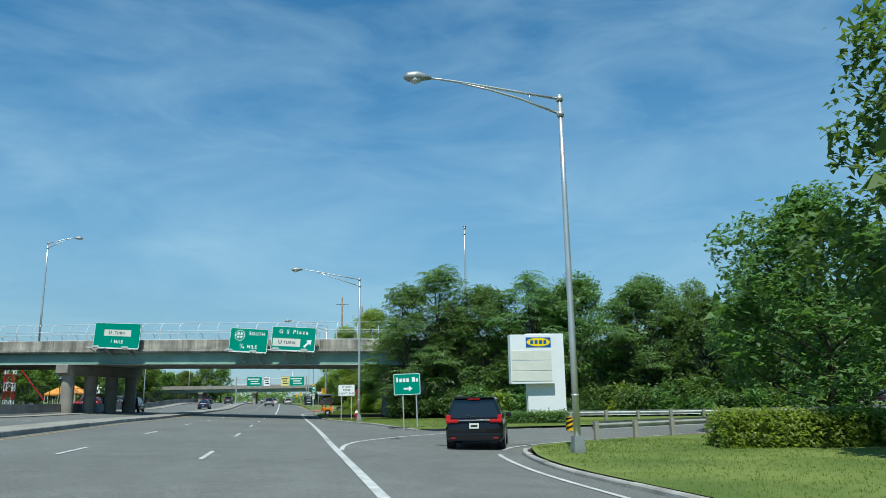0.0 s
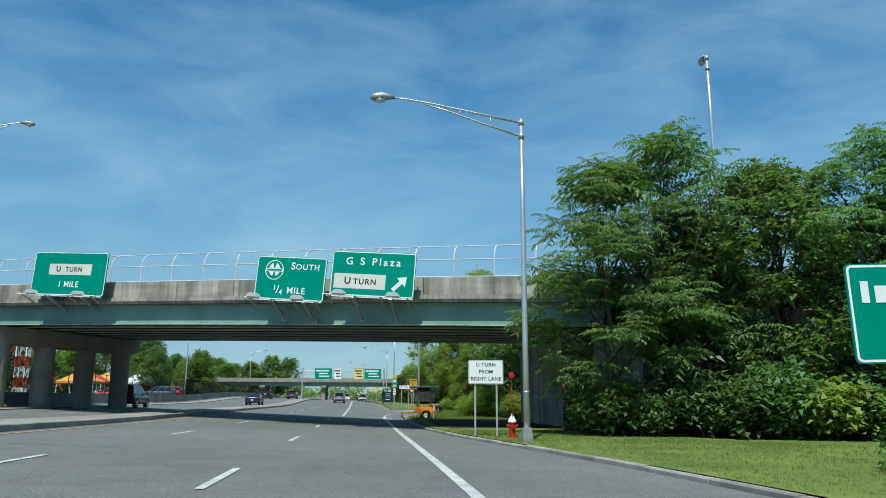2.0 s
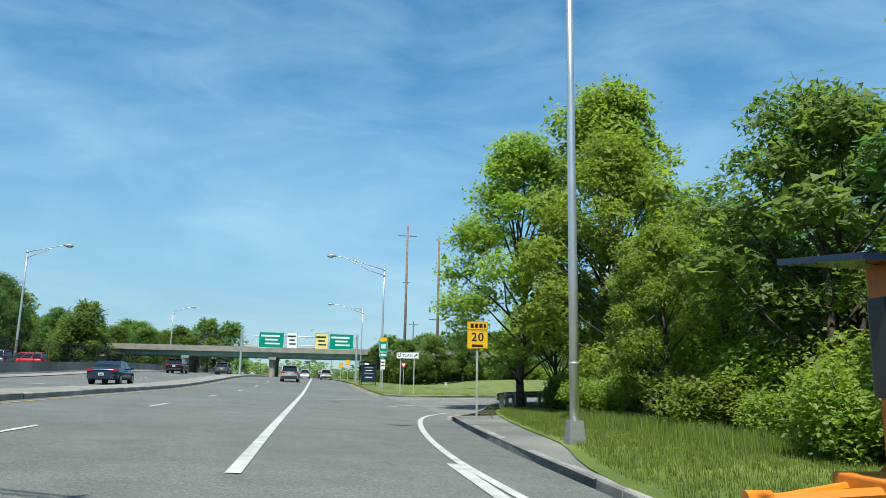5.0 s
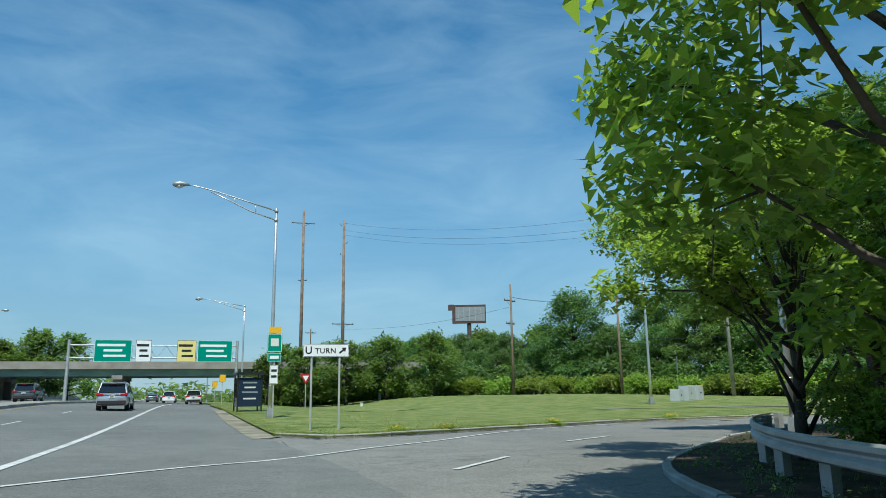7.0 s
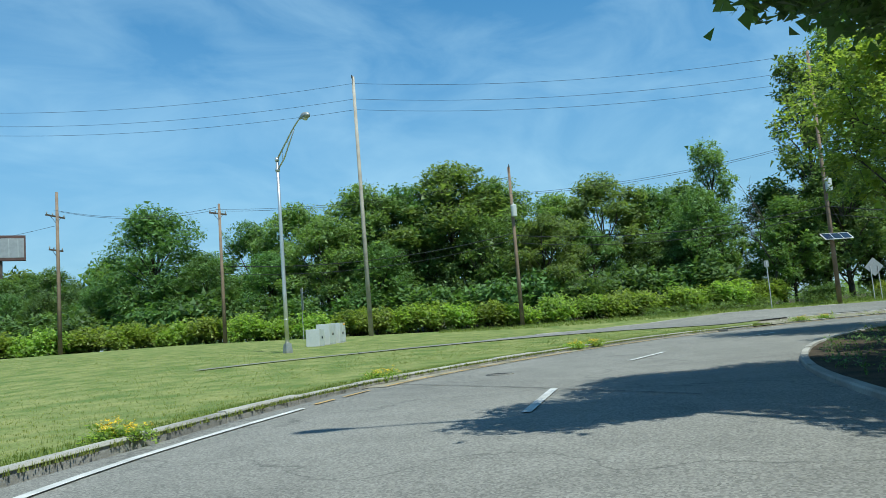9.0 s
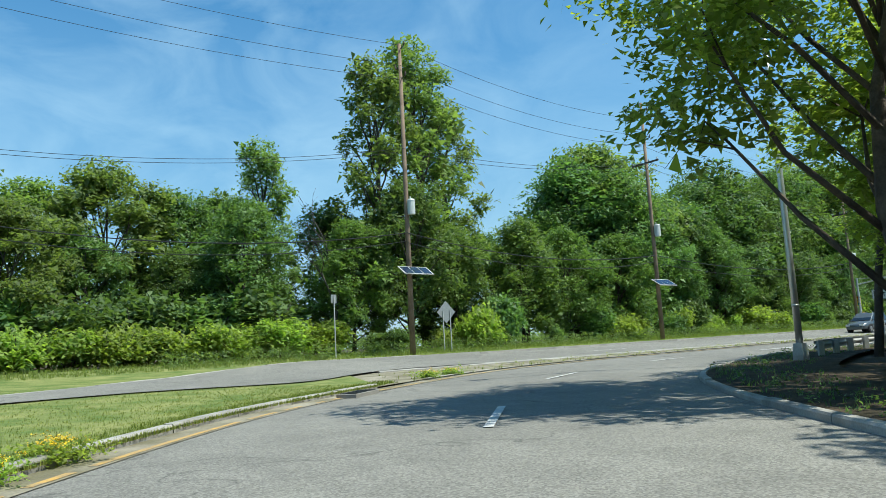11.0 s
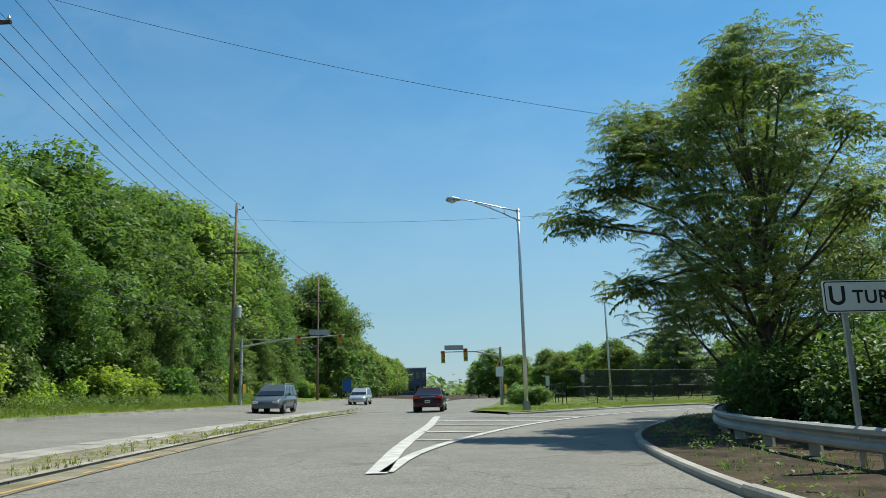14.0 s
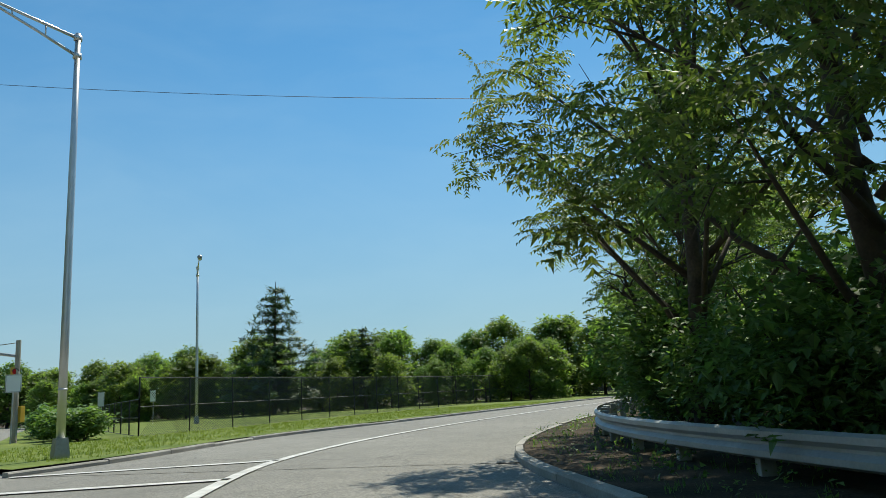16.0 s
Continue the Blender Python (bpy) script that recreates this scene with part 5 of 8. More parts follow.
def sweep(bm, section, u0, u1, step=2.0):
    """A section of (v, drop from the parapet's top) drawn along the bridge."""
    n = max(1, int(abs(u1 - u0) / step))
    rings = []
    for k in range(n + 1):
        u = u0 + (u1 - u0) * k / n
        rings.append([bm.verts.new(bridge_point(u, v, parapet_z(u) - d)) for v, d in section])
    for a, b in zip(rings, rings[1:]):
        for k in range(len(section)):
            j = (k + 1) % len(section)
            bm.faces.new((a[k], a[j], b[j], b[k]))
    bm.faces.new(rings[0])
    bm.faces.new(rings[-1][::-1])
    bmesh.ops.recalc_face_normals(bm, faces=bm.faces[:])
    return bm


bridge = thing("bridge", "skewed road bridge with green steel girders and a concrete parapet", "bridge", kind="structure")
part("deck", sweep(bmesh.new(), [(0.05, 0.95), (BW - 0.05, 0.95), (BW - 0.05, 1.2), (0.05, 1.2)], -80, 46), CONCRETE_DARK, bridge)
part("edge_beam", sweep(bmesh.new(), [(-0.16, 0.86), (0.35, 0.86), (0.35, 1.2), (-0.08, 1.2), (-0.16, 1.06)], -80, 46), PARAPET, bridge, "pale weathered concrete edge beam")
part("edge_beam", sweep(bmesh.new(), [(BW + 0.12, 0.86), (BW - 0.35, 0.86), (BW - 0.35, 1.22), (BW + 0.12, 1.08)], -80, 46), CONCRETE, bridge)
for v0, v1 in ((-0.03, 0.3), (BW - 0.3, BW + 0.03)):
    for k in range(36):
        u = -80 + 3.5 * k
        part("parapet_panel", sweep(bmesh.new(), [(v0, 0.0), (v1, 0.0), (v1, 0.855), (v0, 0.855)], u + 0.012, u + 3.488, 1.75), PARAPET, bridge)
GIRDERS = (0.43, 1.95, 3.7, 5.5, 7.3, 9.1, 10.6, BW - 0.28)
# inner webs and braces carry shade in their colour, inner flanges the bounce light
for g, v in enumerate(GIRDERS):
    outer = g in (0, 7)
    part("girder", sweep(bmesh.new(), [(v + 0.012, 2.25), (v + 0.012, 1.26), (v + 0.16, 1.26), (v + 0.16, 1.21), (v - 0.16, 1.21), (v - 0.16, 1.26), (v - 0.012, 1.26), (v - 0.012, 2.25)], -80, 9), STEEL_GREEN if outer else STEEL_SHADED, bridge)
    part("lower_flange", sweep(bmesh.new(), [(v - 0.2, 2.3), (v + 0.2, 2.3), (v + 0.2, 2.252), (v - 0.2, 2.252)], -80, 9), STEEL_GREEN if outer else STEEL_BOUNCE_LIT, bridge)
# thin strip whose pale colour adds to the sunlit look of the flange edge
part("flange_edge", sweep(bmesh.new(), [(0.22, 2.254), (0.227, 2.254), (0.227, 2.296), (0.22, 2.296)], -80, 9), STEEL_SUNLIT, bridge, "pale lower edge of the girder, coloured as catching the sun")
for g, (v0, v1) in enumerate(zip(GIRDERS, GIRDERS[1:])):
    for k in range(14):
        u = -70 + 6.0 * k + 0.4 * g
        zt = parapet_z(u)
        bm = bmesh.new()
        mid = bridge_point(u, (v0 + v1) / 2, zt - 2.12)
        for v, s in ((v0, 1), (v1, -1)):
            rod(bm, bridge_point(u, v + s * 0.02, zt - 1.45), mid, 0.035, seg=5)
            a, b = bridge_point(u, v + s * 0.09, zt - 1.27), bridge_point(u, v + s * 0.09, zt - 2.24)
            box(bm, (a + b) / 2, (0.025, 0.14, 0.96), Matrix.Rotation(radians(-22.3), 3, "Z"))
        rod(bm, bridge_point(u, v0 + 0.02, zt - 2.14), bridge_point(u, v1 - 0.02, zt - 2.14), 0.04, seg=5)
        part("cross_brace", bm, STEEL_SHADED, bridge)
bm = bmesh.new()
for k in range(2):
    u0 = 2.5 + 3.2 * k
    rod(bm, bridge_point(u0, 0.9, parapet_z(u0) - 1.75), bridge_point(u0 + 3.2, 0.9, parapet_z(u0 + 3.2) - 1.75), 0.09)
rod(bm, bridge_point(2.5, 0.9, parapet_z(2.5) - 1.75), bridge_point(2.5, 0.9, parapet_z(2.5) - 1.3), 0.09)
part("drain_pipe", bm, SIGN_BACK, bridge, "grey drain pipe under the deck")
# fence with inward-curving top
for v, sgn in ((0.14, 1), (BW - 0.14, -1)):
    fence_posts = [-80 + 2.0 * k for k in range(63)]
    for u in fence_posts:
        z = parapet_z(u)
        bm = bmesh.new()
        tube(bm, [bridge_point(u, v, z - 0.02), bridge_point(u, v, z + 0.95), bridge_point(u, v + sgn * 0.06, z + 1.25), bridge_point(u, v + sgn * 0.26, z + 1.5), bridge_point(u, v + sgn * 0.6, z + 1.68)], 0.034, 6)
        part("fence_post", bm, FENCE_STEEL, bridge)
    for dv, dz in ((0, 0.06), (0, 0.9), (0.6, 1.68)):
        bm = bmesh.new()
        tube(bm, [bridge_point(u, v + sgn * dv, parapet_z(u) + dz) for u in fence_posts], 0.027, 6)
        part("fence_rail", bm, FENCE_STEEL, bridge)
    bm = bmesh.new()
    for k in range(420):
        for d in (-1, 1):
            u = -80 + 0.3 * k
            prof = [(0, 0.02), (d * 0.475, 0.95), (d * 0.64, 1.26), (d * 0.8, 1.52), (d * 0.98, 1.68)]
            shift_v = (0, 0, 0.06, 0.26, 0.6)
            pts = [bridge_point(u + du, v + sgn * sv, parapet_z(u) + dz) for (du, dz), sv in zip(prof, shift_v)]
            prev = None
            for p in pts:
                pair = (bm.verts.new(p + BE * 0.002), bm.verts.new(p - BE * 0.002))
                if prev:
                    bm.faces.new((prev[0], prev[1], pair[1], pair[0]))
                prev = pair
    mesh_part = part("chain_link", bm, CHAINLINK, bridge, "fine galvanised chain-link mesh")
    mesh_part["kind"] = "stuff"


def abutment():
    root = thing("wall_abutment", "tall stained concrete abutment wall under the bridge", "wall", kind="structure")
    pts = [(10.15, 78.4), (10.25, 75.2), (10.35, 72), (10.45, 68.8), (10.6, 65.6), (10.8, 62.4)]
    for a, b in zip(pts, pts[1:]):
        a, b = Vector((*a, 0)), Vector((*b, 0))
        d = (b - a).normalized()
        nrm = Vector((-d.y, d.x, 0))
        if nrm.x < 0:
            nrm = -nrm
        bm = bmesh.new()
        for z0, z1, out in ((-0.5, 4.1, 0.0), (4.1, 4.45, -0.12)):
            vs = []
            for z in (z0, z1):
                for p in (a + d * 0.006, b - d * 0.006):
                    vs.append(bm.verts.new((p + nrm * out).to_tuple()[:2] + (z,)))
                    vs.append(bm.verts.new((p + nrm * 1.2).to_tuple()[:2] + (z,)))
            bmesh.ops.convex_hull(bm, input=vs)
        part("wall_panel", bm, ABUTMENT, root)
    bm = bmesh.new()
    box(bm, (16.5, 70.5, 2.2), (9.5, 15, 5.4), Matrix.Rotation(radians(-22.3), 3, "Z"))
    part("fill", bm, SOIL, root, "earth fill behind the wall")
    # retaining walls of the approach
    for v in (0.0, BW - 0.4):
        for k in range(6):
            u0 = 10 + 6.0 * k
            bm = bmesh.new()
            vs = [bm.verts.new(bridge_point(u, vv, z)) for u in (u0 + 0.01, u0 + 5.99) for vv in (v, v + 0.4) for z in (-0.3, parapet_z(u0 + 3) - 1.35)]
            bmesh.ops.convex_hull(bm, input=vs)
            part("wall_panel", bm, ABUTMENT, root)


abutment()


def pier(u, columns):
    root = thing("bridge_pier", "concrete pier with round columns under the bridge", "pier", kind="structure")
    for k in range(columns):
        v = 0.9 + (BW - 1.8) * k / (columns - 1)
        p = bridge_point(u, v, 0)
        z0 = level(p.x, p.y) - 0.3
        bm = bmesh.new()
        rod(bm, (p.x, p.y, z0), (p.x, p.y, parapet_z(u) - 3.3), 0.62, seg=20)
        part("column", bm, CONCRETE, root, smooth=False)
    bm = bmesh.new()
    vs = [bm.verts.new(bridge_point(u + du, v, parapet_z(u) - d)) for du in (-0.65, 0.65) for v, d in ((-0.2, 2.34), (BW + 0.2, 2.34), (-0.2, 3.1), (BW + 0.2, 3.1), (0.5, 3.35), (BW - 0.5, 3.35))]
    bmesh.ops.convex_hull(bm, input=vs)
    part("cap_beam", bm, CONCRETE, root)


pier(-26.2, 4)
pier(-58, 4)


def fill_gs(p, w, h):
    words_on(p, "G S Plaza", 0.5, -0.02, 0.6, SIGN_WHITE, 0.066, spacing=1.42)
    bm = bmesh.new()
    box(bm, (-0.62, -0.066, -0.36), (2.56, 0.006, 0.72))
    part("white_panel", bm, SIGN_CREAM, p)
    words_on(p, "U", 0.48, -1.22, -0.35, SIGN_BLACK, 0.073)
    words_on(p, "TURN", 0.38, -0.36, -0.38, SIGN_BLACK, 0.073, spacing=1.2)
    arrow_on(p, 1.36, -0.38, 0.95, 45, SIGN_WHITE, 0.067)


def fill_so(p, w, h):
    words_on(p, "S", 0.5, 0.1, 0.62, SIGN_WHITE, 0.066)
    words_on(p, "OUTH", 0.4, 0.88, 0.59, SIGN_WHITE, 0.066, spacing=1.22)
    words_on(p, "1", 0.36, -0.78, -0.5, SIGN_WHITE, 0.066)
    words_on(p, "/", 0.56, -0.62, -0.6, SIGN_WHITE, 0.066)
    words_on(p, "4", 0.36, -0.44, -0.72, SIGN_WHITE, 0.066)
    words_on(p, "MILE", 0.44, 0.38, -0.62, SIGN_WHITE, 0.066, spacing=1.15)
    bm = bmesh.new()
    bmesh.ops.create_circle(bm, cap_ends=True, segments=32, radius=0.5, matrix=pose(-0.9, -0.066, 0.4, 90))
    part("emblem", bm, SIGN_WHITE, p, "round white emblem")
    bm = bmesh.new()
    bmesh.ops.create_circle(bm, cap_ends=True, segments=32, radius=0.455, matrix=pose(-0.9, -0.069, 0.4, 90))
    part("emblem_field", bm, SIGN_GREEN, p)
    for up, wide in ((0.17, 0.3), (-0.15, 0.3)):
        for side in (-1, 1):
            bm = bmesh.new()
            pts = [(0.02 * side, 0.0), (wide * side, 0.0), (wide * 0.7 * side, up), (0.1 * side, up * 1.5)]
            bm.faces.new([bm.verts.new((-0.9 + a, -0.071, 0.4 + (0.1 if up > 0 else -0.08) + c)) for a, c in pts])
            part("emblem_field", bm, SIGN_WHITE, p)
    bars_on(p, ((-0.9, 0.4, 0.94, 0.16),), SIGN_WHITE, 0.074)
    bars_on(p, ((-0.9, 0.4, 0.8, 0.085),), SIGN_GREEN, 0.078)


def fill_ut(p, w, h):
    bm = bmesh.new()
    box(bm, (0.05, -0.066, 0.25), (2.9, 0.006, 0.62))
    part("white_panel", bm, SIGN_CREAM, p)
    words_on(p, "U", 0.46, -0.75, 0.26, SIGN_BLACK, 0.073)
    words_on(p, "TURN", 0.38, 0.3, 0.24, SIGN_BLACK, 0.073, spacing=1.2)
    words_on(p, "1 MILE", 0.46, 0.05, -0.6, SIGN_WHITE, 0.066, spacing=1.1)


big_sign("green highway panel with white arrow and lettering on the bridge", -1.68, 4.15, 2.2, 7.33, fill_gs, -1.2, -15, 3.9)
big_sign("green highway panel with round emblem on the bridge", -6.17, 3.75, 2.2, 7.36, fill_so, -1.0, -19, 4.6)
big_sign("green highway panel with a white strip on the bridge", -20.0, 5.0, 2.45, 8.25, fill_ut, tilt=3.6)


# ---- street lamps ----
def lamp_post(x, y, h, turn, arm=4.6, base=True, up=0.1, z=None, label="tall grey metal street lamp with a truss arm", rise=0.75):
    """turn: the way the arm points, degrees from +x."""
    root = thing("street_lamp", label, "street lamp", pose(x, y, (level(x, y) if z is None else z) + up, 0, 0, turn), "street lamps")
    if base:
        bm = bmesh.new()
        vs = [bm.verts.new((sx * w, sy * w, zz)) for zz, w in ((-0.15, 0.17), (0.12, 0.17), (0.48, 0.135)) for sx in (-1, 1) for sy in (-1, 1)]
        bmesh.ops.convex_hull(bm, input=vs)
        part("base", bm, SIGN_BACK, root, "square grey base")
    bm = bmesh.new()
    tube(bm, [(0, 0, 0.0), (0, 0, h * 0.3), (0, 0, h * 0.7), (0, 0, h + 0.15)], [0.105, 0.098, 0.085, 0.072], 14)
    rod(bm, (0, 0, 1.6), (0, 0, 1.66), 0.112, seg=14)
    part("pole", bm, ALUMINIUM, root, smooth=True)
    bm = bmesh.new()
    top = [(0, 0, h + 0.02), (arm * 0.35, 0, h + rise * 0.4), (arm * 0.7, 0, h + rise * 0.78), (arm * 0.9, 0, h + rise * 0.95), (arm, 0, h + rise)]
    low = [(0, 0, h - 0.5), (arm * 0.3, 0, h - 0.08), (arm * 0.55, 0, h + rise * 0.4), (arm * 0.75, 0, h + rise * 0.74)]
    tube(bm, top, [0.045, 0.042, 0.038, 0.034, 0.032], 7)
    tube(bm, low, [0.042, 0.038, 0.034, 0.03], 7)
    rod(bm, (arm * 0.24, 0, h - 0.17), (arm * 0.24, 0, h + rise * 0.3), 0.02, seg=6)
    rod(bm, (arm * 0.48, 0, h + rise * 0.24), (arm * 0.48, 0, h + rise * 0.55), 0.02, seg=6)
    rod(bm, (0, 0, h - 0.05), (0, 0, h + 0.09), 0.11, seg=10)
    rod(bm, (0, 0, h - 0.57), (0, 0, h - 0.43), 0.115, seg=10)
    part("arm", bm, ALUMINIUM, root, smooth=True)
    bm = bmesh.new()
    tube(bm, [(arm - 0.05, 0, h + rise), (arm + 0.15, 0, h + rise + 0.02), (arm + 0.4, 0, h + rise + 0.02), (arm + 0.68, 0, h + rise - 0.02), (arm + 0.8, 0, h + rise - 0.05)], [0.05, 0.11, 0.17, 0.15, 0.05], 12)
    head = part("lamp_head", bm, SIGN_BACK, root, "cobra-head luminaire", True)
    bm = bmesh.new()
    tube(bm, [(arm + 0.3, 0, h + rise - 0.06), (arm + 0.48, 0, h + rise - 0.1), (arm + 0.68, 0, h + rise - 0.08)], [0.1, 0.14, 0.06], 10)
    part("lens", bm, LENS_CLEAR, head, "clear glass lens", True)
    return root


lamp_post(8.45, 19.1, 10.85, 180, 4.2, rise=0.4)
lamp_post(5.65, 56.7, 11.1, 180)
lamp_post(4.95, 95.0, 11.1, 180)
lamp_post(5.05, 148.4, 11.0, 180, rise=1.15)
lamp_post(5.4, 195, 11.0, 180)
lamp_post(1.5, 262, 11.0, 180)
lamp_post(34.0, 157.9, 9.6, 262, 2.4, rise=1.5)
lamp_post(79.7, 98.1, 10.9, 50, 3.3, rise=0.6)
lamp_post(90.6, 66.5, 10.7, 118, 1.6, rise=0.4)
lamp_post(18.6, 127.0, 11.0, 130, 3.6)
lamp_post(51.3, 128.1, 11.0, 125, 3.6)
pL, pT = bridge_point(-29.6, 0.5, 0), bridge_point(14.2, 0.3, 0)
lamp_post(pL.x, pL.y, 10.2, 10, 2.4, False, 0, parapet_z(-29.6), "slim grey street lamp on the bridge")
lamp_post(pT.x, pT.y, 10.3, 75, 0.5, False, 0, parapet_z(14.2), "slim grey street lamp on the bridge", 0.35)
for y in (150, 215, 285):
    lamp_post(-27, y, 10.5, 0, 3.0, True, 0)


# ---- utility poles and cables ----
def utility_pole(x, y, h, label, mat, r=0.17, arms=(), stubs=(), can=None, solar=None, lean=(0, 0), turn=38.3):
    """arms: (height, length); stubs: heights of short brackets; can: height of a transformer; solar: height of a panel."""
    root = thing("utility_pole", label, "utility pole", pose(x, y, level(x, y), lean[0], lean[1], turn), "utility poles")
    bm = bmesh.new()
    tube(bm, [(0, 0, -0.4), (0, 0, h * 0.5), (0, 0, h)], [r, r * 0.8, r * 0.6], 10)
    part("pole", bm, mat, root, smooth=True)
    for z, ln in arms:
        bm = bmesh.new()
        box(bm, (0, 0.16, z), (ln, 0.11, 0.13), bevel=0.01)
        rod(bm, (-ln * 0.3, 0.14, z - 0.02), (0, 0.1, z - 0.55), 0.02, seg=6)
        rod(bm, (ln * 0.3, 0.14, z - 0.02), (0, 0.1, z - 0.55), 0.02, seg=6)
        arm = part("crossarm", bm, BARK, root, "dark wooden crossarm")
        for k in range(4):
            bm = bmesh.new()
            tube(bm, [(ln * (-0.46 + 0.307 * k), 0.16, z + 0.06), (ln * (-0.46 + 0.307 * k), 0.16, z + 0.16), (ln * (-0.46 + 0.307 * k), 0.16, z + 0.26)], [0.03, 0.06, 0.03], 8)
            part("insulator", bm, SIGN_BACK, arm)
    for k, z in enumerate(stubs):
        s = 1 if k % 2 else -1
        bm = bmesh.new()
        rod(bm, (0, 0, z), (s * 0.55, 0, z + 0.12), 0.03, seg=6)
        tube(bm, [(s * 0.5, 0, z + 0.1), (s * 0.55, 0, z + 0.25), (s * 0.57, 0, z + 0.38)], [0.05, 0.06, 0.03], 8)
        part("bracket", bm, BARK, root)
    if can:
        bm = bmesh.new()
        rod(bm, (-0.38, -0.1, can), (-0.38, -0.1, can + 0.85), 0.24, seg=14)
        rod(bm, (-0.38, -0.1, can + 0.85), (-0.38, -0.1, can + 0.95), 0.26, 0.2, seg=14)
        rod(bm, (-0.3, -0.1, can + 0.95), (-0.3, -0.1, can + 1.15), 0.04, seg=6)
        box(bm, (-0.16, -0.05, can + 0.4), (0.2, 0.08, 0.5))
        part("transformer", bm, CABINET_GREY, root, "grey transformer can")
    if solar:
        bm = bmesh.new()
        rot = Matrix.Rotation(radians(-90), 3, "Z") @ Matrix.Rotation(radians(33), 3, "X")
        mid = Matrix.Rotation(radians(-90), 3, "Z") @ Vector((0.1, -0.55, solar))
        box(bm, mid, (2.1, 1.0, 0.05), rot)
        pan = part("solar_panel", bm, GALVANISED, root, "small grey solar panel")
        for k in range(3):
            bm = bmesh.new()
            box(bm, mid + rot @ Vector((-0.66 + 0.66 * k, 0, 0.03)), (0.6, 0.86, 0.012), rot)
            part("cell", bm, PANEL_PV, pan)
        bm = bmesh.new()
        rod(bm, (0, 0, solar - 0.35), mid - Vector((0, 0, 0.03)), 0.03, seg=6)
        rod(bm, (0, 0, solar + 0.1), mid.lerp(Vector((0, 0, solar + 0.12)), 0.5), 0.03, seg=6)
        part("strut", bm, GALVANISED, root)
    return root


BROWN_POLE, GREY_POLE = "brown wooden utility pole", "tall bleached wooden utility pole"
POLES = {
    "p5": (51.6, 170.3, 20.9), "p6": (60.8, 162.3, 13.2), "p7": (72.3, 141.6, 19.8), "p8": (86.2, 123.2, 19.3), "p9": (108.6, 96.6, 16.6), "p10": (130, 69, 16), "p11": (152, 41, 16),
    "p4": (36.6, 190.6, 13.4), "up1": (17, 240, 35), "up2": (22.4, 228, 30.0), "p3": (45.2, 180.5, 11.5), "p2": (20, 250, 14)}
x, y, h = POLES["p5"]
utility_pole(x, y, h, GREY_POLE, WOOD_GREY, 0.2, stubs=(h - 0.4, h - 2.2), lean=(0, -1.2))
x, y, h = POLES["p6"]
utility_pole(x, y, h, "dark wooden utility pole with transformer and vines", WOOD_POLE, 0.18, stubs=(h - 0.3, h - 0.9), can=h - 4.2)
x, y, h = POLES["p7"]
utility_pole(x, y, h, "brown wooden utility pole with a solar panel", WOOD_POLE, 0.18, stubs=(h - 0.4, h - 1.6, h - 2.4, h - 5.3), can=8.6, solar=5.1, lean=(1.0, 1.2))
x, y, h = POLES["p8"]
utility_pole(x, y, h, "brown wooden utility pole with crossarm and solar panel", WOOD_POLE, 0.18, arms=((h - 5.1, 2.6),), stubs=(h - 0.9, h - 2.2, h - 3.2), can=8.2, solar=4.5, lean=(0.6, 0.6))
x, y, h = POLES["p9"]
utility_pole(x, y, h, BROWN_POLE, WOOD_POLE, 0.17, arms=((h - 4.3, 2.4),), stubs=(h - 0.6, h - 1.3), can=7.0)
x, y, h = POLES["p10"]
utility_pole(x, y, h, BROWN_POLE, WOOD_POLE, 0.17, arms=((h - 3.5, 2.4),), stubs=(h - 0.6,))
x, y, h = POLES["p11"]
utility_pole(x, y, h, BROWN_POLE, WOOD_POLE, 0.17, arms=((h - 2.5, 2.4),))
x, y, h = POLES["p4"]
utility_pole(x, y, h, "dark wooden utility pole with two crossarms", WOOD_POLE, 0.18, arms=((h - 2.0, 2.2), (h - 4.8, 1.6)), turn=30)
x, y, h = POLES["up1"]
utility_pole(x, y, h, "very tall brown transmission pole with a crossarm", WOOD_POLE, 0.36, arms=((h - 2.4, 4.2), (h - 13, 1.6)), turn=0)
x, y, h = POLES["up2"]
utility_pole(x, y, h, "very tall brown transmission pole with short arms", WOOD_POLE, 0.34, arms=((h - 17.5, 3.6),), stubs=(h - 1, h - 4, h - 6), turn=0)
x, y, h = POLES["p3"]
utility_pole(x, y, h, BROWN_POLE, WOOD_POLE, 0.17, arms=((h - 0.8, 1.8),), turn=10)
x, y, h = POLES["p2"]
utility_pole(x, y, h, BROWN_POLE, WOOD_POLE, 0.17, arms=((h - 0.8, 2.2),), turn=0)


def cable(a, za, b, zb, sag, r=0.014, off=0.0):
    ax, ay, _ = POLES[a] if isinstance(a, str) else (*a, 0)
    bx, by, _ = POLES[b] if isinstance(b, str) else (*b, 0)
    d = Vector((bx - ax, by - ay, 0)).normalized()
    side = Vector((-d.y, d.x, 0)) * off
    pts = []
    for k in range(25):
        t = k / 24
        pts.append(Vector((ax + (bx - ax) * t, ay + (by - ay) * t, za + (zb - za) * t - sag * 4 * t * (1 - t))) + side)
    bm = bmesh.new()
    tube(bm, pts, r, 5)
    ob = link("cable", bm, CABLE)
    tagged(ob, "thin black overhead cable strung between poles", "cable", "overhead cables")


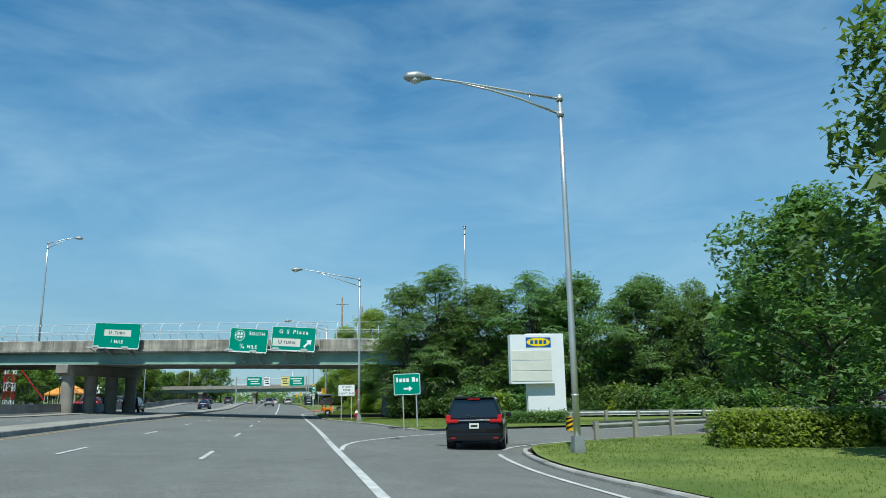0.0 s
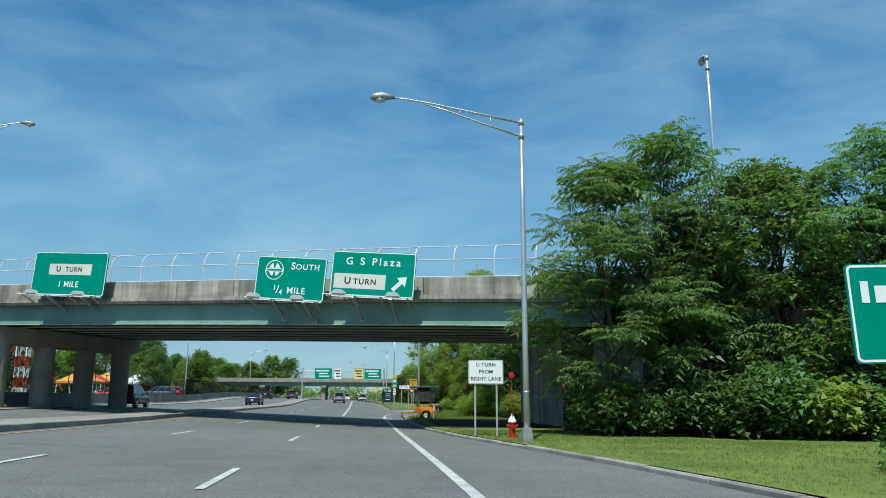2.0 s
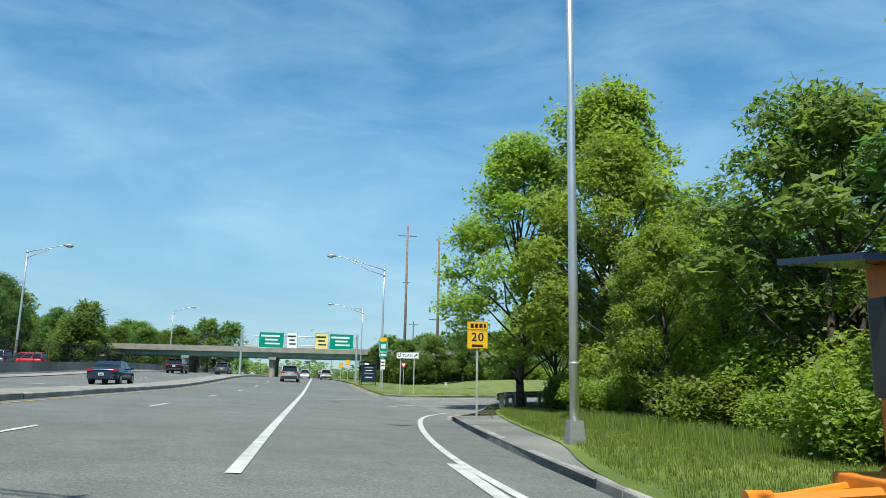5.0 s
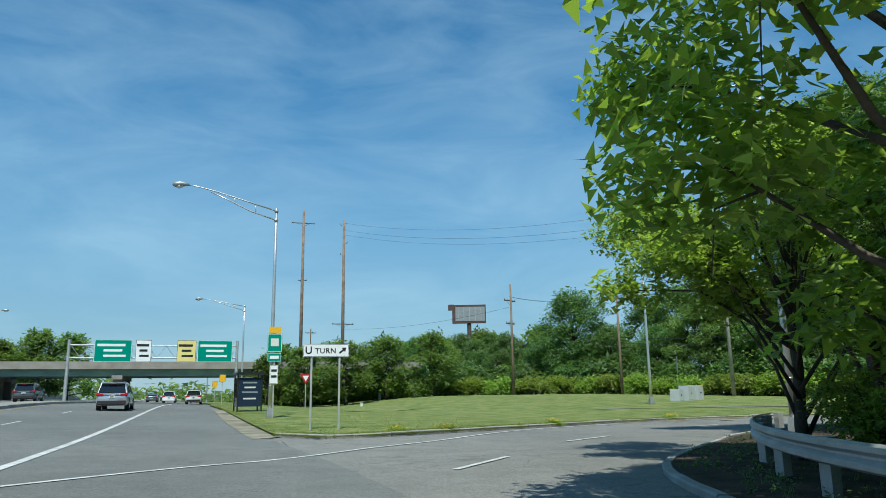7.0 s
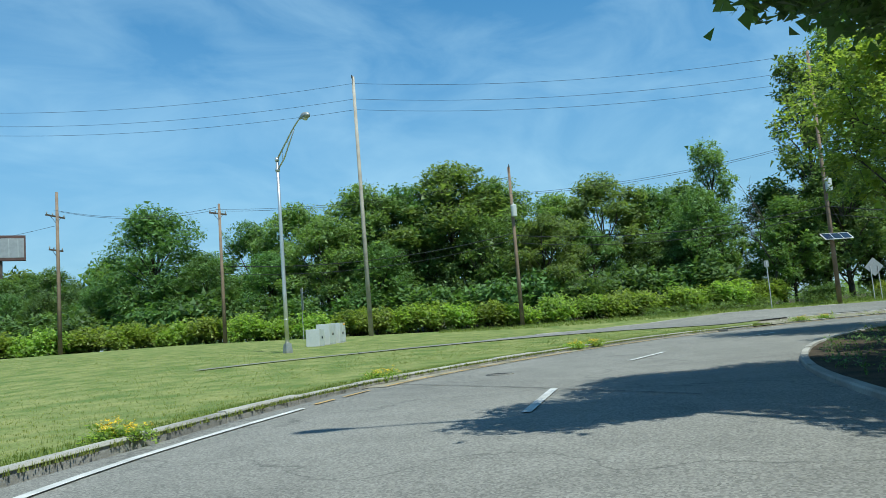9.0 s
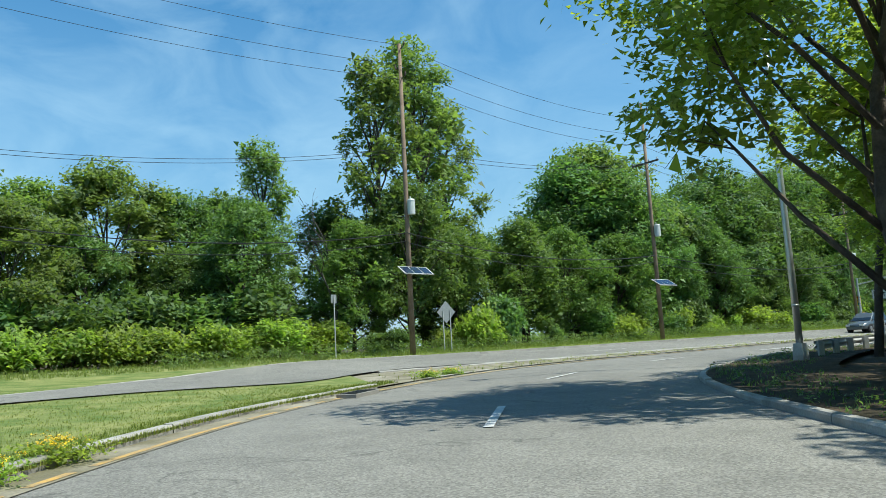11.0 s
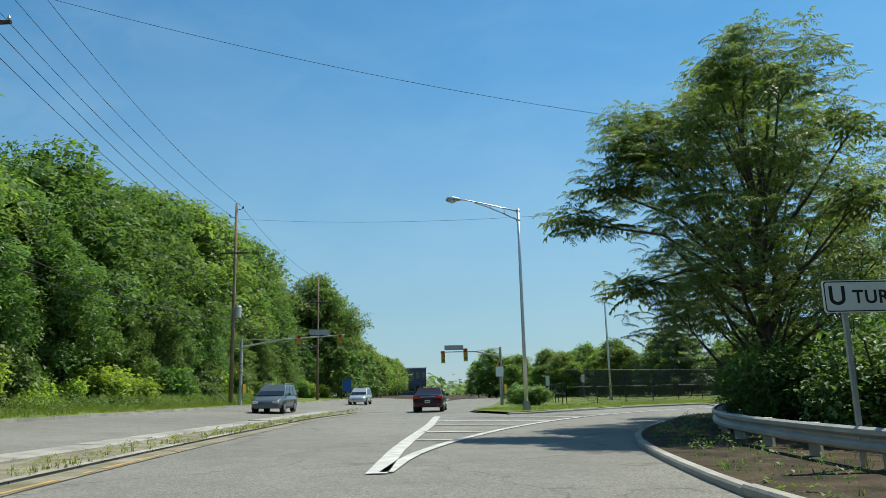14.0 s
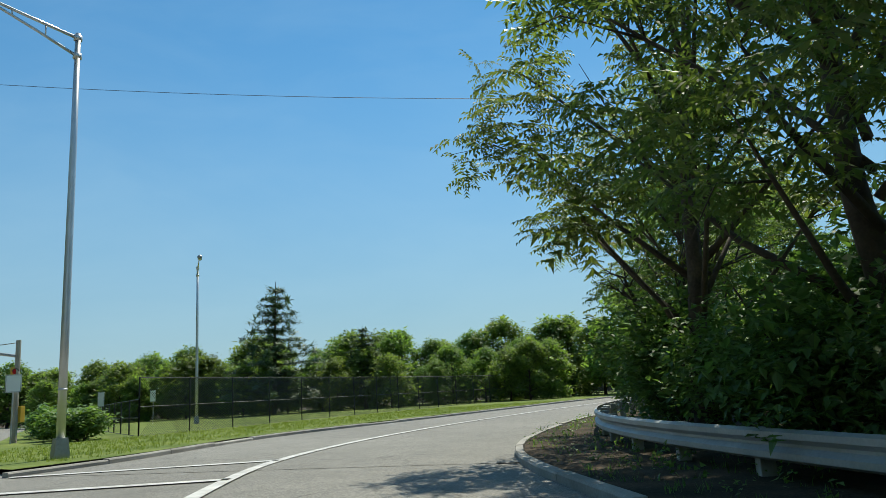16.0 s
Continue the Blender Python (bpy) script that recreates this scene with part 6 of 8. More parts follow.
for a, za, b, zb in (("p5", 21.3, "p7", 19.9), ("p7", 19.9, "p8", 18.2), ("p8", 18.2, "p9", 17.0), ("p9", 17.0, "p10", 16), ("up2", 30.4, "p5", 21.3)):
    for k, dz in enumerate((0.0, -1.2, -2.0)):
        cable(a, za + dz, b, zb + dz, 0.9 if a != "up2" else 2.2, 0.013, 0.3 * (k - 1))
for a, za, b, zb in (("p3", 12.2, "p6", 13.0), ("p4", 13.2, "p3", 12.4), ("p6", 11.6, "p7", 13.2), ("p7", 13.2, "p8", 14.6), ("p8", 14.6, "p9", 13.0), ("p9", 13, "p10", 12.5)):
    for k in range(2):
        cable(a, za, b, zb, 0.7, 0.014, 0.9 * (k - 0.5))
for a, za, b, zb in (("p3", 7.6, "p6", 8.4), ("p6", 8.2, "p7", 8.0), ("p7", 8.0, "p8", 7.2), ("p8", 7.2, "p9", 7.5), ("p9", 7.5, "p10", 7.5)):
    cable(a, za, b, zb, 0.9, 0.03)
    cable(a, za - 0.6, b, zb - 0.5, 1.0, 0.022)
cable("p8", 16.4, (63.5, 95), 12.0, 1.0, 0.009)
cable("p9", 15.8, (62.5, 90), 11.0, 1.0, 0.009)
cable("p4", 12.0, "up2", 12.5, 0.8, 0.014)


# ---- road signs on posts ----
def sign_side_street():
    root = thing("street_sign", "green street sign with white arrow on two posts", "road sign", at_ground(6.98, 40.75, -4) @ pose(0, 0, 0, 0, -1.5, 0))
    posts(root, (-0.25, 0.52), 3.0, 0.07)
    plate = board(root, "panel", 1.55, 1.22, 2.45, SIGN_GREEN, SIGN_WHITE, r=0.07, rim=0.03)
    bars_on(plate, [(-0.56 + 0.2 * k, 2.68 + (0.03 if k == 0 else 0), 0.1 if k == 0 else 0.15, 0.27 if k == 0 else 0.21) for k in range(4)] + [(0.38, 2.71, 0.19, 0.27), (0.58, 2.67, 0.11, 0.2)], SIGN_WHITE)
    arrow_on(plate, 0.06, 2.2, 0.52, 0, SIGN_WHITE)


def sign_right_lane():
    root = thing("road_sign", "white regulatory sign with black lettering on two posts", "road sign", at_ground(5.0, 60.9, -3))
    posts(root, (-0.42, 0.42), 2.85, 0.07)
    plate = board(root, "panel", 1.36, 0.92, 2.42, SIGN_WHITE, SIGN_BLACK, r=0.06, rim=0.012)
    for k, w in enumerate(("U TURN", "FROM", "RIGHT LANE")):
        words_on(plate, w, 0.2, 0, 2.7 - 0.27 * k, SIGN_BLACK, spacing=1.08)


def sign_u_turn(x, y, turn, z, group="u-turn signs", size=1.0):
    root = thing("road_sign", "white sign with black lettering and arrow on two posts", "road sign", at_ground(x, y, turn) @ Matrix.Diagonal((size, size, size, 1)), group)
    posts(root, (-0.58, 0.55), z + 0.2, 0.08)
    plate = board(root, "panel", 1.85, 0.52, z, SIGN_WHITE, SIGN_BLACK, r=0.05, rim=0.018)
    words_on(plate, "U", 0.42, -0.7, z, SIGN_BLACK)
    words_on(plate, "TURN", 0.3, -0.02, z - 0.02, SIGN_BLACK, spacing=1.1)
    arrow_on(plate, 0.68, z, 0.36, 40, SIGN_BLACK)


def sign_advisory():
    root = thing("road_sign", "yellow ramp speed sign on a steel post", "road sign", at_ground(5.25, 106.2, -4, 0.08))
    posts(root, (0,), 3.3, 0.07)
    plate = board(root, "panel", 0.74, 0.32, 3.2, SIGN_YELLOW, SIGN_BLACK, r=0.03, rim=0.012)
    bars_on(plate, ((-0.2, 3.2, 0.12, 0.15), (-0.04, 3.2, 0.12, 0.15), (0.12, 3.2, 0.12, 0.15), (0.26, 3.2, 0.08, 0.15)), SIGN_BLACK)
    plate = board(root, "panel", 0.74, 0.66, 2.7, SIGN_YELLOW, SIGN_BLACK, r=0.03, rim=0.012)
    words_on(plate, "20", 0.42, 0, 2.78, SIGN_BLACK, spacing=1.15)
    bars_on(plate, ((0, 2.48, 0.42, 0.09),), SIGN_BLACK)


def sign_diamond(x, y, turn):
    root = thing("road_sign", "diamond sign seen from its bare metal back on two posts", "road sign", at_ground(x, y, turn))
    posts(root, (-0.28, 0.28), 2.6, 0.06, y=-0.03)
    bm = bmesh.new()
    prism(bm, [(0, 0.72), (0.72, 0), (0, -0.72), (-0.72, 0)], 0.0, 0.02, "y")
    bmesh.ops.translate(bm, vec=(0, 0, 2.5), verts=bm.verts[:])
    part("panel", bm, SIGN_BACK, root)
    bm = bmesh.new()
    prism(bm, [(0, 0.7), (0.7, 0), (0, -0.7), (-0.7, 0)], 0.021, 0.024, "y")
    bmesh.ops.translate(bm, vec=(0, 0, 2.5), verts=bm.verts[:])
    part("face", bm, SIGN_YELLOW, root, "yellow front")


def sign_plain(x, y, turn, w, h, z, mat, label, back=True):
    root = thing("road_sign", label, "road sign", at_ground(x, y, turn))
    posts(root, (0,), z + h / 2 - 0.05, 0.06)
    return board(root, "panel", w, h, z, mat, SIGN_BLACK if mat is not SIGN_BACK else None, r=0.04, rim=0.015)


def sign_signal_ahead():
    root = thing("road_sign", "yellow diamond sign with a traffic signal symbol", "road sign", at_ground(29.6, 131.0, -52))
    posts(root, (0,), 2.2, 0.07)
    bm = bmesh.new()
    prism(bm, [(0, 0.52), (0.52, 0), (0, -0.52), (-0.52, 0)], -0.02, 0.0, "y")
    bmesh.ops.translate(bm, vec=(0, 0, 1.95), verts=bm.verts[:])
    plate = part("panel", bm, SIGN_YELLOW, root)
    bars_on(plate, ((0, 1.95, 0.22, 0.52),), SIGN_BLACK, 0.024)
    for k, mat in enumerate((LENS_RED, SIGN_YELLOW, SIGN_GREEN)):
        bm = bmesh.new()
        bmesh.ops.create_circle(bm, cap_ends=True, segments=16, radius=0.06, matrix=pose(0, -0.029, 2.11 - 0.16 * k, 90))
        part("lens", bm, mat, plate)


sign_side_street()
sign_right_lane()
sign_u_turn(6.2, 137.0, -10, 3.15, size=0.93)
sign_u_turn(59.6, 120.45, -138, 2.6, size=0.82)
sign_advisory()
sign_diamond(75.4, 139.6, -52)
sign_plain(47.0, 172.8, 60, 0.9, 1.7, 3.1, SIGN_BACK, "tall narrow sign seen from its grey back")
sign_plain(70.4, 145.9, 128, 0.35, 0.5, 3.4, SIGN_BACK, "small sign on a slim green post among shrubs")
sign_plain(97.8, 58.6, 150, 0.7, 0.9, 2.2, SIGN_WHITE, "small white sign on a post by the fence")
sign_plain(94.5, 71.5, 150, 0.7, 0.9, 1.9, SIGN_WHITE, "small white sign on a post in the grass")
sign_signal_ahead()


def marker_cluster():
    """Route markers on the lamp by the bus stop."""
    root = thing("route_marker", "stack of orange, green and white plates on a post", "road sign", at_ground(5.15, 147.9, -5))
    posts(root, (0,), 4.6, 0.07)
    board(root, "panel", 0.62, 0.32, 4.5, SIGN_YELLOW, None, r=0.03)
    bars_on(board(root, "panel", 0.74, 0.95, 3.82, SIGN_GREEN, SIGN_WHITE, r=0.05, rim=0.02), ((0, 3.85, 0.4, 0.4),), SIGN_CREAM)
    bars_on(board(root, "panel", 0.7, 0.45, 3.08, SIGN_GREEN, SIGN_WHITE, r=0.04, rim=0.015), ((0, 3.08, 0.45, 0.16),), SIGN_WHITE)
    bars_on(board(root, "panel", 0.42, 0.95, 2.2, SIGN_WHITE, SIGN_BLACK, r=0.04, rim=0.012), ((0, 2.4, 0.28, 0.12), (0, 2.1, 0.28, 0.12)), SIGN_BLACK)


marker_cluster()


def yield_sign(x, y):
    root = thing("road_sign", "red and white triangular yield sign on a post", "road sign", at_ground(x, y, -10))
    posts(root, (0,), 2.5, 0.06)
    bm = bmesh.new()
    prism(bm, [(-0.45, 0.35), (0.45, 0.35), (0, -0.43)], -0.02, 0, "y")
    bmesh.ops.translate(bm, vec=(0, 0, 2.3), verts=bm.verts[:])
    plate = part("panel", bm, RED_PAINT, root)
    bm = bmesh.new()
    prism(bm, [(-0.24, 0.22), (0.24, 0.22), (0, -0.2)], -0.026, -0.022, "y")
    bmesh.ops.translate(bm, vec=(0, 0, 2.3), verts=bm.verts[:])
    part("centre", bm, SIGN_WHITE, plate)


yield_sign(9.0, 166)
for x, y, z in ((2.6, 205, 2.4), (3.2, 186, 2.6), (5.6, 182, 2.2)):
    sign_plain(x, y, 0, 0.6, 0.75, z, SIGN_YELLOW if z > 2.3 else SIGN_WHITE, "small plate sign on a post by the highway")


# ---- street furniture ----
def hydrant(x, y):
    root = thing("fire_hydrant", "red fire hydrant with a white bonnet on the lawn", "hydrant", at_ground(x, y))
    bm = bmesh.new()
    tube(bm, [(0, 0, -0.1), (0, 0, 0.06), (0, 0, 0.07), (0, 0, 0.5), (0, 0, 0.56)], [0.16, 0.16, 0.115, 0.115, 0.15], 14)
    part("barrel", bm, RED_PAINT, root)
    bm = bmesh.new()
    tube(bm, [(0, 0, 0.56), (0, 0, 0.62), (0, 0, 0.72), (0, 0, 0.79), (0, 0, 0.84)], [0.16, 0.15, 0.1, 0.04, 0.035], 14)
    part("bonnet", bm, SIGN_WHITE, root, "white bonnet")
    for d in ((1, 0), (-1, 0), (0, -1)):
        bm = bmesh.new()
        rod(bm, (d[0] * 0.1, d[1] * 0.1, 0.42), (d[0] * 0.2, d[1] * 0.2, 0.42), 0.065, seg=10)
        part("nozzle", bm, RED_PAINT, root)
    root2 = thing("hydrant_marker", "thin red rod with a round red disc", "marker", at_ground(x - 0.02, y - 0.1))
    bm = bmesh.new()
    rod(bm, (0, 0, -0.2), (0, 0, 2.2), 0.013, seg=6)
    part("rod", bm, RED_PAINT, root2)
    bm = bmesh.new()
    rod(bm, (0, -0.01, 2.28), (0, 0.01, 2.28), 0.11, seg=18)
    part("disc", bm, RED_PAINT, root2)


hydrant(5.75, 59.6)


def cabinets():
    for x, y, w, h in ((39.3, 162.2, 0.9, 1.0), (41.0, 163.2, 1.3, 1.25), (42.7, 164.2, 1.3, 1.25)):
        root = thing("utility_cabinet", "pale grey metal utility cabinet on the grass", "cabinet", at_ground(x, y, 31, 0.08), "grey cabinets")
        bm = bmesh.new()
        box(bm, (0, 0, h / 2), (w, 0.8, h), bevel=0.02)
        part("body", bm, CABINET_GREY, root)
        bm = bmesh.new()
        box(bm, (0, 0, -0.05), (w + 0.12, 0.95, 0.12))
        part("plinth", bm, CONCRETE, root)
        for s in (-1, 1):
            bm = bmesh.new()
            box(bm, (s * w * 0.24, -0.405, h * 0.5), (w * 0.44, 0.02, h * 0.86), bevel=0.006)
            door = part("door", bm, CABINET_GREY, root)
            bm = bmesh.new()
            box(bm, (s * w * 0.06, -0.425, h * 0.5), (0.03, 0.03, 0.14))
            part("handle", bm, SIGN_BLACK, door)
        if x > 42:
            bm = bmesh.new()
            box(bm, (0.35, -0.425, h * 0.93), (0.4, 0.006, 0.09))
            part("label_plate", bm, SIGN_YELLOW, root, "yellow warning strip")


cabinets()


def bus_shelter(x, y):
    root = thing("bus_shelter", "small glazed bus shelter with a dark frame", "bus shelter", at_ground(x, y, 8))
    for sx in (-0.75, 0.75):
        for sy in (-0.6, 0.6):
            bm = bmesh.new()
            box(bm, (sx, sy, 1.15), (0.08, 0.08, 2.3))
            part("post", bm, SIGN_BLACK, root)
    bm = bmesh.new()
    prism(bm, [(-0.95, 2.3), (0.95, 2.3), (0.8, 2.45), (-0.8, 2.45)], -0.8, 0.8, "y")
    part("roof", bm, SIGN_BLACK, root)
    for sx, w, dx in ((-0.75, 1.1, 0), (0.75, 1.1, 0)):
        bm = bmesh.new()
        box(bm, (sx, 0, 1.2), (0.02, w, 1.8))
        part("pane", bm, TINTED, root)
    bm = bmesh.new()
    box(bm, (0, -0.6, 1.2), (1.4, 0.03, 1.8))
    pane = part("poster_case", bm, CAR_BLUE, root, "dark blue poster behind glass")
    for k, (z, w) in enumerate(((1.8, 0.9), (1.5, 0.7), (1.2, 1.0), (0.8, 0.8))):
        bm = bmesh.new()
        box(bm, (0, -0.622, z), (w, 0.006, 0.1))
        part("bar", bm, SIGN_CREAM if k % 2 else CAR_SILVER, pane)


bus_shelter(4.4, 158.5)


def marker_post(x, y, h=0.7):
    root = thing("marker_post", "short pale utility marker post in the grass", "post", at_ground(x, y), "marker posts")
    bm = bmesh.new()
    box(bm, (0, 0, h / 2 - 0.1), (0.28, 0.28, h + 0.2), bevel=0.03)
    part("post", bm, SIGN_CREAM, root)
    bm = bmesh.new()
    box(bm, (0, 0, h + 0.03), (0.32, 0.32, 0.06), bevel=0.02)
    part("cap", bm, CABINET_GREY, root)


marker_post(23.5, 205, 0.9)
marker_post(17.5, 187, 0.4)
marker_post(27, 200, 0.9)


def pylon():
    root = thing("pylon_sign", "tall white stepped pylon sign with a blue and yellow logo", "sign", pose(16.3, 45.0, level(16.3, 45) + 0.05, 0, 0, -2))
    bm = bmesh.new()
    box(bm, (0.62, 0.28, 2.85), (2.6, 0.5, 5.9), bevel=0.03)
    part("slab", bm, PYLON_WHITE, root)
    bm = bmesh.new()
    box(bm, (-0.42, -0.1, 4.1), (2.95, 0.62, 3.2), bevel=0.03)
    panel = part("cabinet", bm, PYLON_WHITE, root)
    for k in range(3):
        bm = bmesh.new()
        box(bm, (-0.48, -0.42, 4.35 - 0.68 * k), (2.72, 0.03, 0.63), bevel=0.008)
        part("tenant_panel", bm, SIGN_CREAM, panel, "blank cream panel")
    bm = bmesh.new()
    box(bm, (0.02, -0.425, 5.2), (1.7, 0.04, 0.62), bevel=0.01)
    logo = part("logo", bm, SIGN_BLUE, panel, "blue field with a yellow ellipse")
    bm = bmesh.new()
    bm.faces.new([bm.verts.new((0.02 + 0.8 * math.cos(2 * math.pi * k / 40), -0.448, 5.2 + 0.28 * math.sin(2 * math.pi * k / 40))) for k in range(40)])
    part("ellipse", bm, LOGO_YELLOW, logo)
    bars_on(logo, [(-0.43 + 0.3 * k, 5.2, 0.2, 0.24) for k in range(4)], SIGN_BLUE, 0.45)
    bm = bmesh.new()
    box(bm, (0.2, 0.2, 0.1), (4.2, 1.3, 0.35), bevel=0.03)
    part("plinth", bm, CONCRETE, root)


pylon()


def guard_rail(name_label, line, post_mat=None, step=1.9, drop=0.0):
    """A W-shaped steel beam on posts; the beam faces the line's left side."""
    root = thing("guard_rail", name_label, "guard rail")
    prof = [(0.0, 0.0), (-0.05, 0.03), (-0.05, 0.09), (0.02, 0.14), (0.02, 0.17), (-0.05, 0.22), (-0.05, 0.28), (0.0, 0.31), (0.012, 0.31), (-0.035, 0.275), (-0.035, 0.225), (0.032, 0.17), (0.032, 0.14), (-0.035, 0.085), (-0.035, 0.035), (0.012, 0.0)]
    total = sum((b - a).length for a, b in zip(line, line[1:]))
    n = max(4, int(total / 1.0))
    pts = resample(line, n)
    per = 4
    for i in range(0, n - 1, per):
        seg = pts[i:min(n, i + per + 1)]
        if len(seg) < 2:
            continue
        bm = bmesh.new()
        rings = []
        for k, p in enumerate(seg):
            j = i + k
            d = (pts[min(j + 1, n - 1)] - pts[max(j - 1, 0)]).normalized()
            side = Vector((d.y, -d.x, 0))
            z = level(p.x, p.y) + 0.48 - drop
            rings.append([bm.verts.new((p.x + side.x * a, p.y + side.y * a, z + b)) for a, b in prof])
        for a, b in zip(rings, rings[1:]):
            for k in range(len(prof)):
                q = (k + 1) % len(prof)
                bm.faces.new((a[k], a[q], b[q], b[k]))
        bmesh.ops.recalc_face_normals(bm, faces=bm.faces[:])
        part("beam", bm, GALVANISED, root)
    for p, d in zip(resample(line, max(2, int(total / step))), shift(resample(line, max(2, int(total / step))), 0.16)):
        bm = bmesh.new()
        box(bm, (d.x, d.y, level(d.x, d.y) + 0.2 - drop), (0.16, 0.18, 1.15), bevel=0.01)
        part("post", bm, post_mat or GALVANISED, root)


guard_rail("galvanised guard rail on pale posts along the side street", curve_through([(11.3, 24.6), (12.8, 25.2), (18, 26.9), (28, 28.3), (40, 28.4)], 1), CONCRETE)
guard_rail("galvanised guard rail on the far side of the side street", curve_through([(15.5, 47.2), (19, 44.6), (26, 41.6), (36, 40.2), (50, 39)], 1), CONCRETE)
guard_rail("galvanised guard rail inside the slip road's bend", curve_through([(7.4, 112), (8.9, 116), (11, 119.6), (14, 123.2), (16.6, 125.6)], 1))
guard_rail("dull galvanised guard rail curving along the trees", curve_through([(54, 126.4), (58.4, 122.6), (61.6, 118.6), (63.9, 114.6), (65.8, 109), (67.0, 103.5), (67.0, 98.5), (65.8, 92), (62, 81), (56, 68)], 1), None, 1.9, 0.22)


def hazard_marker(x, y):
    root = thing("hazard_marker", "yellow and black striped hazard plate on a post", "marker", at_ground(x, y, -8))
    posts(root, (0,), 1.0, 0.06)
    bm = bmesh.new()
    box(bm, (0, -0.02, 0.62), (0.42, 0.02, 0.5))
    plate = part("plate", bm, SIGN_YELLOW, root)
    for k in range(3):
        bm = bmesh.new()
        x0, x1 = -0.2, 0.2
        z0 = 0.4 + 0.17 * k
        bm.faces.new([bm.verts.new(p) for p in ((x0, -0.034, z0), (x1, -0.034, min(0.86, z0 + 0.16)), (x1, -0.034, min(0.865, z0 + 0.25)), (x0, -0.034, z0 + 0.085))])
        part("stripe", bm, SIGN_BLACK, plate)


hazard_marker(10.45, 24.6)


def message_trailer(x, y):
    root = thing("message_trailer", "orange trailer carrying a dark electronic message board", "trailer", at_ground(x, y, 0, 0.1))
    bm = bmesh.new()
    box(bm, (0, 0, 0.52), (1.35, 1.1, 0.14), bevel=0.02)
    box(bm, (0.0, -0.5, 0.68), (1.3, 0.08, 0.2), bevel=0.02)
    part("chassis", bm, ORANGE, root)
    bm = bmesh.new()
    rod(bm, (-0.6, 0.0, 0.5), (-1.4, 0.25, 0.42), 0.05)
    rod(bm, (-0.6, 0.4, 0.5), (-1.4, 0.25, 0.42), 0.04)
    rod(bm, (-1.4, 0.25, 0.42), (-1.6, 0.27, 0.42), 0.07)
    part("drawbar", bm, ORANGE, root)
    for s in (-0.62, 0.62):
        bm = bmesh.new()
        rod(bm, (0.12, s - 0.1, 0.27), (0.12, s + 0.1, 0.27), 0.31, seg=22)
        wheel = part("wheel", bm, RUBBER, root, "black tyre")
        for e in (-0.105, 0.105):
            bm = bmesh.new()
            rod(bm, (0.12, s + e * 0.9, 0.27), (0.12, s + e * 1.06, 0.27), 0.17, seg=16)
            part("rim", bm, SIGN_WHITE, wheel, "white rim")
            # black discs on the uncut rim stand in for the dark of its holes
            for k in range(8):
                a = math.pi * k / 4
                bm = bmesh.new()
                c = Vector((0.12 + 0.115 * math.cos(a), s + e * 1.06, 0.27 + 0.115 * math.sin(a)))
                rod(bm, c, c + Vector((0, e * 0.04, 0)), 0.026, seg=8)
                part("rim_hole_disc", bm, SIGN_BLACK, wheel)
            bm = bmesh.new()
            rod(bm, (0.12, s + e * 1.0, 0.27), (0.12, s + e * 1.25, 0.27), 0.05, 0.035, seg=10)
            part("hub_cap", bm, CABINET_GREY, wheel)
        bm = bmesh.new()
        tube(bm, [(0.12 + 0.4 * math.cos(a), s, 0.27 + 0.38 * math.sin(a)) for a in (0.1, 0.6, 1.2, 1.9, 2.5, 3.04)], 0.06, 6)
        part("mudguard", bm, ORANGE, root)
    for sx in (-0.45, 0.5):
        bm = bmesh.new()
        box(bm, (sx, 0.1, 1.25), (0.1, 0.1, 1.4))
        part("mast", bm, ORANGE, root)
    bm = bmesh.new()
    box(bm, (0.05, -0.12, 1.55), (1.5, 0.2, 0.74), bevel=0.02)
    brd = part("message_board", bm, LED_DARK, root, "dark unlit message board")
    # slats whose patchy grey imitates reflections on the dark board
    for k in range(15):
        bm = bmesh.new()
        box(bm, (0.05, -0.228, 1.225 + 0.0465 * k), (1.42, 0.02, 0.017))
        part("louvre", bm, LOUVRE, brd)
    bm = bmesh.new()
    box(bm, (0.05, -0.232, 1.55), (0.035, 0.02, 0.72))
    part("divider", bm, SIGN_BLACK, brd)
    bm = bmesh.new()
    box(bm, (0.02, 0.05, 2.07), (1.05, 0.3, 0.26), bevel=0.02)
    hood = part("battery_box", bm, ORANGE, root)
    # the hood is a closed box; a black panel paints its opening's shade
    bm = bmesh.new()
    box(bm, (0.02, -0.1, 2.05), (0.86, 0.02, 0.13), bevel=0.005)
    part("opening_panel", bm, SIGN_BLACK, hood, "black panel standing in for the hood's shaded opening")
    for z in (0.72, 0.8):
        bm = bmesh.new()
        rod(bm, (-0.62, -0.42, z), (0.66, -0.42, z), 0.025, seg=6)
        part("frame_rail", bm, ORANGE, root)
    bm = bmesh.new()
    box(bm, (0.05, 0.1, 2.23), (2.1, 1.0, 0.05), Matrix.Rotation(radians(6), 3, "X"))
    part("solar_panel", bm, PANEL_PV, root, "dark solar panel")
    bm = bmesh.new()
    prism(bm, [(-0.1, 0.5), (0.1, 0.5), (0.03, 1.0), (-0.03, 1.0)], -0.45, -0.4, "y")
    bmesh.ops.translate(bm, vec=(0.72, 0, 0.05), verts=bm.verts[:])
    part("jack", bm, CABINET_GREY, root)
    for sx in (-0.6, 0.66):
        bm = bmesh.new()
        rod(bm, (sx, -0.5, -0.1), (sx, -0.5, 0.55), 0.03, seg=6)
        part("leg", bm, CABINET_GREY, root)


message_trailer(4.58, 85.35)


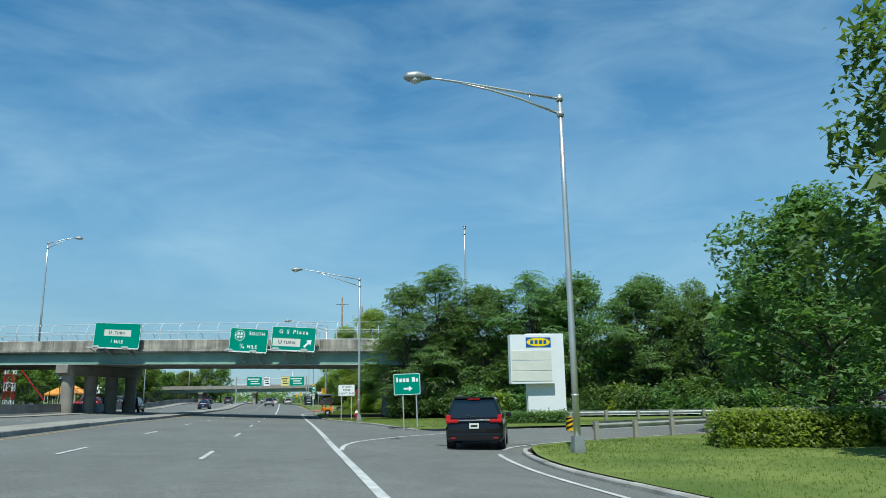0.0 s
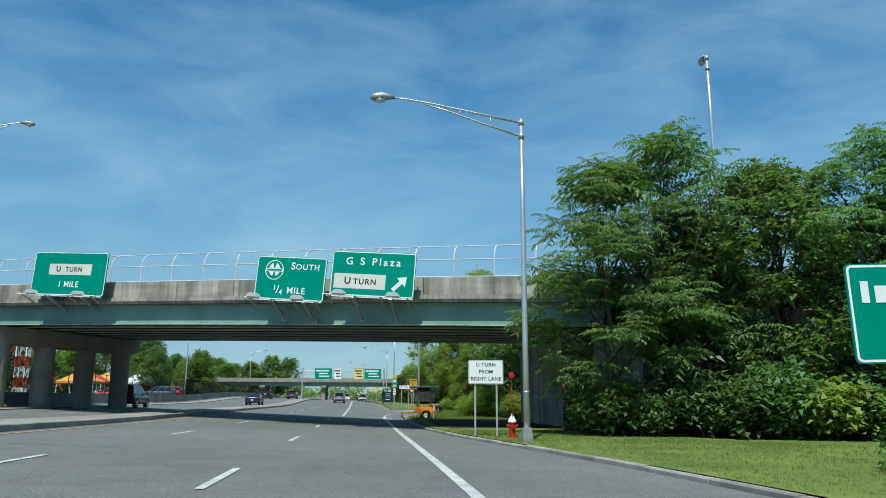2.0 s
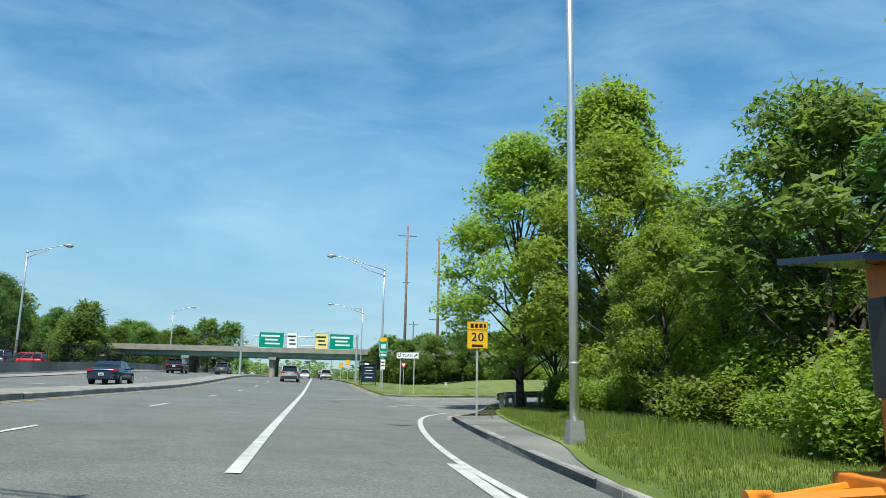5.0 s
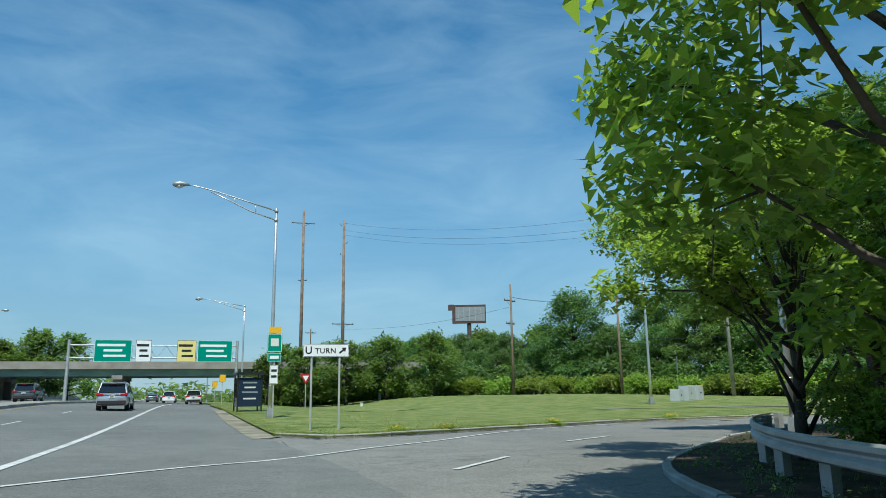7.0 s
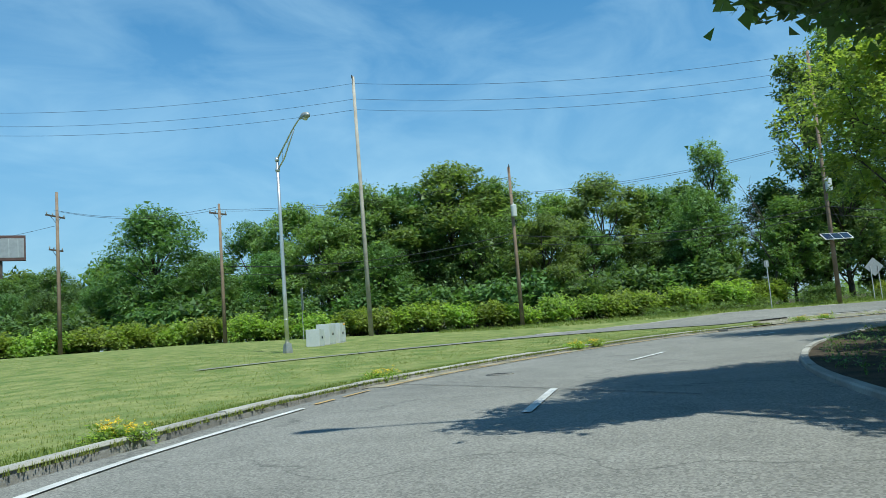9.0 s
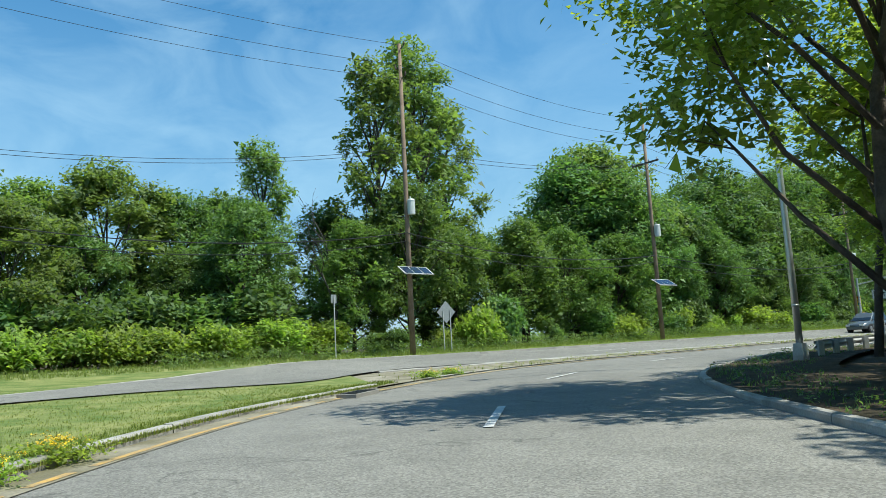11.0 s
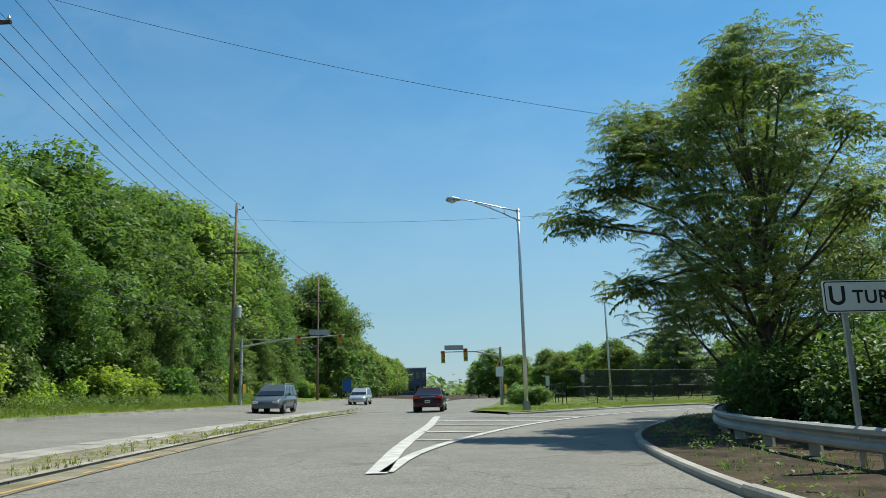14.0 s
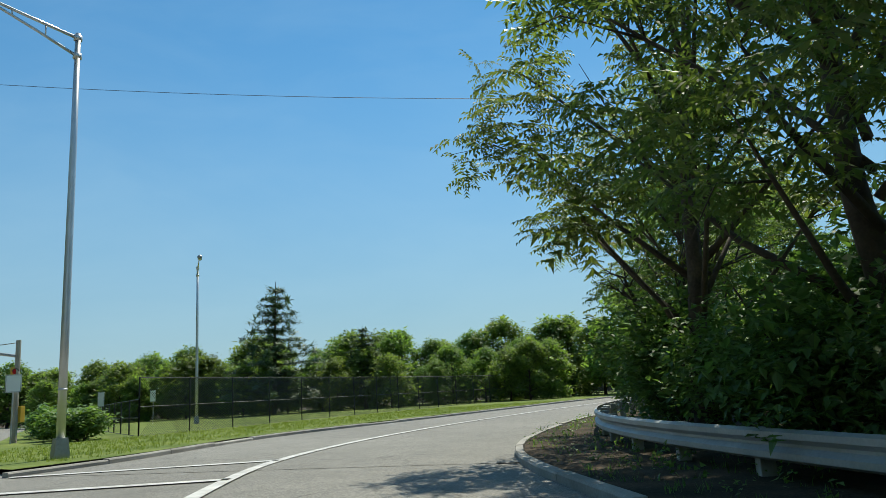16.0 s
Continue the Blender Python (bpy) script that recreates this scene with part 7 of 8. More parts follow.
def clipped_hedge(label, pts, w, h, mat, seed):
    rng = np.random.default_rng(seed)
    root = thing("hedge", label, "hedge")
    line = resample(curve_through(pts, 0.5), 30)
    n = int(sum((b - a).length for a, b in zip(line, line[1:])) * w * h * 260) + 400
    t = rng.random(n)
    idx = (t * 28).astype(int)
    base = np.array([line[i].lerp(line[i + 1], float(f)) for i, f in zip(idx, t * 28 - idx)])
    a = rng.uniform(-0.15, math.pi + 0.15, n)
    rr = np.where(rng.random(n) < 0.8, rng.uniform(0.86, 1.04, n), rng.uniform(0.3, 0.9, n))
    d = (line[-1] - line[0]).normalized()
    side = np.array((d.y, -d.x, 0))
    sq = 1 / np.maximum(np.abs(np.cos(a)), np.abs(np.sin(a))) ** 0.6
    out = side[None, :] * np.cos(a)[:, None] * (w / 2) * (rr * sq)[:, None]
    pts3 = base + out
    zz = np.sin(a) * h * rr * sq
    pts3[:, 2] = [level(p[0], p[1]) for p in pts3] + np.maximum(0.03, np.where(rng.random(n) < 0.45, zz, zz * rng.random(n)))
    o = out / np.maximum(1e-6, np.linalg.norm(out, axis=1))[:, None]
    ob = new("foliage", leaf_mesh("foliage", pts3, o, "broad", 0.55, rng, mat))
    ob.parent = root
    bm = bmesh.new()
    for k in range(0, 30, 3):
        p = line[k]
        z = level(p.x, p.y)
        rod(bm, (p.x, p.y, z - 0.1), (p.x, p.y, z + h * 0.7), 0.03, 0.015, 6)
    part("stem", bm, BARK, root)


clipped_hedge("clipped bright green hedge on the lawn", [(13.2, 19.6), (15.5, 18.9), (18.5, 18.2)], 1.6, 1.15, LEAF_C, 3)
clipped_hedge("low dark clipped hedge at the pylon's foot", [(10.9, 46.6), (13.2, 45.0), (15, 43.6), (17.5, 42.2)], 1.5, 0.75, LEAF_A, 4)


# ---- vehicles ----
def loft(bm, rings):
    """Faces between rings of points, closed at both ends."""
    vs = [[bm.verts.new(p) for p in r] for r in rings]
    for a, b in zip(vs, vs[1:]):
        for k in range(len(a)):
            j = (k + 1) % len(a)
            bm.faces.new((a[k], a[j], b[j], b[k]))
    bm.faces.new(vs[0][::-1])
    bm.faces.new(vs[-1])
    bmesh.ops.recalc_face_normals(bm, faces=bm.faces[:])
    return bm


def ring(y, w, z0, z1, tuck=0.08, roof=0.0):
    """A car's cross-section at y: half width w from z0 to z1."""
    half = [(w - tuck, z0), (w, z0 + 0.14), (w, z0 + (z1 - z0) * 0.62), (w - 0.05 - roof * 0.4, z1 - 0.05), (w - 0.16 - roof, z1)]
    return [(x, y, z) for x, z in half] + [(-x, y, z) for x, z in half[::-1]]


def vehicle(kind, x, y, turn, paint, label, category="car", up=0.0, group=""):
    """kind: van, suv or sedan. The car looks along its own +y."""
    L, W, H, belt, cab = {"van": (5.1, 0.97, 1.74, 1.04, (-2.45, 1.35, -2.3, 0.2)), "suv": (4.6, 0.93, 1.68, 1.02, (-2.2, 1.15, -1.95, 0.1)), "sedan": (4.75, 0.91, 1.45, 0.95, (-1.75, 1.2, -0.95, 0.25))}[kind]
    root = thing(category, label, category, pose(x, y, level(x, y) + up, 0, 0, turn), group)
    h = L / 2
    trunk = belt if kind != "sedan" else belt + 0.08
    bm = bmesh.new()
    loft(bm, [ring(-h, W - 0.14, 0.4, trunk - 0.12), ring(-h + 0.12, W - 0.03, 0.3, trunk - 0.02), ring(-h + 0.5, W, 0.27, trunk + 0.01), ring(-0.3, W, 0.26, belt + 0.02), ring(h * 0.45, W, 0.26, belt), ring(h - 0.75, W - 0.02, 0.28, belt - 0.1),
              ring(h - 0.2, W - 0.09, 0.32, belt - 0.24), ring(h, W - 0.28, 0.4, belt - 0.34)])
    part("body", bm, paint, root, smooth=True)
    y0, y1, yr0, yr1 = cab
    bm = bmesh.new()
    wr = W - (0.2 if kind != "van" else 0.26)
    base = [(W - 0.05, y0), (W - 0.05, y1), (-(W - 0.05), y1), (-(W - 0.05), y0)]
    roof = [(wr, yr0), (wr, yr1 + 0.1), (-wr, yr1 + 0.1), (-wr, yr0)]
    vs = [bm.verts.new((a, b, belt - 0.03)) for a, b in base] + [bm.verts.new((a, b, H - 0.07)) for a, b in roof] + [bm.verts.new((a * 0.9, b * 0.92, H)) for a, b in roof]
    bmesh.ops.convex_hull(bm, input=vs)
    bmesh.ops.dissolve_limit(bm, angle_limit=0.02, verts=bm.verts[:], edges=bm.edges[:])
    bmesh.ops.bevel(bm, geom=bm.edges[:], offset=0.045, segments=2, affect="EDGES", profile=0.6)
    part("cabin", bm, paint, root)

    def pane(name, quad, off):
        bm = bmesh.new()
        q = [Vector(p) for p in quad]
        c = sum(q, Vector()) / 4
        nrm = (q[1] - q[0]).cross(q[3] - q[0]).normalized()
        if nrm.dot(c - Vector((0, 0, belt * 0.9))) < 0:
            nrm = -nrm
        a = [bm.verts.new(p.lerp(c, 0.07) + nrm * off) for p in q]
        b = [bm.verts.new(p.lerp(c, 0.07) - nrm * 0.02) for p in q]
        bm.faces.new(a)
        for k in range(4):
            j = (k + 1) % 4
            bm.faces.new((a[k], b[k], b[j], a[j]))
        part(name, bm, TINTED, root, "dark tinted glass")

    zb, zt = belt, H - 0.08
    pane("rear_window", [(-(W - 0.08), y0, zb), (W - 0.08, y0, zb), (wr - 0.02, yr0, zt), (-(wr - 0.02), yr0, zt)], 0.012)
    pane("windscreen", [(-(W - 0.08), y1, zb), (W - 0.08, y1, zb), (wr - 0.02, yr1 + 0.1, zt), (-(wr - 0.02), yr1 + 0.1, zt)], 0.012)
    for s in (-1, 1):
        cuts = [0.0, 0.33, 0.66, 1.0] if kind != "sedan" else [0.04, 0.52, 1.0]
        for a, b in zip(cuts, cuts[1:]):
            q = [(s * (W - 0.05), y0 + (y1 - y0) * a + 0.05, zb), (s * (W - 0.05), y0 + (y1 - y0) * b - 0.05, zb), (s * wr, yr0 + (yr1 - yr0) * b - 0.02, zt), (s * wr, yr0 + (yr1 - yr0) * a + 0.04, zt)]
            pane("side_window", q, 0.014)
        bm = bmesh.new()
        box(bm, (s * (W + 0.1), y1 - 0.45, belt + 0.05), (0.2, 0.12, 0.15), bevel=0.03)
        part("mirror", bm, paint, root)
        bm = bmesh.new()
        lamp_z = belt - 0.08 if kind != "sedan" else belt - 0.1
        box(bm, (s * (W - 0.25), -h + 0.04, lamp_z), (0.42, 0.17, 0.11), bevel=0.035)
        box(bm, (s * (W - 0.12), -h + 0.1, lamp_z + (0.02 if kind != "van" else 0.06)), (0.16, 0.2, 0.2 if kind != "van" else 0.28), bevel=0.035)
        part("tail_light", bm, LENS_RED, root, "red tail light")
        bm = bmesh.new()
        box(bm, (s * (W - 0.35), h - 0.1, belt - 0.38), (0.36, 0.25, 0.15), bevel=0.04)
        part("headlight", bm, LENS_CLEAR, root, "clear headlight")
        bm = bmesh.new()
        box(bm, (s * (W - 0.02), 0.0, 0.31), (0.06, L - 2.75, 0.13), bevel=0.02)
        part("sill", bm, RUBBER, root, "black plastic sill")
        for wy in (-h + 0.95, h - 0.95):
            # black plate on the uncut body side imitates the shaded gap above the wheel
            bm = bmesh.new()
            rim = [(wy + 0.42 * math.cos(math.pi * k / 12), 0.33 + 0.42 * math.sin(math.pi * k / 12)) for k in range(13)] + [(wy - 0.36, 0.2), (wy + 0.36, 0.2)]
            faces = [[bm.verts.new((s * off, a, b)) for a, b in rim] for off in (W - 0.05, W + 0.003)]
            for k in range(len(rim)):
                j = (k + 1) % len(rim)
                bm.faces.new((faces[0][k], faces[0][j], faces[1][j], faces[1][k]))
            bm.faces.new(faces[1])
            bmesh.ops.recalc_face_normals(bm, faces=bm.faces[:])
            part("arch_gap_plate", bm, RUBBER, root, "black plate standing for the shaded wheel arch gap")
            bm = bmesh.new()
            rod(bm, (s * (W - 0.24), wy, 0.33), (s * (W + 0.012), wy, 0.33), 0.33, seg=22)
            wheel = part("wheel", bm, RUBBER, root, "black tyre")
            bm = bmesh.new()
            rod(bm, (s * (W - 0.02), wy, 0.33), (s * (W + 0.024), wy, 0.33), 0.22, 0.2, seg=18)
            part("rim", bm, RIM, wheel, "grey alloy rim")
    bm = bmesh.new()
    box(bm, (0, -h - 0.0, 0.45), (2 * W - 0.24, 0.16, 0.26), bevel=0.05)
    part("rear_bumper", bm, paint if kind != "suv" else RUBBER, root)
    bm = bmesh.new()
    box(bm, (0, h - 0.04, 0.43), (2 * W - 0.55, 0.16, 0.26), bevel=0.05)
    part("front_bumper", bm, paint, root)
    for yy in (-h - 0.085 if kind == "sedan" else -h - 0.01,):
        bm = bmesh.new()
        box(bm, (0, yy, 0.8 if kind != "sedan" else 0.62), (0.32, 0.05, 0.17), bevel=0.006)
        plate = part("number_plate", bm, SIGN_CREAM, root, "pale blank number plate")
        bm = bmesh.new()
        box(bm, (0, yy - 0.027, 0.8 if kind != "sedan" else 0.62), (0.22, 0.004, 0.06))
        part("bar", bm, SIGN_BLACK, plate)
    bm = bmesh.new()
    box(bm, (0, -h - 0.02, belt - 0.06), (2 * W - 0.9, 0.06, 0.045), bevel=0.012)
    part("trim_strip", bm, RIM, root, "thin bright trim strip")
    for s in (-1, 1):
        bm = bmesh.new()
        box(bm, (s * (W - 0.27), -h - 0.075, 0.42), (0.17, 0.02, 0.035), bevel=0.008)
        part("reflector", bm, LENS_RED, root, "small red reflector")
    if kind != "sedan":
        bm = bmesh.new()
        rod(bm, (0.05, y0 - 0.02, belt + 0.04), (-0.4, y0 + 0.02, belt + 0.12), 0.014, seg=6)
        part("wiper", bm, RUBBER, root)
        bm = bmesh.new()
        box(bm, (0, -h + 0.28, H - 0.03), (2 * wr - 0.1, 0.3, 0.05), bevel=0.02)
        part("spoiler", bm, paint, root)
        bm = bmesh.new()
        box(bm, (0, -h + 0.16, H - 0.07), (0.4, 0.06, 0.03))
        part("brake_light", bm, LENS_RED, root, "red high brake light")
        for s in (-1, 1):
            bm = bmesh.new()
            rod(bm, (s * (wr - 0.12), y0 + 0.4, H + 0.04), (s * (wr - 0.12), yr1, H + 0.04), 0.02, seg=6)
            part("roof_rail", bm, RIM, root)
    return root


vehicle("van", 7.05, 25.0, -18, CAR_BLACK, "black minivan with lit red tail lights turning off")
vehicle("suv", -3.7, 161, 0, CAR_SILVER, "silver compact car driving ahead on the highway", up=0.01)
vehicle("sedan", -13.7, 131, 0, CAR_BLUE, "dark blue sedan on the express carriageway", up=0.01)
vehicle("suv", -17.4, 172, 0, CAR_BLACK, "dark sport utility car on the express carriageway", up=0.01)
vehicle("suv", -13.9, 186, 0, CAR_GREY, "grey sport utility car on the express carriageway", up=0.01)
vehicle("suv", -17.6, 92, 0, CAR_BLACK, "black sport utility car under the bridge", up=0.01)
vehicle("suv", 0.2, 206, 0, CAR_WHITE, "white car driving ahead near the far overpass", up=0.01)
vehicle("van", -3.9, 232, 0, CAR_WHITE, "white van driving far ahead", up=0.01)
vehicle("sedan", -7.6, 250, 0, CAR_GREY, "grey sedan driving far ahead", up=0.01)
vehicle("suv", -0.6, 262, 0, CAR_BLACK, "dark car driving far ahead", up=0.01)
vehicle("suv", 94.6, 103.1, 38.3, CAR_GREY, "dark grey sport utility car coming along the side road", up=0.01)
vehicle("sedan", 88.2, 96.0, -144, CAR_MAROON, "dark maroon sedan with lit tail lights at the junction", up=0.01)
vehicle("suv", 113.5, 77.5, 36, CAR_SILVER, "silver car far down the side road", up=0.01)
vehicle("sedan", 126, 52, -145, CAR_GREY, "grey car far down the side road", up=0.01)

# ---- west side: barrier, fence, fairground ----
def barrier(line, label):
    root = thing("barrier", label, "barrier", kind="structure")
    prof = [(-0.3, 0), (-0.3, 0.08), (-0.14, 0.33), (-0.09, 0.95), (0.09, 0.95), (0.14, 0.33), (0.3, 0.08), (0.3, 0)]
    total = sum((b - a).length for a, b in zip(line, line[1:]))
    n = int(total / 6)
    pts = resample(line, n + 1)
    for a, b in zip(pts, pts[1:]):
        d = (b - a).normalized()
        side = Vector((d.y, -d.x, 0))
        bm = bmesh.new()
        loft(bm, [[(p + side * u).to_tuple()[:2] + (level(p.x, p.y) + v - 0.02,) for u, v in prof] for p in (a + d * 0.015, b - d * 0.015)])
        part("barrier_block", bm, CONCRETE_DARK, root)


def mesh_fence(line, h, label, mat, step=3.0, up=0.0, pitch=0.3, wire=0.006):
    root = thing("fence", label, "fence")
    total = sum((b - a).length for a, b in zip(line, line[1:]))
    n = int(total / step)
    pts = resample(line, n + 1)
    for p in pts:
        bm = bmesh.new()
        rod(bm, (p.x, p.y, level(p.x, p.y) + up - 0.1), (p.x, p.y, level(p.x, p.y) + up + h), 0.035, seg=6)
        part("post", bm, mat, root)
    for dz in (0.05, h * 0.5, h - 0.04):
        bm = bmesh.new()
        tube(bm, [(p.x, p.y, level(p.x, p.y) + up + dz) for p in pts], 0.022, 5)
        part("rail", bm, mat, root)
    fine = resample(line, int(total / pitch))
    bm = bmesh.new()
    reach = max(1, int(h / pitch))
    for k in range(len(fine)):
        for s in (-1, 1):
            j = k + s * reach
            if 0 <= j < len(fine):
                a, b = fine[k], fine[j]
                d = (b - a).normalized() * wire
                za, zb = level(a.x, a.y) + up, level(b.x, b.y) + up + h
                bm.faces.new([bm.verts.new(c) for c in ((a.x - d.x, a.y - d.y, za), (a.x + d.x, a.y + d.y, za), (b.x + d.x, b.y + d.y, zb), (b.x - d.x, b.y - d.y, zb))])
    part("wire_mesh", bm, mat, root)["kind"] = "stuff"


WEST = curve_through([(-21.8, -120), (-21.8, 60), (-21.6, 95), (-23, 130), (-24, 180), (-27, 260), (-36, 360)], 4)
ribbon("pavement_west", shift(WEST, 2.2), shift(WEST, -0.4), 0.05, CONCRETE, 2, 6, "pale concrete shoulder under the barrier", "pavement")
barrier([p for p in WEST], "long dark concrete barrier beside the express carriageway")
mesh_fence([p + Vector((-0.9, 0, 0)) for p in WEST if p.y > 24], 2.6, "dark chain-link fence behind the concrete barrier", FENCE_DARK, 3.0, 0.0, 0.35, 0.008)


def tent(x, y, mat, label):
    root = thing("tent", label, "tent", pose(x, y, level(x, y)), "fairground tents")
    bm = bmesh.new()
    vs = [bm.verts.new((sx * 2.4, sy * 2.4, 2.2)) for sx in (-1, 1) for sy in (-1, 1)] + [bm.verts.new((sx * 2.4, sy * 2.4, 2.5)) for sx in (-1, 1) for sy in (-1, 1)] + [bm.verts.new((0, 0, 4.0))]
    bmesh.ops.convex_hull(bm, input=vs)
    part("canopy", bm, mat, root)
    for sx in (-1, 1):
        for sy in (-1, 1):
            bm = bmesh.new()
            rod(bm, (sx * 2.3, sy * 2.3, -0.1), (sx * 2.3, sy * 2.3, 2.3), 0.05, seg=6)
            part("pole", bm, SIGN_WHITE, root)


for x, y, mat, label in ((-41, 150, TENT_RED, "red fairground tent behind the fence"), (-42, 160, TENT_ORANGE, "orange fairground tent behind the fence"), (-40, 170, SIGN_WHITE, "white fairground tent behind the fence"),
                         (-38, 138, TENT_ORANGE, "orange fairground tent behind the fence"), (-42, 180, TENT_RED, "red fairground tent behind the fence")):
    tent(x, y, mat, label)


def ride(x, y):
    root = thing("fairground_ride", "red and white lattice mast of a fairground ride", "fairground ride", pose(x, y, level(x, y)))
    corners = ((-0.7, -0.7), (0.7, -0.7), (0.7, 0.7), (-0.7, 0.7))
    for k in range(8):
        z0, z1 = 1.5 * k, 1.5 * (k + 1)
        for a, b in zip(corners, corners[1:] + corners[:1]):
            for name, p, q, r in (("leg", (*a, z0), (*a, z1), 0.09), ("brace", (*a, z0), (*b, z1), 0.05), ("rail", (*a, z1), (*b, z1), 0.05)):
                part(name, rod(bmesh.new(), p, q, r, seg=6), RED_PAINT if k % 2 else SIGN_WHITE, root)
    for s in (-1, 1):
        bm = bmesh.new()
        rod(bm, (0, 0, 9), (s * 6, 0, 1.2), 0.12, seg=6)
        part("stay", bm, RED_PAINT, root)


ride(-49, 145)
ride(-53, 128)
for x, y in ((-36, 145), (-33, 158), (-36, 176)):
    vehicle("van", x, y, 85, *prng.choice(((CAR_GREY, "grey van parked behind the fence"), (CAR_BLUE, "navy van parked behind the fence"), (RED_PAINT, "red van parked behind the fence"))), group="vans by the fairground", up=0.01)

# ---- far overpass and its gantry ----
def overpass():
    root = thing("bridge_far", "distant road bridge with a pale parapet and green beams", "bridge", kind="structure")
    a, b, z = -58, 30, 4.75
    bm = bmesh.new()
    box(bm, ((a + b) / 2, 213, z + 0.95), (b - a, 12, 0.9))
    part("parapet", bm, CONCRETE, root)
    for k in range(5):
        bm = bmesh.new()
        box(bm, ((a + b) / 2, 208 + 2.4 * k, z + 0.1), (b - a, 0.35, 0.85))
        part("girder", bm, STEEL_GREEN, root)
    for x in (-36, -23, -8.9, 8):
        for k in range(3):
            bm = bmesh.new()
            rod(bm, (x, 208.5 + 4.4 * k, 0), (x, 208.5 + 4.4 * k, z - 0.3), 0.55, seg=14)
            part("column", bm, CONCRETE, root)
        bm = bmesh.new()
        box(bm, (x, 213, z - 0.5), (1.2, 11.5, 0.5))
        part("cap_beam", bm, CONCRETE, root)
    for x0, x1, s in ((-58, -40, 1),):
        bm = bmesh.new()
        lo, hi = (x0, x1) if s > 0 else (x1, x0)
        vs = [bm.verts.new(p) for p in ((lo, 206, 0), (lo, 220, 0), (lo, 206, z + 0.4), (lo, 220, z + 0.4), (hi - s * 2, 204, 0), (hi - s * 2, 222, 0), (hi - s * 8, 207, z + 0.4), (hi - s * 8, 219, z + 0.4))]
        bmesh.ops.convex_hull(bm, input=vs)
        part("embankment", bm, GRASS, root, "sloping grass bank")


overpass()


def gantry():
    root = thing("sign_gantry", "steel gantry with green, white and yellow highway panels", "sign gantry")
    for x in (-13.2, 4.9):
        bm = bmesh.new()
        rod(bm, (x, 199.4, level(x, 199) - 0.2), (x, 199.4, 8.2), 0.2, 0.16, 12)
        part("column", bm, GALVANISED, root)
    bm = bmesh.new()
    for z in (6.2, 7.6):
        rod(bm, (-13.2, 199.4, z), (4.9, 199.4, z), 0.08, seg=8)
    for k in range(18):
        x = -13 + k
        rod(bm, (x, 199.4, 6.2 if k % 2 else 7.6), (x + 1, 199.4, 7.6 if k % 2 else 6.2), 0.04, seg=6)
    part("truss", bm, GALVANISED, root)
    for x, w, h, mat, ink in ((-8.6, 3.9, 2.5, SIGN_GREEN, SIGN_WHITE), (-5.4, 1.7, 2.5, SIGN_WHITE, SIGN_BLACK), (-0.75, 2.1, 2.5, SIGN_PALE, SIGN_BLACK), (2.4, 3.9, 2.5, SIGN_GREEN, SIGN_WHITE)):
        plate = board(root, "panel", w, h, 6.95, mat, ink, x=x, y=199.0, r=0.12, rim=0.04)
        bars_on(plate, [(x - w * 0.05, 7.6, w * 0.75, 0.28), (x, 7.0, w * 0.5, 0.26), (x + w * 0.05, 6.4, w * 0.6, 0.24)], ink, 0.036, 199.0)


gantry()

# ---- billboard, far buildings ----
def billboard():
    root = thing("billboard", "dark framed billboard with a grey face above the trees", "billboard", pose(47, 235, level(47, 235), 0, 0, -20))
    bm = bmesh.new()
    rod(bm, (0, 0.3, -0.5), (0, 0.3, 13.5), 0.4, seg=12)
    part("column", bm, BARK, root)
    bm = bmesh.new()
    box(bm, (0, 0, 14.9), (6.2, 0.7, 3.4), bevel=0.05)
    frame_part = part("frame", bm, BRICK_DARK, root)
    bm = bmesh.new()
    box(bm, (0.2, -0.36, 14.9), (5.4, 0.05, 2.6))
    face = part("face", bm, SIGN_BACK, frame_part, "blank grey face")
    for k in range(5):
        bm = bmesh.new()
        box(bm, (-2.0 + 1.05 * k, -0.39, 14.9), (0.06, 0.02, 2.5))
        part("rib", bm, CABINET_GREY, face)
    bm = bmesh.new()
    box(bm, (-3.3, 0.2, 16.2), (1.1, 0.8, 1.0))
    part("top_sign", bm, BRICK_DARK, root)


billboard()


def building(name, label, x, y, w, d, h, turn, mat, floors, bays):
    root = thing(name, label, "building", pose(x, y, level(x, y), 0, 0, turn))
    bm = bmesh.new()
    box(bm, (0, 0, h / 2 - 0.2), (w, d, h + 0.4))
    part("wall", bm, mat, root)
    bm = bmesh.new()
    box(bm, (0, 0, h + 0.2), (w + 0.5, d + 0.5, 0.4), bevel=0.05)
    part("roof", bm, ROOF_GREY, root)
    for f in range(floors):
        for k in range(bays):
            bm = bmesh.new()
            box(bm, (-w / 2 + w * (k + 0.5) / bays, -d / 2 - 0.03, h * (f + 0.5) / floors), (w / bays * 0.66, 0.1, h / floors * 0.5), bevel=0.02)
            win = part("window", bm, TINTED, root, "dark window")
            bm = bmesh.new()
            box(bm, (-w / 2 + w * (k + 0.5) / bays, -d / 2 - 0.07, h * (f + 0.5) / floors - h / floors * 0.27), (w / bays * 0.72, 0.16, 0.08))
            part("sill", bm, CONCRETE, win)


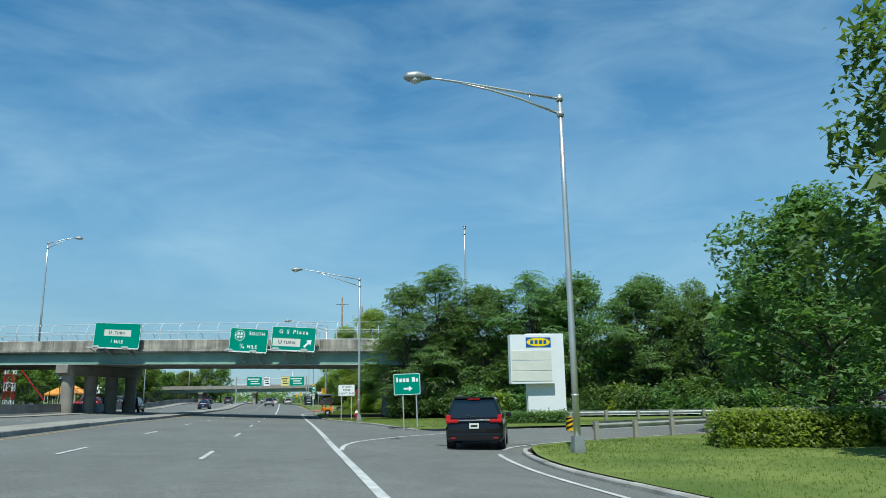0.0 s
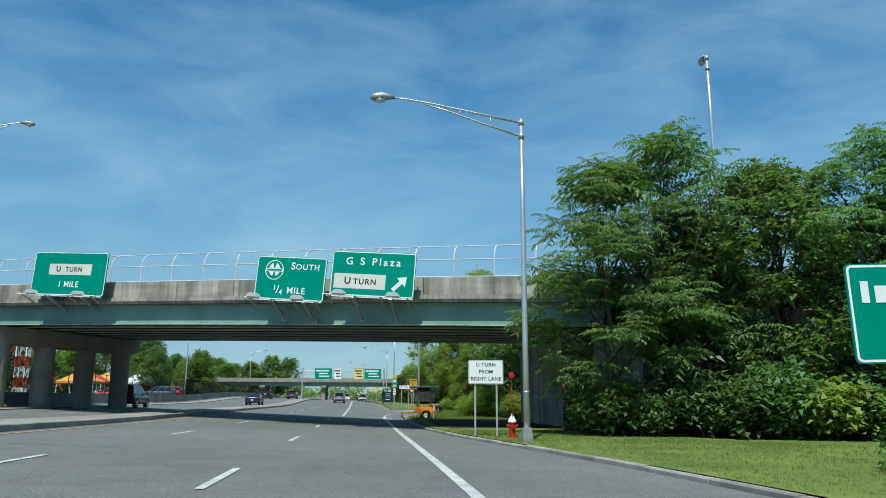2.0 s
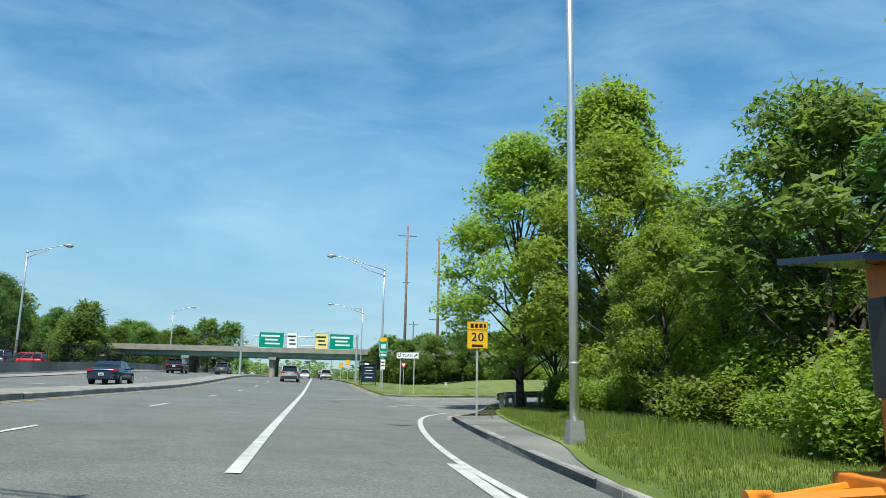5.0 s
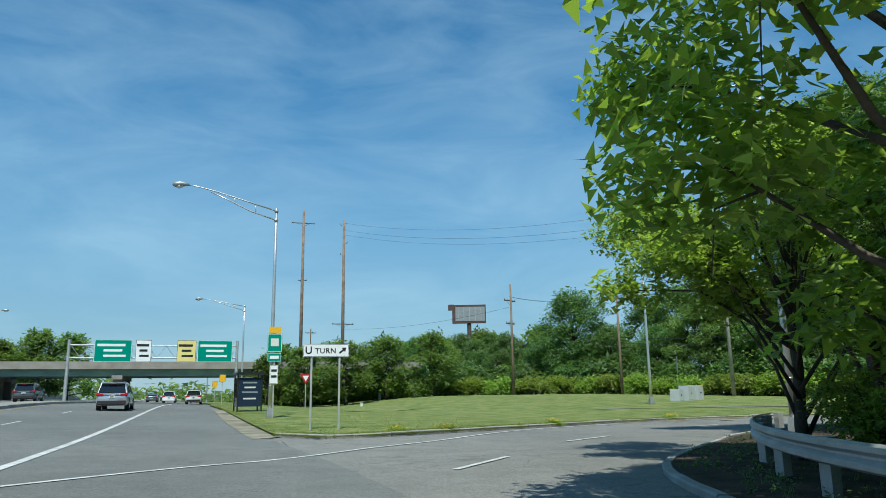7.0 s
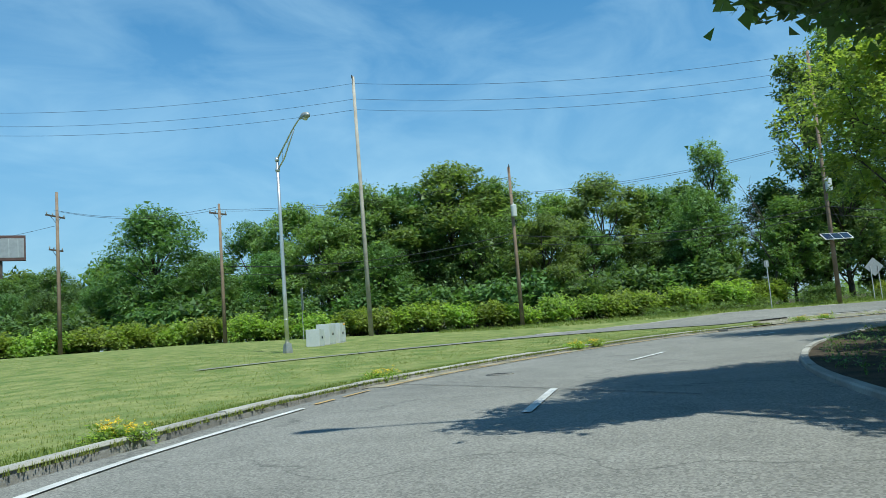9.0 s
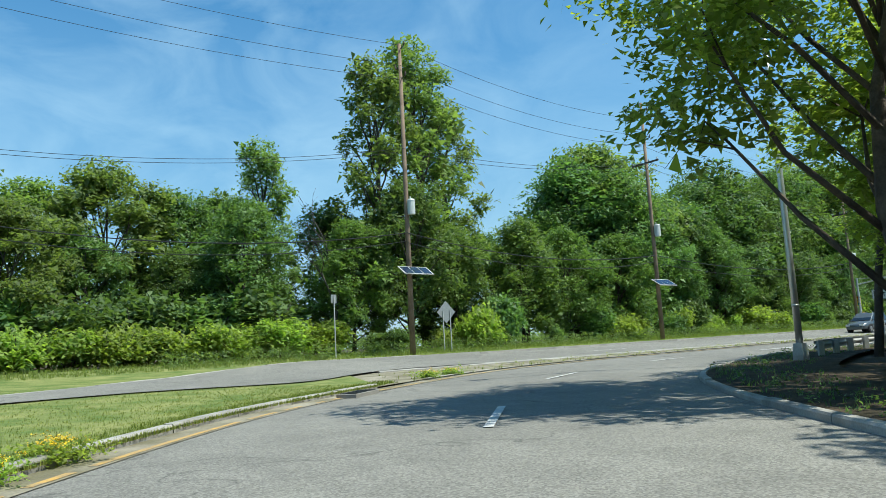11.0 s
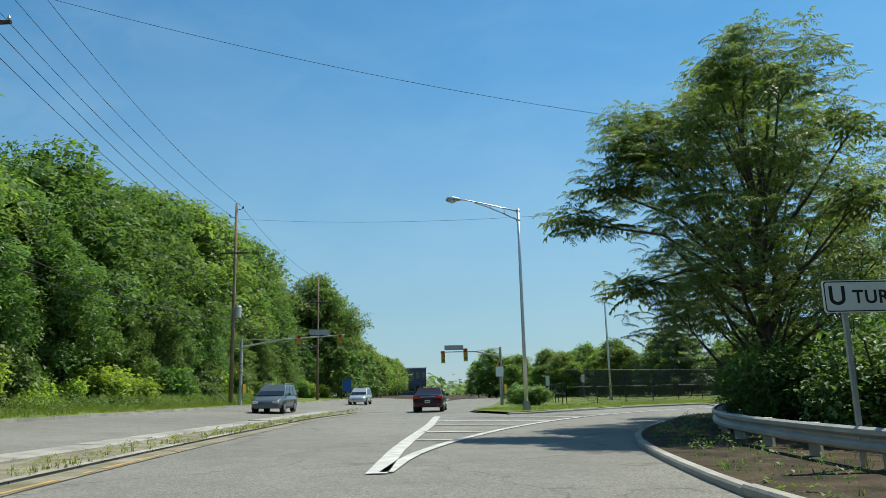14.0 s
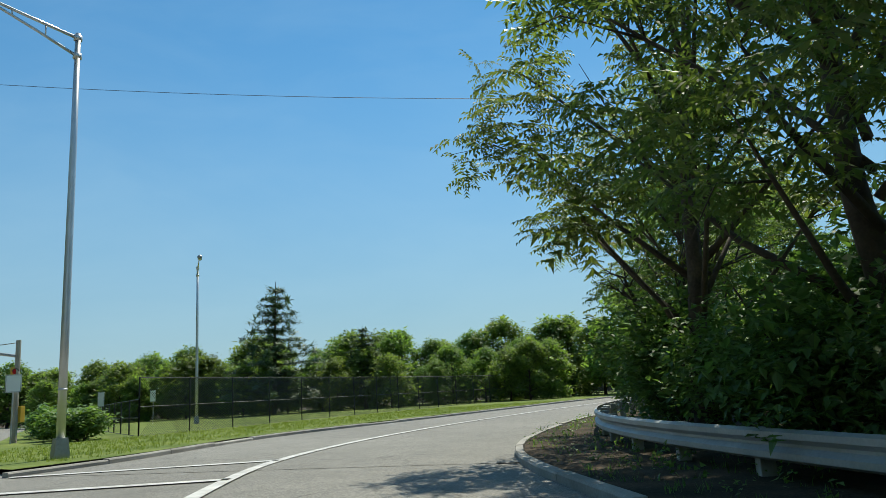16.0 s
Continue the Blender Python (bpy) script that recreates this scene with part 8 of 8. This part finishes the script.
building("office_building", "dark glazed office block far down the side road", 283, -119, 13, 10, 11.5, 142 + 90, CAR_BLUE, 2, 5)
building("store_building", "low brown commercial building behind the fence", 58, -14, 26, 14, 6.5, 175, BRICK_DARK, 1, 6)
building("store_building", "low pale commercial building behind the trees", 96, 184, 30, 14, 4.5, -40, CONCRETE, 1, 7)
mesh_fence(curve_through([(84.5, 85.5), (81.5, 75), (77.5, 62), (71.5, 48), (62, 30), (50, 14)], 2), 2.5, "tall dark chain-link fence beside the exit road", FENCE_DARK, 3.0, 0.05, 0.11, 0.012)
mesh_fence(curve_through([(84.5, 85.5), (94, 72), (108, 50), (130, 20)], 2), 1.6, "dark fence along the back of the grass", FENCE_DARK, 3.0, 0.05, 0.22, 0.008)


# ---- traffic signals ----
def signal_head(parent, p, turn):
    c, s = math.cos(radians(turn)), math.sin(radians(turn))
    bm = bmesh.new()
    rot = Matrix.Rotation(radians(turn), 3, "Z")
    box(bm, p, (0.34, 0.26, 1.05), rot, 0.03)
    head = part("signal_head", bm, SIGNAL_YELLOW, parent, "yellow three-light signal head")
    for k, mat in enumerate((LENS_RED, LENS_AMBER, SIGN_GREEN)):
        o = Vector(p) + rot @ Vector((0, -0.13, 0.33 - 0.33 * k))
        bm = bmesh.new()
        rod(bm, o, o + rot @ Vector((0, -0.03, 0)), 0.11, seg=14)
        part("lens", bm, mat, head)
        bm = bmesh.new()
        tube(bm, [o + rot @ Vector((0.13 * math.cos(a), -0.12, 0.13 * math.sin(a))) for a in (0.1, 0.8, 1.57, 2.3, 3.04)], 0.02, 5)
        part("visor", bm, SIGN_BLACK, head)


def mast_signal(x, y, h, arm, turn, heads, face, label, post=None):
    root = thing("traffic_signal", label, "traffic signal", pose(x, y, level(x, y)), "traffic signals")
    bm = bmesh.new()
    tube(bm, [(0, 0, -0.2), (0, 0, h)], [0.14, 0.1], 10)
    part("pole", bm, post or GALVANISED, root)
    d = Vector((math.cos(radians(turn)), math.sin(radians(turn)), 0))
    bm = bmesh.new()
    tube(bm, [Vector((0, 0, h - 0.7)), d * arm * 0.4 + Vector((0, 0, h - 0.15)), d * arm + Vector((0, 0, h + 0.1))], [0.07, 0.055, 0.04], 8)
    rod(bm, (0, 0, h - 0.1), d * arm * 0.45 + Vector((0, 0, h - 0.15)), 0.02, seg=6)
    part("mast_arm", bm, GALVANISED, root)
    for t in heads:
        signal_head(root, tuple(d * arm * t + Vector((0, 0, h - 0.35))), face)
    bm = bmesh.new()
    box(bm, d * arm * 0.75 + Vector((0, 0, h + 0.35)), (1.6, 0.03, 0.4), Matrix.Rotation(radians(face), 3, "Z"))
    part("name_plate", bm, SIGN_BACK, root, "small plate above the arm")
    signal_head(root, (0.1, 0, 2.8), face)
    bm = bmesh.new()
    box(bm, (0.0, -0.2, 1.3), (0.45, 0.3, 0.7), bevel=0.02)
    part("control_box", bm, SIGNAL_YELLOW, root)


mast_signal(106.2, 97.4, 5.2, 8.0, 222, (0.55, 0.95), -125, "steel mast-arm traffic signal reaching over the side road")
mast_signal(90.4, 85.0, 4.5, 8.6, -18, (0.55, 0.95), -140, "mast-arm traffic signal on a wooden post", WOOD_GREY)
sign_plain(90.1, 85.6, -150, 0.6, 0.75, 2.5, SIGN_WHITE, "white plate sign on the signal's post")
sign_plain(119, 74.2, -150, 1.0, 1.4, 1.9, SIGN_BLUE, "blue plate sign on a post by the street trees")


# ---- bare trees ----
def bare_tree(x, y, h, seed, label, lean=(0, 0), spread=0.5, tip=0):
    rnd = random.Random(seed)
    root = thing("bare_tree", label, "tree", pose(x, y, level(x, y), tip))
    bm = bmesh.new()

    def limb(p, d, ln, r, depth):
        mid = p + d * ln * 0.5 + Vector((rnd.gauss(0, 0.06), rnd.gauss(0, 0.06), 0)) * ln
        e = p + d * ln + Vector((rnd.gauss(0, 0.08), rnd.gauss(0, 0.08), rnd.gauss(0, 0.04))) * ln
        tube(bm, [p, mid, e], [r, r * 0.8, r * 0.55], 7 if depth < 2 else 5)
        if depth >= 4:
            return
        for k in range(2 if depth < 1 else 3):
            t = rnd.uniform(0.45, 1.0) if k else 1.0
            nd = (d + Vector((rnd.gauss(0, spread), rnd.gauss(0, spread), rnd.uniform(-0.1, 0.35)))).normalized()
            limb(p.lerp(mid, t * 2) if t < 0.5 else mid.lerp(e, t * 2 - 1), nd, ln * rnd.uniform(0.5, 0.72), r * 0.5, depth + 1)

    limb(Vector((0, 0, -0.2)), Vector((lean[0], lean[1], 1)).normalized(), h * 0.45, 0.16, 0)
    part("trunk", bm, BARK_DEAD, root, smooth=True)


bare_tree(54.2, 124.2, 13.5, 2, "leafless dead tree with crooked dark limbs", (0.0, -0.05), tip=8)
bare_tree(55.4, 123.0, 12.0, 9, "leafless dead tree leaning over the guard rail", (0.0, -0.05), tip=9)
bare_tree(65.2, 101.2, 5.0, 5, "leafless dead sapling among the trees", (0.25, -0.1), 0.6)
bare_tree(*along(-1.5, 6.5).xy, 11, 7, "bare pale sapling at the edge of the wood", (0.05, 0), 0.35)

# ---- distant woods all round ----
def far_woods():
    rng = np.random.default_rng(77)
    n = 7000
    a = rng.uniform(0, 2 * math.pi, n)
    r = rng.uniform(330, 520, n)
    hump = 9 + 4 * np.sin(a * 23) + 3 * np.sin(a * 57 + 1) + 2.5 * np.sin(a * 131 + 2)
    z = hump * rng.random(n) ** 0.6 * (0.75 + (r - 330) / 500)
    pts = np.stack([30 + r * np.sin(a), 110 + r * np.cos(a), z], 1)
    out = np.stack([-np.sin(a), -np.cos(a), np.zeros(n)], 1)
    me = leaf_mesh("backdrop_woods", pts, out, "broad", 11.0, rng, LEAF_E)
    tagged(new("backdrop_woods", me), "far green woods along the horizon", "woods", kind="stuff")


far_woods()


# ---- grass blades, weeds and flowers ----
def blades(name, label, pts, size, mat, seed, up=0.08, lean=0.35, wide=0.012):
    """Tufts of grass blades as one object."""
    rng = np.random.default_rng(seed)
    n = len(pts)
    pts = np.array(pts)
    z = np.array([level(x, y) for x, y in pts]) + up
    per = 5
    a = rng.uniform(0, 2 * math.pi, (n, per))
    h = size * rng.uniform(0.5, 1.35, (n, per))
    off = rng.normal(0, size * 0.35, (n, per, 2))
    bx, by = pts[:, 0:1] + off[..., 0], pts[:, 1:2] + off[..., 1]
    lx, ly = np.cos(a) * h * lean * rng.uniform(0.2, 1.2, (n, per)), np.sin(a) * h * lean * rng.uniform(0.2, 1.2, (n, per))
    wx, wy = -np.sin(a) * wide, np.cos(a) * wide
    zz = np.repeat(z[:, None], per, 1)
    quad = np.stack([np.stack([bx - wx, by - wy, zz - 0.02], -1), np.stack([bx + wx, by + wy, zz - 0.02], -1), np.stack([bx + lx, by + ly, zz + h * 0.98], -1)], 2)
    verts = quad.reshape(-1, 3)
    q = len(verts) // 3
    me = bpy.data.meshes.new(name)
    me.vertices.add(len(verts))
    me.vertices.foreach_set("co", verts.astype(np.float32).ravel())
    me.loops.add(q * 3)
    me.loops.foreach_set("vertex_index", np.arange(q * 3, dtype=np.int32))
    me.polygons.add(q)
    me.polygons.foreach_set("loop_start", np.arange(0, q * 3, 3, dtype=np.int32))
    me.polygons.foreach_set("loop_total", np.full(q, 3, dtype=np.int32))
    me.update(calc_edges=True)
    me.materials.append(mat)
    return tagged(new(name, me), label, "grass", kind="stuff")


def scatter_between(left, right, n, seed, power=1.0):
    rng = np.random.default_rng(seed)
    m = 200
    l, r = resample(left, m), resample(right, m)
    out = []
    for t, s in zip(rng.random(n) * (m - 1), rng.random(n) ** power):
        i = min(m - 2, int(t))
        f = t - i
        p = l[i].lerp(l[i + 1], f).lerp(r[i].lerp(r[i + 1], f), s)
        out.append((p.x, p.y))
    return out


blades("grass_field", "short mown grass blades over the field", scatter_between([p for p in FIELD_N if p.x < 50.5], [p for p in FIELD_F if p.x < 56], 42000, 1, 2.2), 0.055, BLADE_DRY, 11, wide=0.009)
blades("grass_kerb", "long grass and weeds spilling over the kerb", scatter_between(shift([p for p in FIELD_N if p.x < 52], -0.22), shift([p for p in FIELD_N if p.x < 52], -0.75), 3800, 2), 0.1, BLADE, 12, 0.06, 0.6)
blades("grass_median", "weeds growing out of the median", scatter_between([p for p in FIELD_N if p.x > 47], [along(s, -9.6) for s in range(-8, 62, 2)], 300, 3), 0.1, BLADE, 13, 0.06, 0.5)
blades("grass_verge", "tall bright grass along the side road", scatter_between([along(s, -0.9) for s in range(-30, 70, 3)], [along(s, 4.5) for s in range(-30, 70, 3)], 9000, 4), 0.2, BLADE, 14)
blades("grass_trailer", "tall bright grass round the trailer", scatter_between(curve_through([(3.7, 84), (3.9, 90), (4.9, 95), (5.4, 99.8), (6.4, 107), (7.8, 113)], 1), curve_through([(10.8, 84), (10.8, 90), (10.3, 97), (10.3, 104), (9.8, 110), (9.3, 115)], 1), 13000, 5), 0.13, BLADE, 15)
blades("grass_reeds", "tall reeds and weeds before the shrubs", scatter_between([Vector((7.6, 93, 0)), Vector((7.9, 104, 0))], [Vector((9.5, 93, 0)), Vector((9.3, 106, 0))], 1800, 6), 0.4, BLADE, 16, 0.05, 0.25)
blades("grass_corner", "short mown grass blades on the corner lawn", scatter_between(curve_through([(7.3, 38.6), (7.1, 42.7), (6.3, 50), (5.4, 56), (4.6, 61), (4.0, 66)], 1.5), curve_through([(24, 40), (22, 46), (18, 52), (13, 57), (11, 60), (9, 66)], 1.5), 14000, 7), 0.07, BLADE, 17)
blades("grass_nose", "short mown grass blades by the side street", scatter_between(curve_through([(7.2, -4), (6.8, 8), (6.8, 15), (7.4, 19.2), (8.3, 22.2)], 1), curve_through([(20, -4), (20, 8), (19, 16), (16, 22), (13, 25)], 1), 14000, 8), 0.07, BLADE, 18)
blades("weeds_inner", "weeds and low growth along the inner kerb", scatter_between(shift(RK, 0.3)[:150], shift(RK, 2.6)[:150], 2200, 9), 0.09, LEAF_B, 19, 0.05, 0.6)
blades("grass_island", "short grass blades round the exit road", scatter_between(curve_through([(78.6, 99.5), (77.6, 90), (73.2, 79), (65, 59)], 1), curve_through([(84, 97), (85.5, 90), (81, 77), (76, 62)], 1), 7000, 10), 0.1, BLADE, 20)


def weeds(name, label, pts, size, mat, seed, tall=0.4):
    """Leafy weeds of uneven height as one object."""
    rng = np.random.default_rng(seed)
    p = np.array([(x, y, level(x, y) + 0.1 + tall * rng.random() ** 1.5) for x, y in pts])
    out = np.stack([rng.normal(size=len(p)), rng.normal(size=len(p)), np.zeros(len(p))], 1)
    tagged(new(name, leaf_mesh(name, p, out, "broad", size, rng, mat)), label, "weeds", kind="stuff")


weeds("weeds_verge", "leafy weeds along the edge of the wood", scatter_between([along(s, 0.8) for s in range(-14, 80, 3)], [along(s, 4.0) for s in range(-14, 80, 3)], 4200, 31), 0.42, LEAF_G, 32, 0.7)
weeds("weeds_median", "low weeds on the dirty median", scatter_between([p for p in FIELD_N if p.x > 50], [along(s, -9.9) for s in range(-8, 40, 2)], 420, 33), 0.2, BLADE_DRY, 34, 0.12)
weeds("weeds_kerb", "low weeds along the inner kerb", scatter_between(shift(RK, 0.3)[:150], shift(RK, 1.6)[:150], 900, 35), 0.24, LEAF_A, 36, 0.2)


def flowers(x, y, seed):
    rng = np.random.default_rng(seed)
    root = thing("flower_clump", "clump of yellow wild flowers at the kerb", "flowers", pose(x, y, level(x, y) + 0.05), "yellow flowers")
    pts = rng.normal(0, 1, (45, 3)) * (0.16, 0.16, 0.05) + (0, 0, 0.2)
    ob = tagged(new("petals", leaf_mesh("petals", pts, sphere_points(rng, 45), "broad", 0.11, rng, FLOWER)), kind="stuff")
    ob.parent = root
    pts = rng.normal(0, 1, (120, 3)) * (0.2, 0.2, 0.06) + (0, 0, 0.1)
    ob = new("foliage", leaf_mesh("foliage", pts, sphere_points(rng, 120), "broad", 0.24, rng, LEAF_C))
    ob.parent = root


for x, y in ((8.3, 134.4), (10.4, 135.4), (37.0, 142.9), (35.6, 142.9), (53.4, 139.6), (55.2, 138.9), (24.5, 141.9), (16.4, 138.6)):
    flowers(x, y, int(x * 10))


# ---- small ground details ----


def manhole(x, y, r=0.34):
    root = thing("manhole_cover", "round dark iron manhole cover in the asphalt", "manhole cover", pose(x, y, level(x, y) + 0.006), "manhole covers")
    bm = bmesh.new()
    rod(bm, (0, 0, -0.05), (0, 0, 0.006), r, seg=24)
    part("cover", bm, CONCRETE_DARK, root)
    for k in range(5):
        bm = bmesh.new()
        box(bm, (0, -r * 0.6 + r * 0.3 * k, 0.008), (r * 1.2, 0.04, 0.006))
        part("rib", bm, RUBBER, root)


manhole(4.6, 29.5)
manhole(0.4, 118.5)
manhole(26.0, 139.4)


def inlet(x, y, turn):
    root = thing("storm_drain", "dark storm drain inlet under the kerb", "drain", pose(x, y, level(x, y), 0, 0, turn))
    bm = bmesh.new()
    box(bm, (0, 0, 0.04), (1.6, 0.5, 0.1), bevel=0.01)
    part("frame", bm, CONCRETE_DARK, root)
    # black bars on the solid frame paint the darkness of its slots
    for k in range(9):
        bm = bmesh.new()
        box(bm, (-0.64 + 0.16 * k, 0, 0.097), (0.07, 0.42, 0.014))
        part("slot_black_bar", bm, SIGN_BLACK, root)


inlet(46.6, 140.9, -12)
inlet(6.35, 41.5, 95)
# tar seams
for a, b in (((-9, 50), (2, 50.4)), ((-9, 31), (6, 31.5)), ((22, 133), (24, 141)), ((47, 133), (49.5, 140.5)), ((59, 125.2), (65.5, 131)), ((-1.3, 104), (4.2, 104.6))):
    painted("tar_seam", curve_through([a, ((a[0] + b[0]) / 2 + 0.12, (a[1] + b[1]) / 2 - 0.1), b], 0.7), 0.035, RUBBER, "thin dark tar seam in the asphalt", up=0.008)
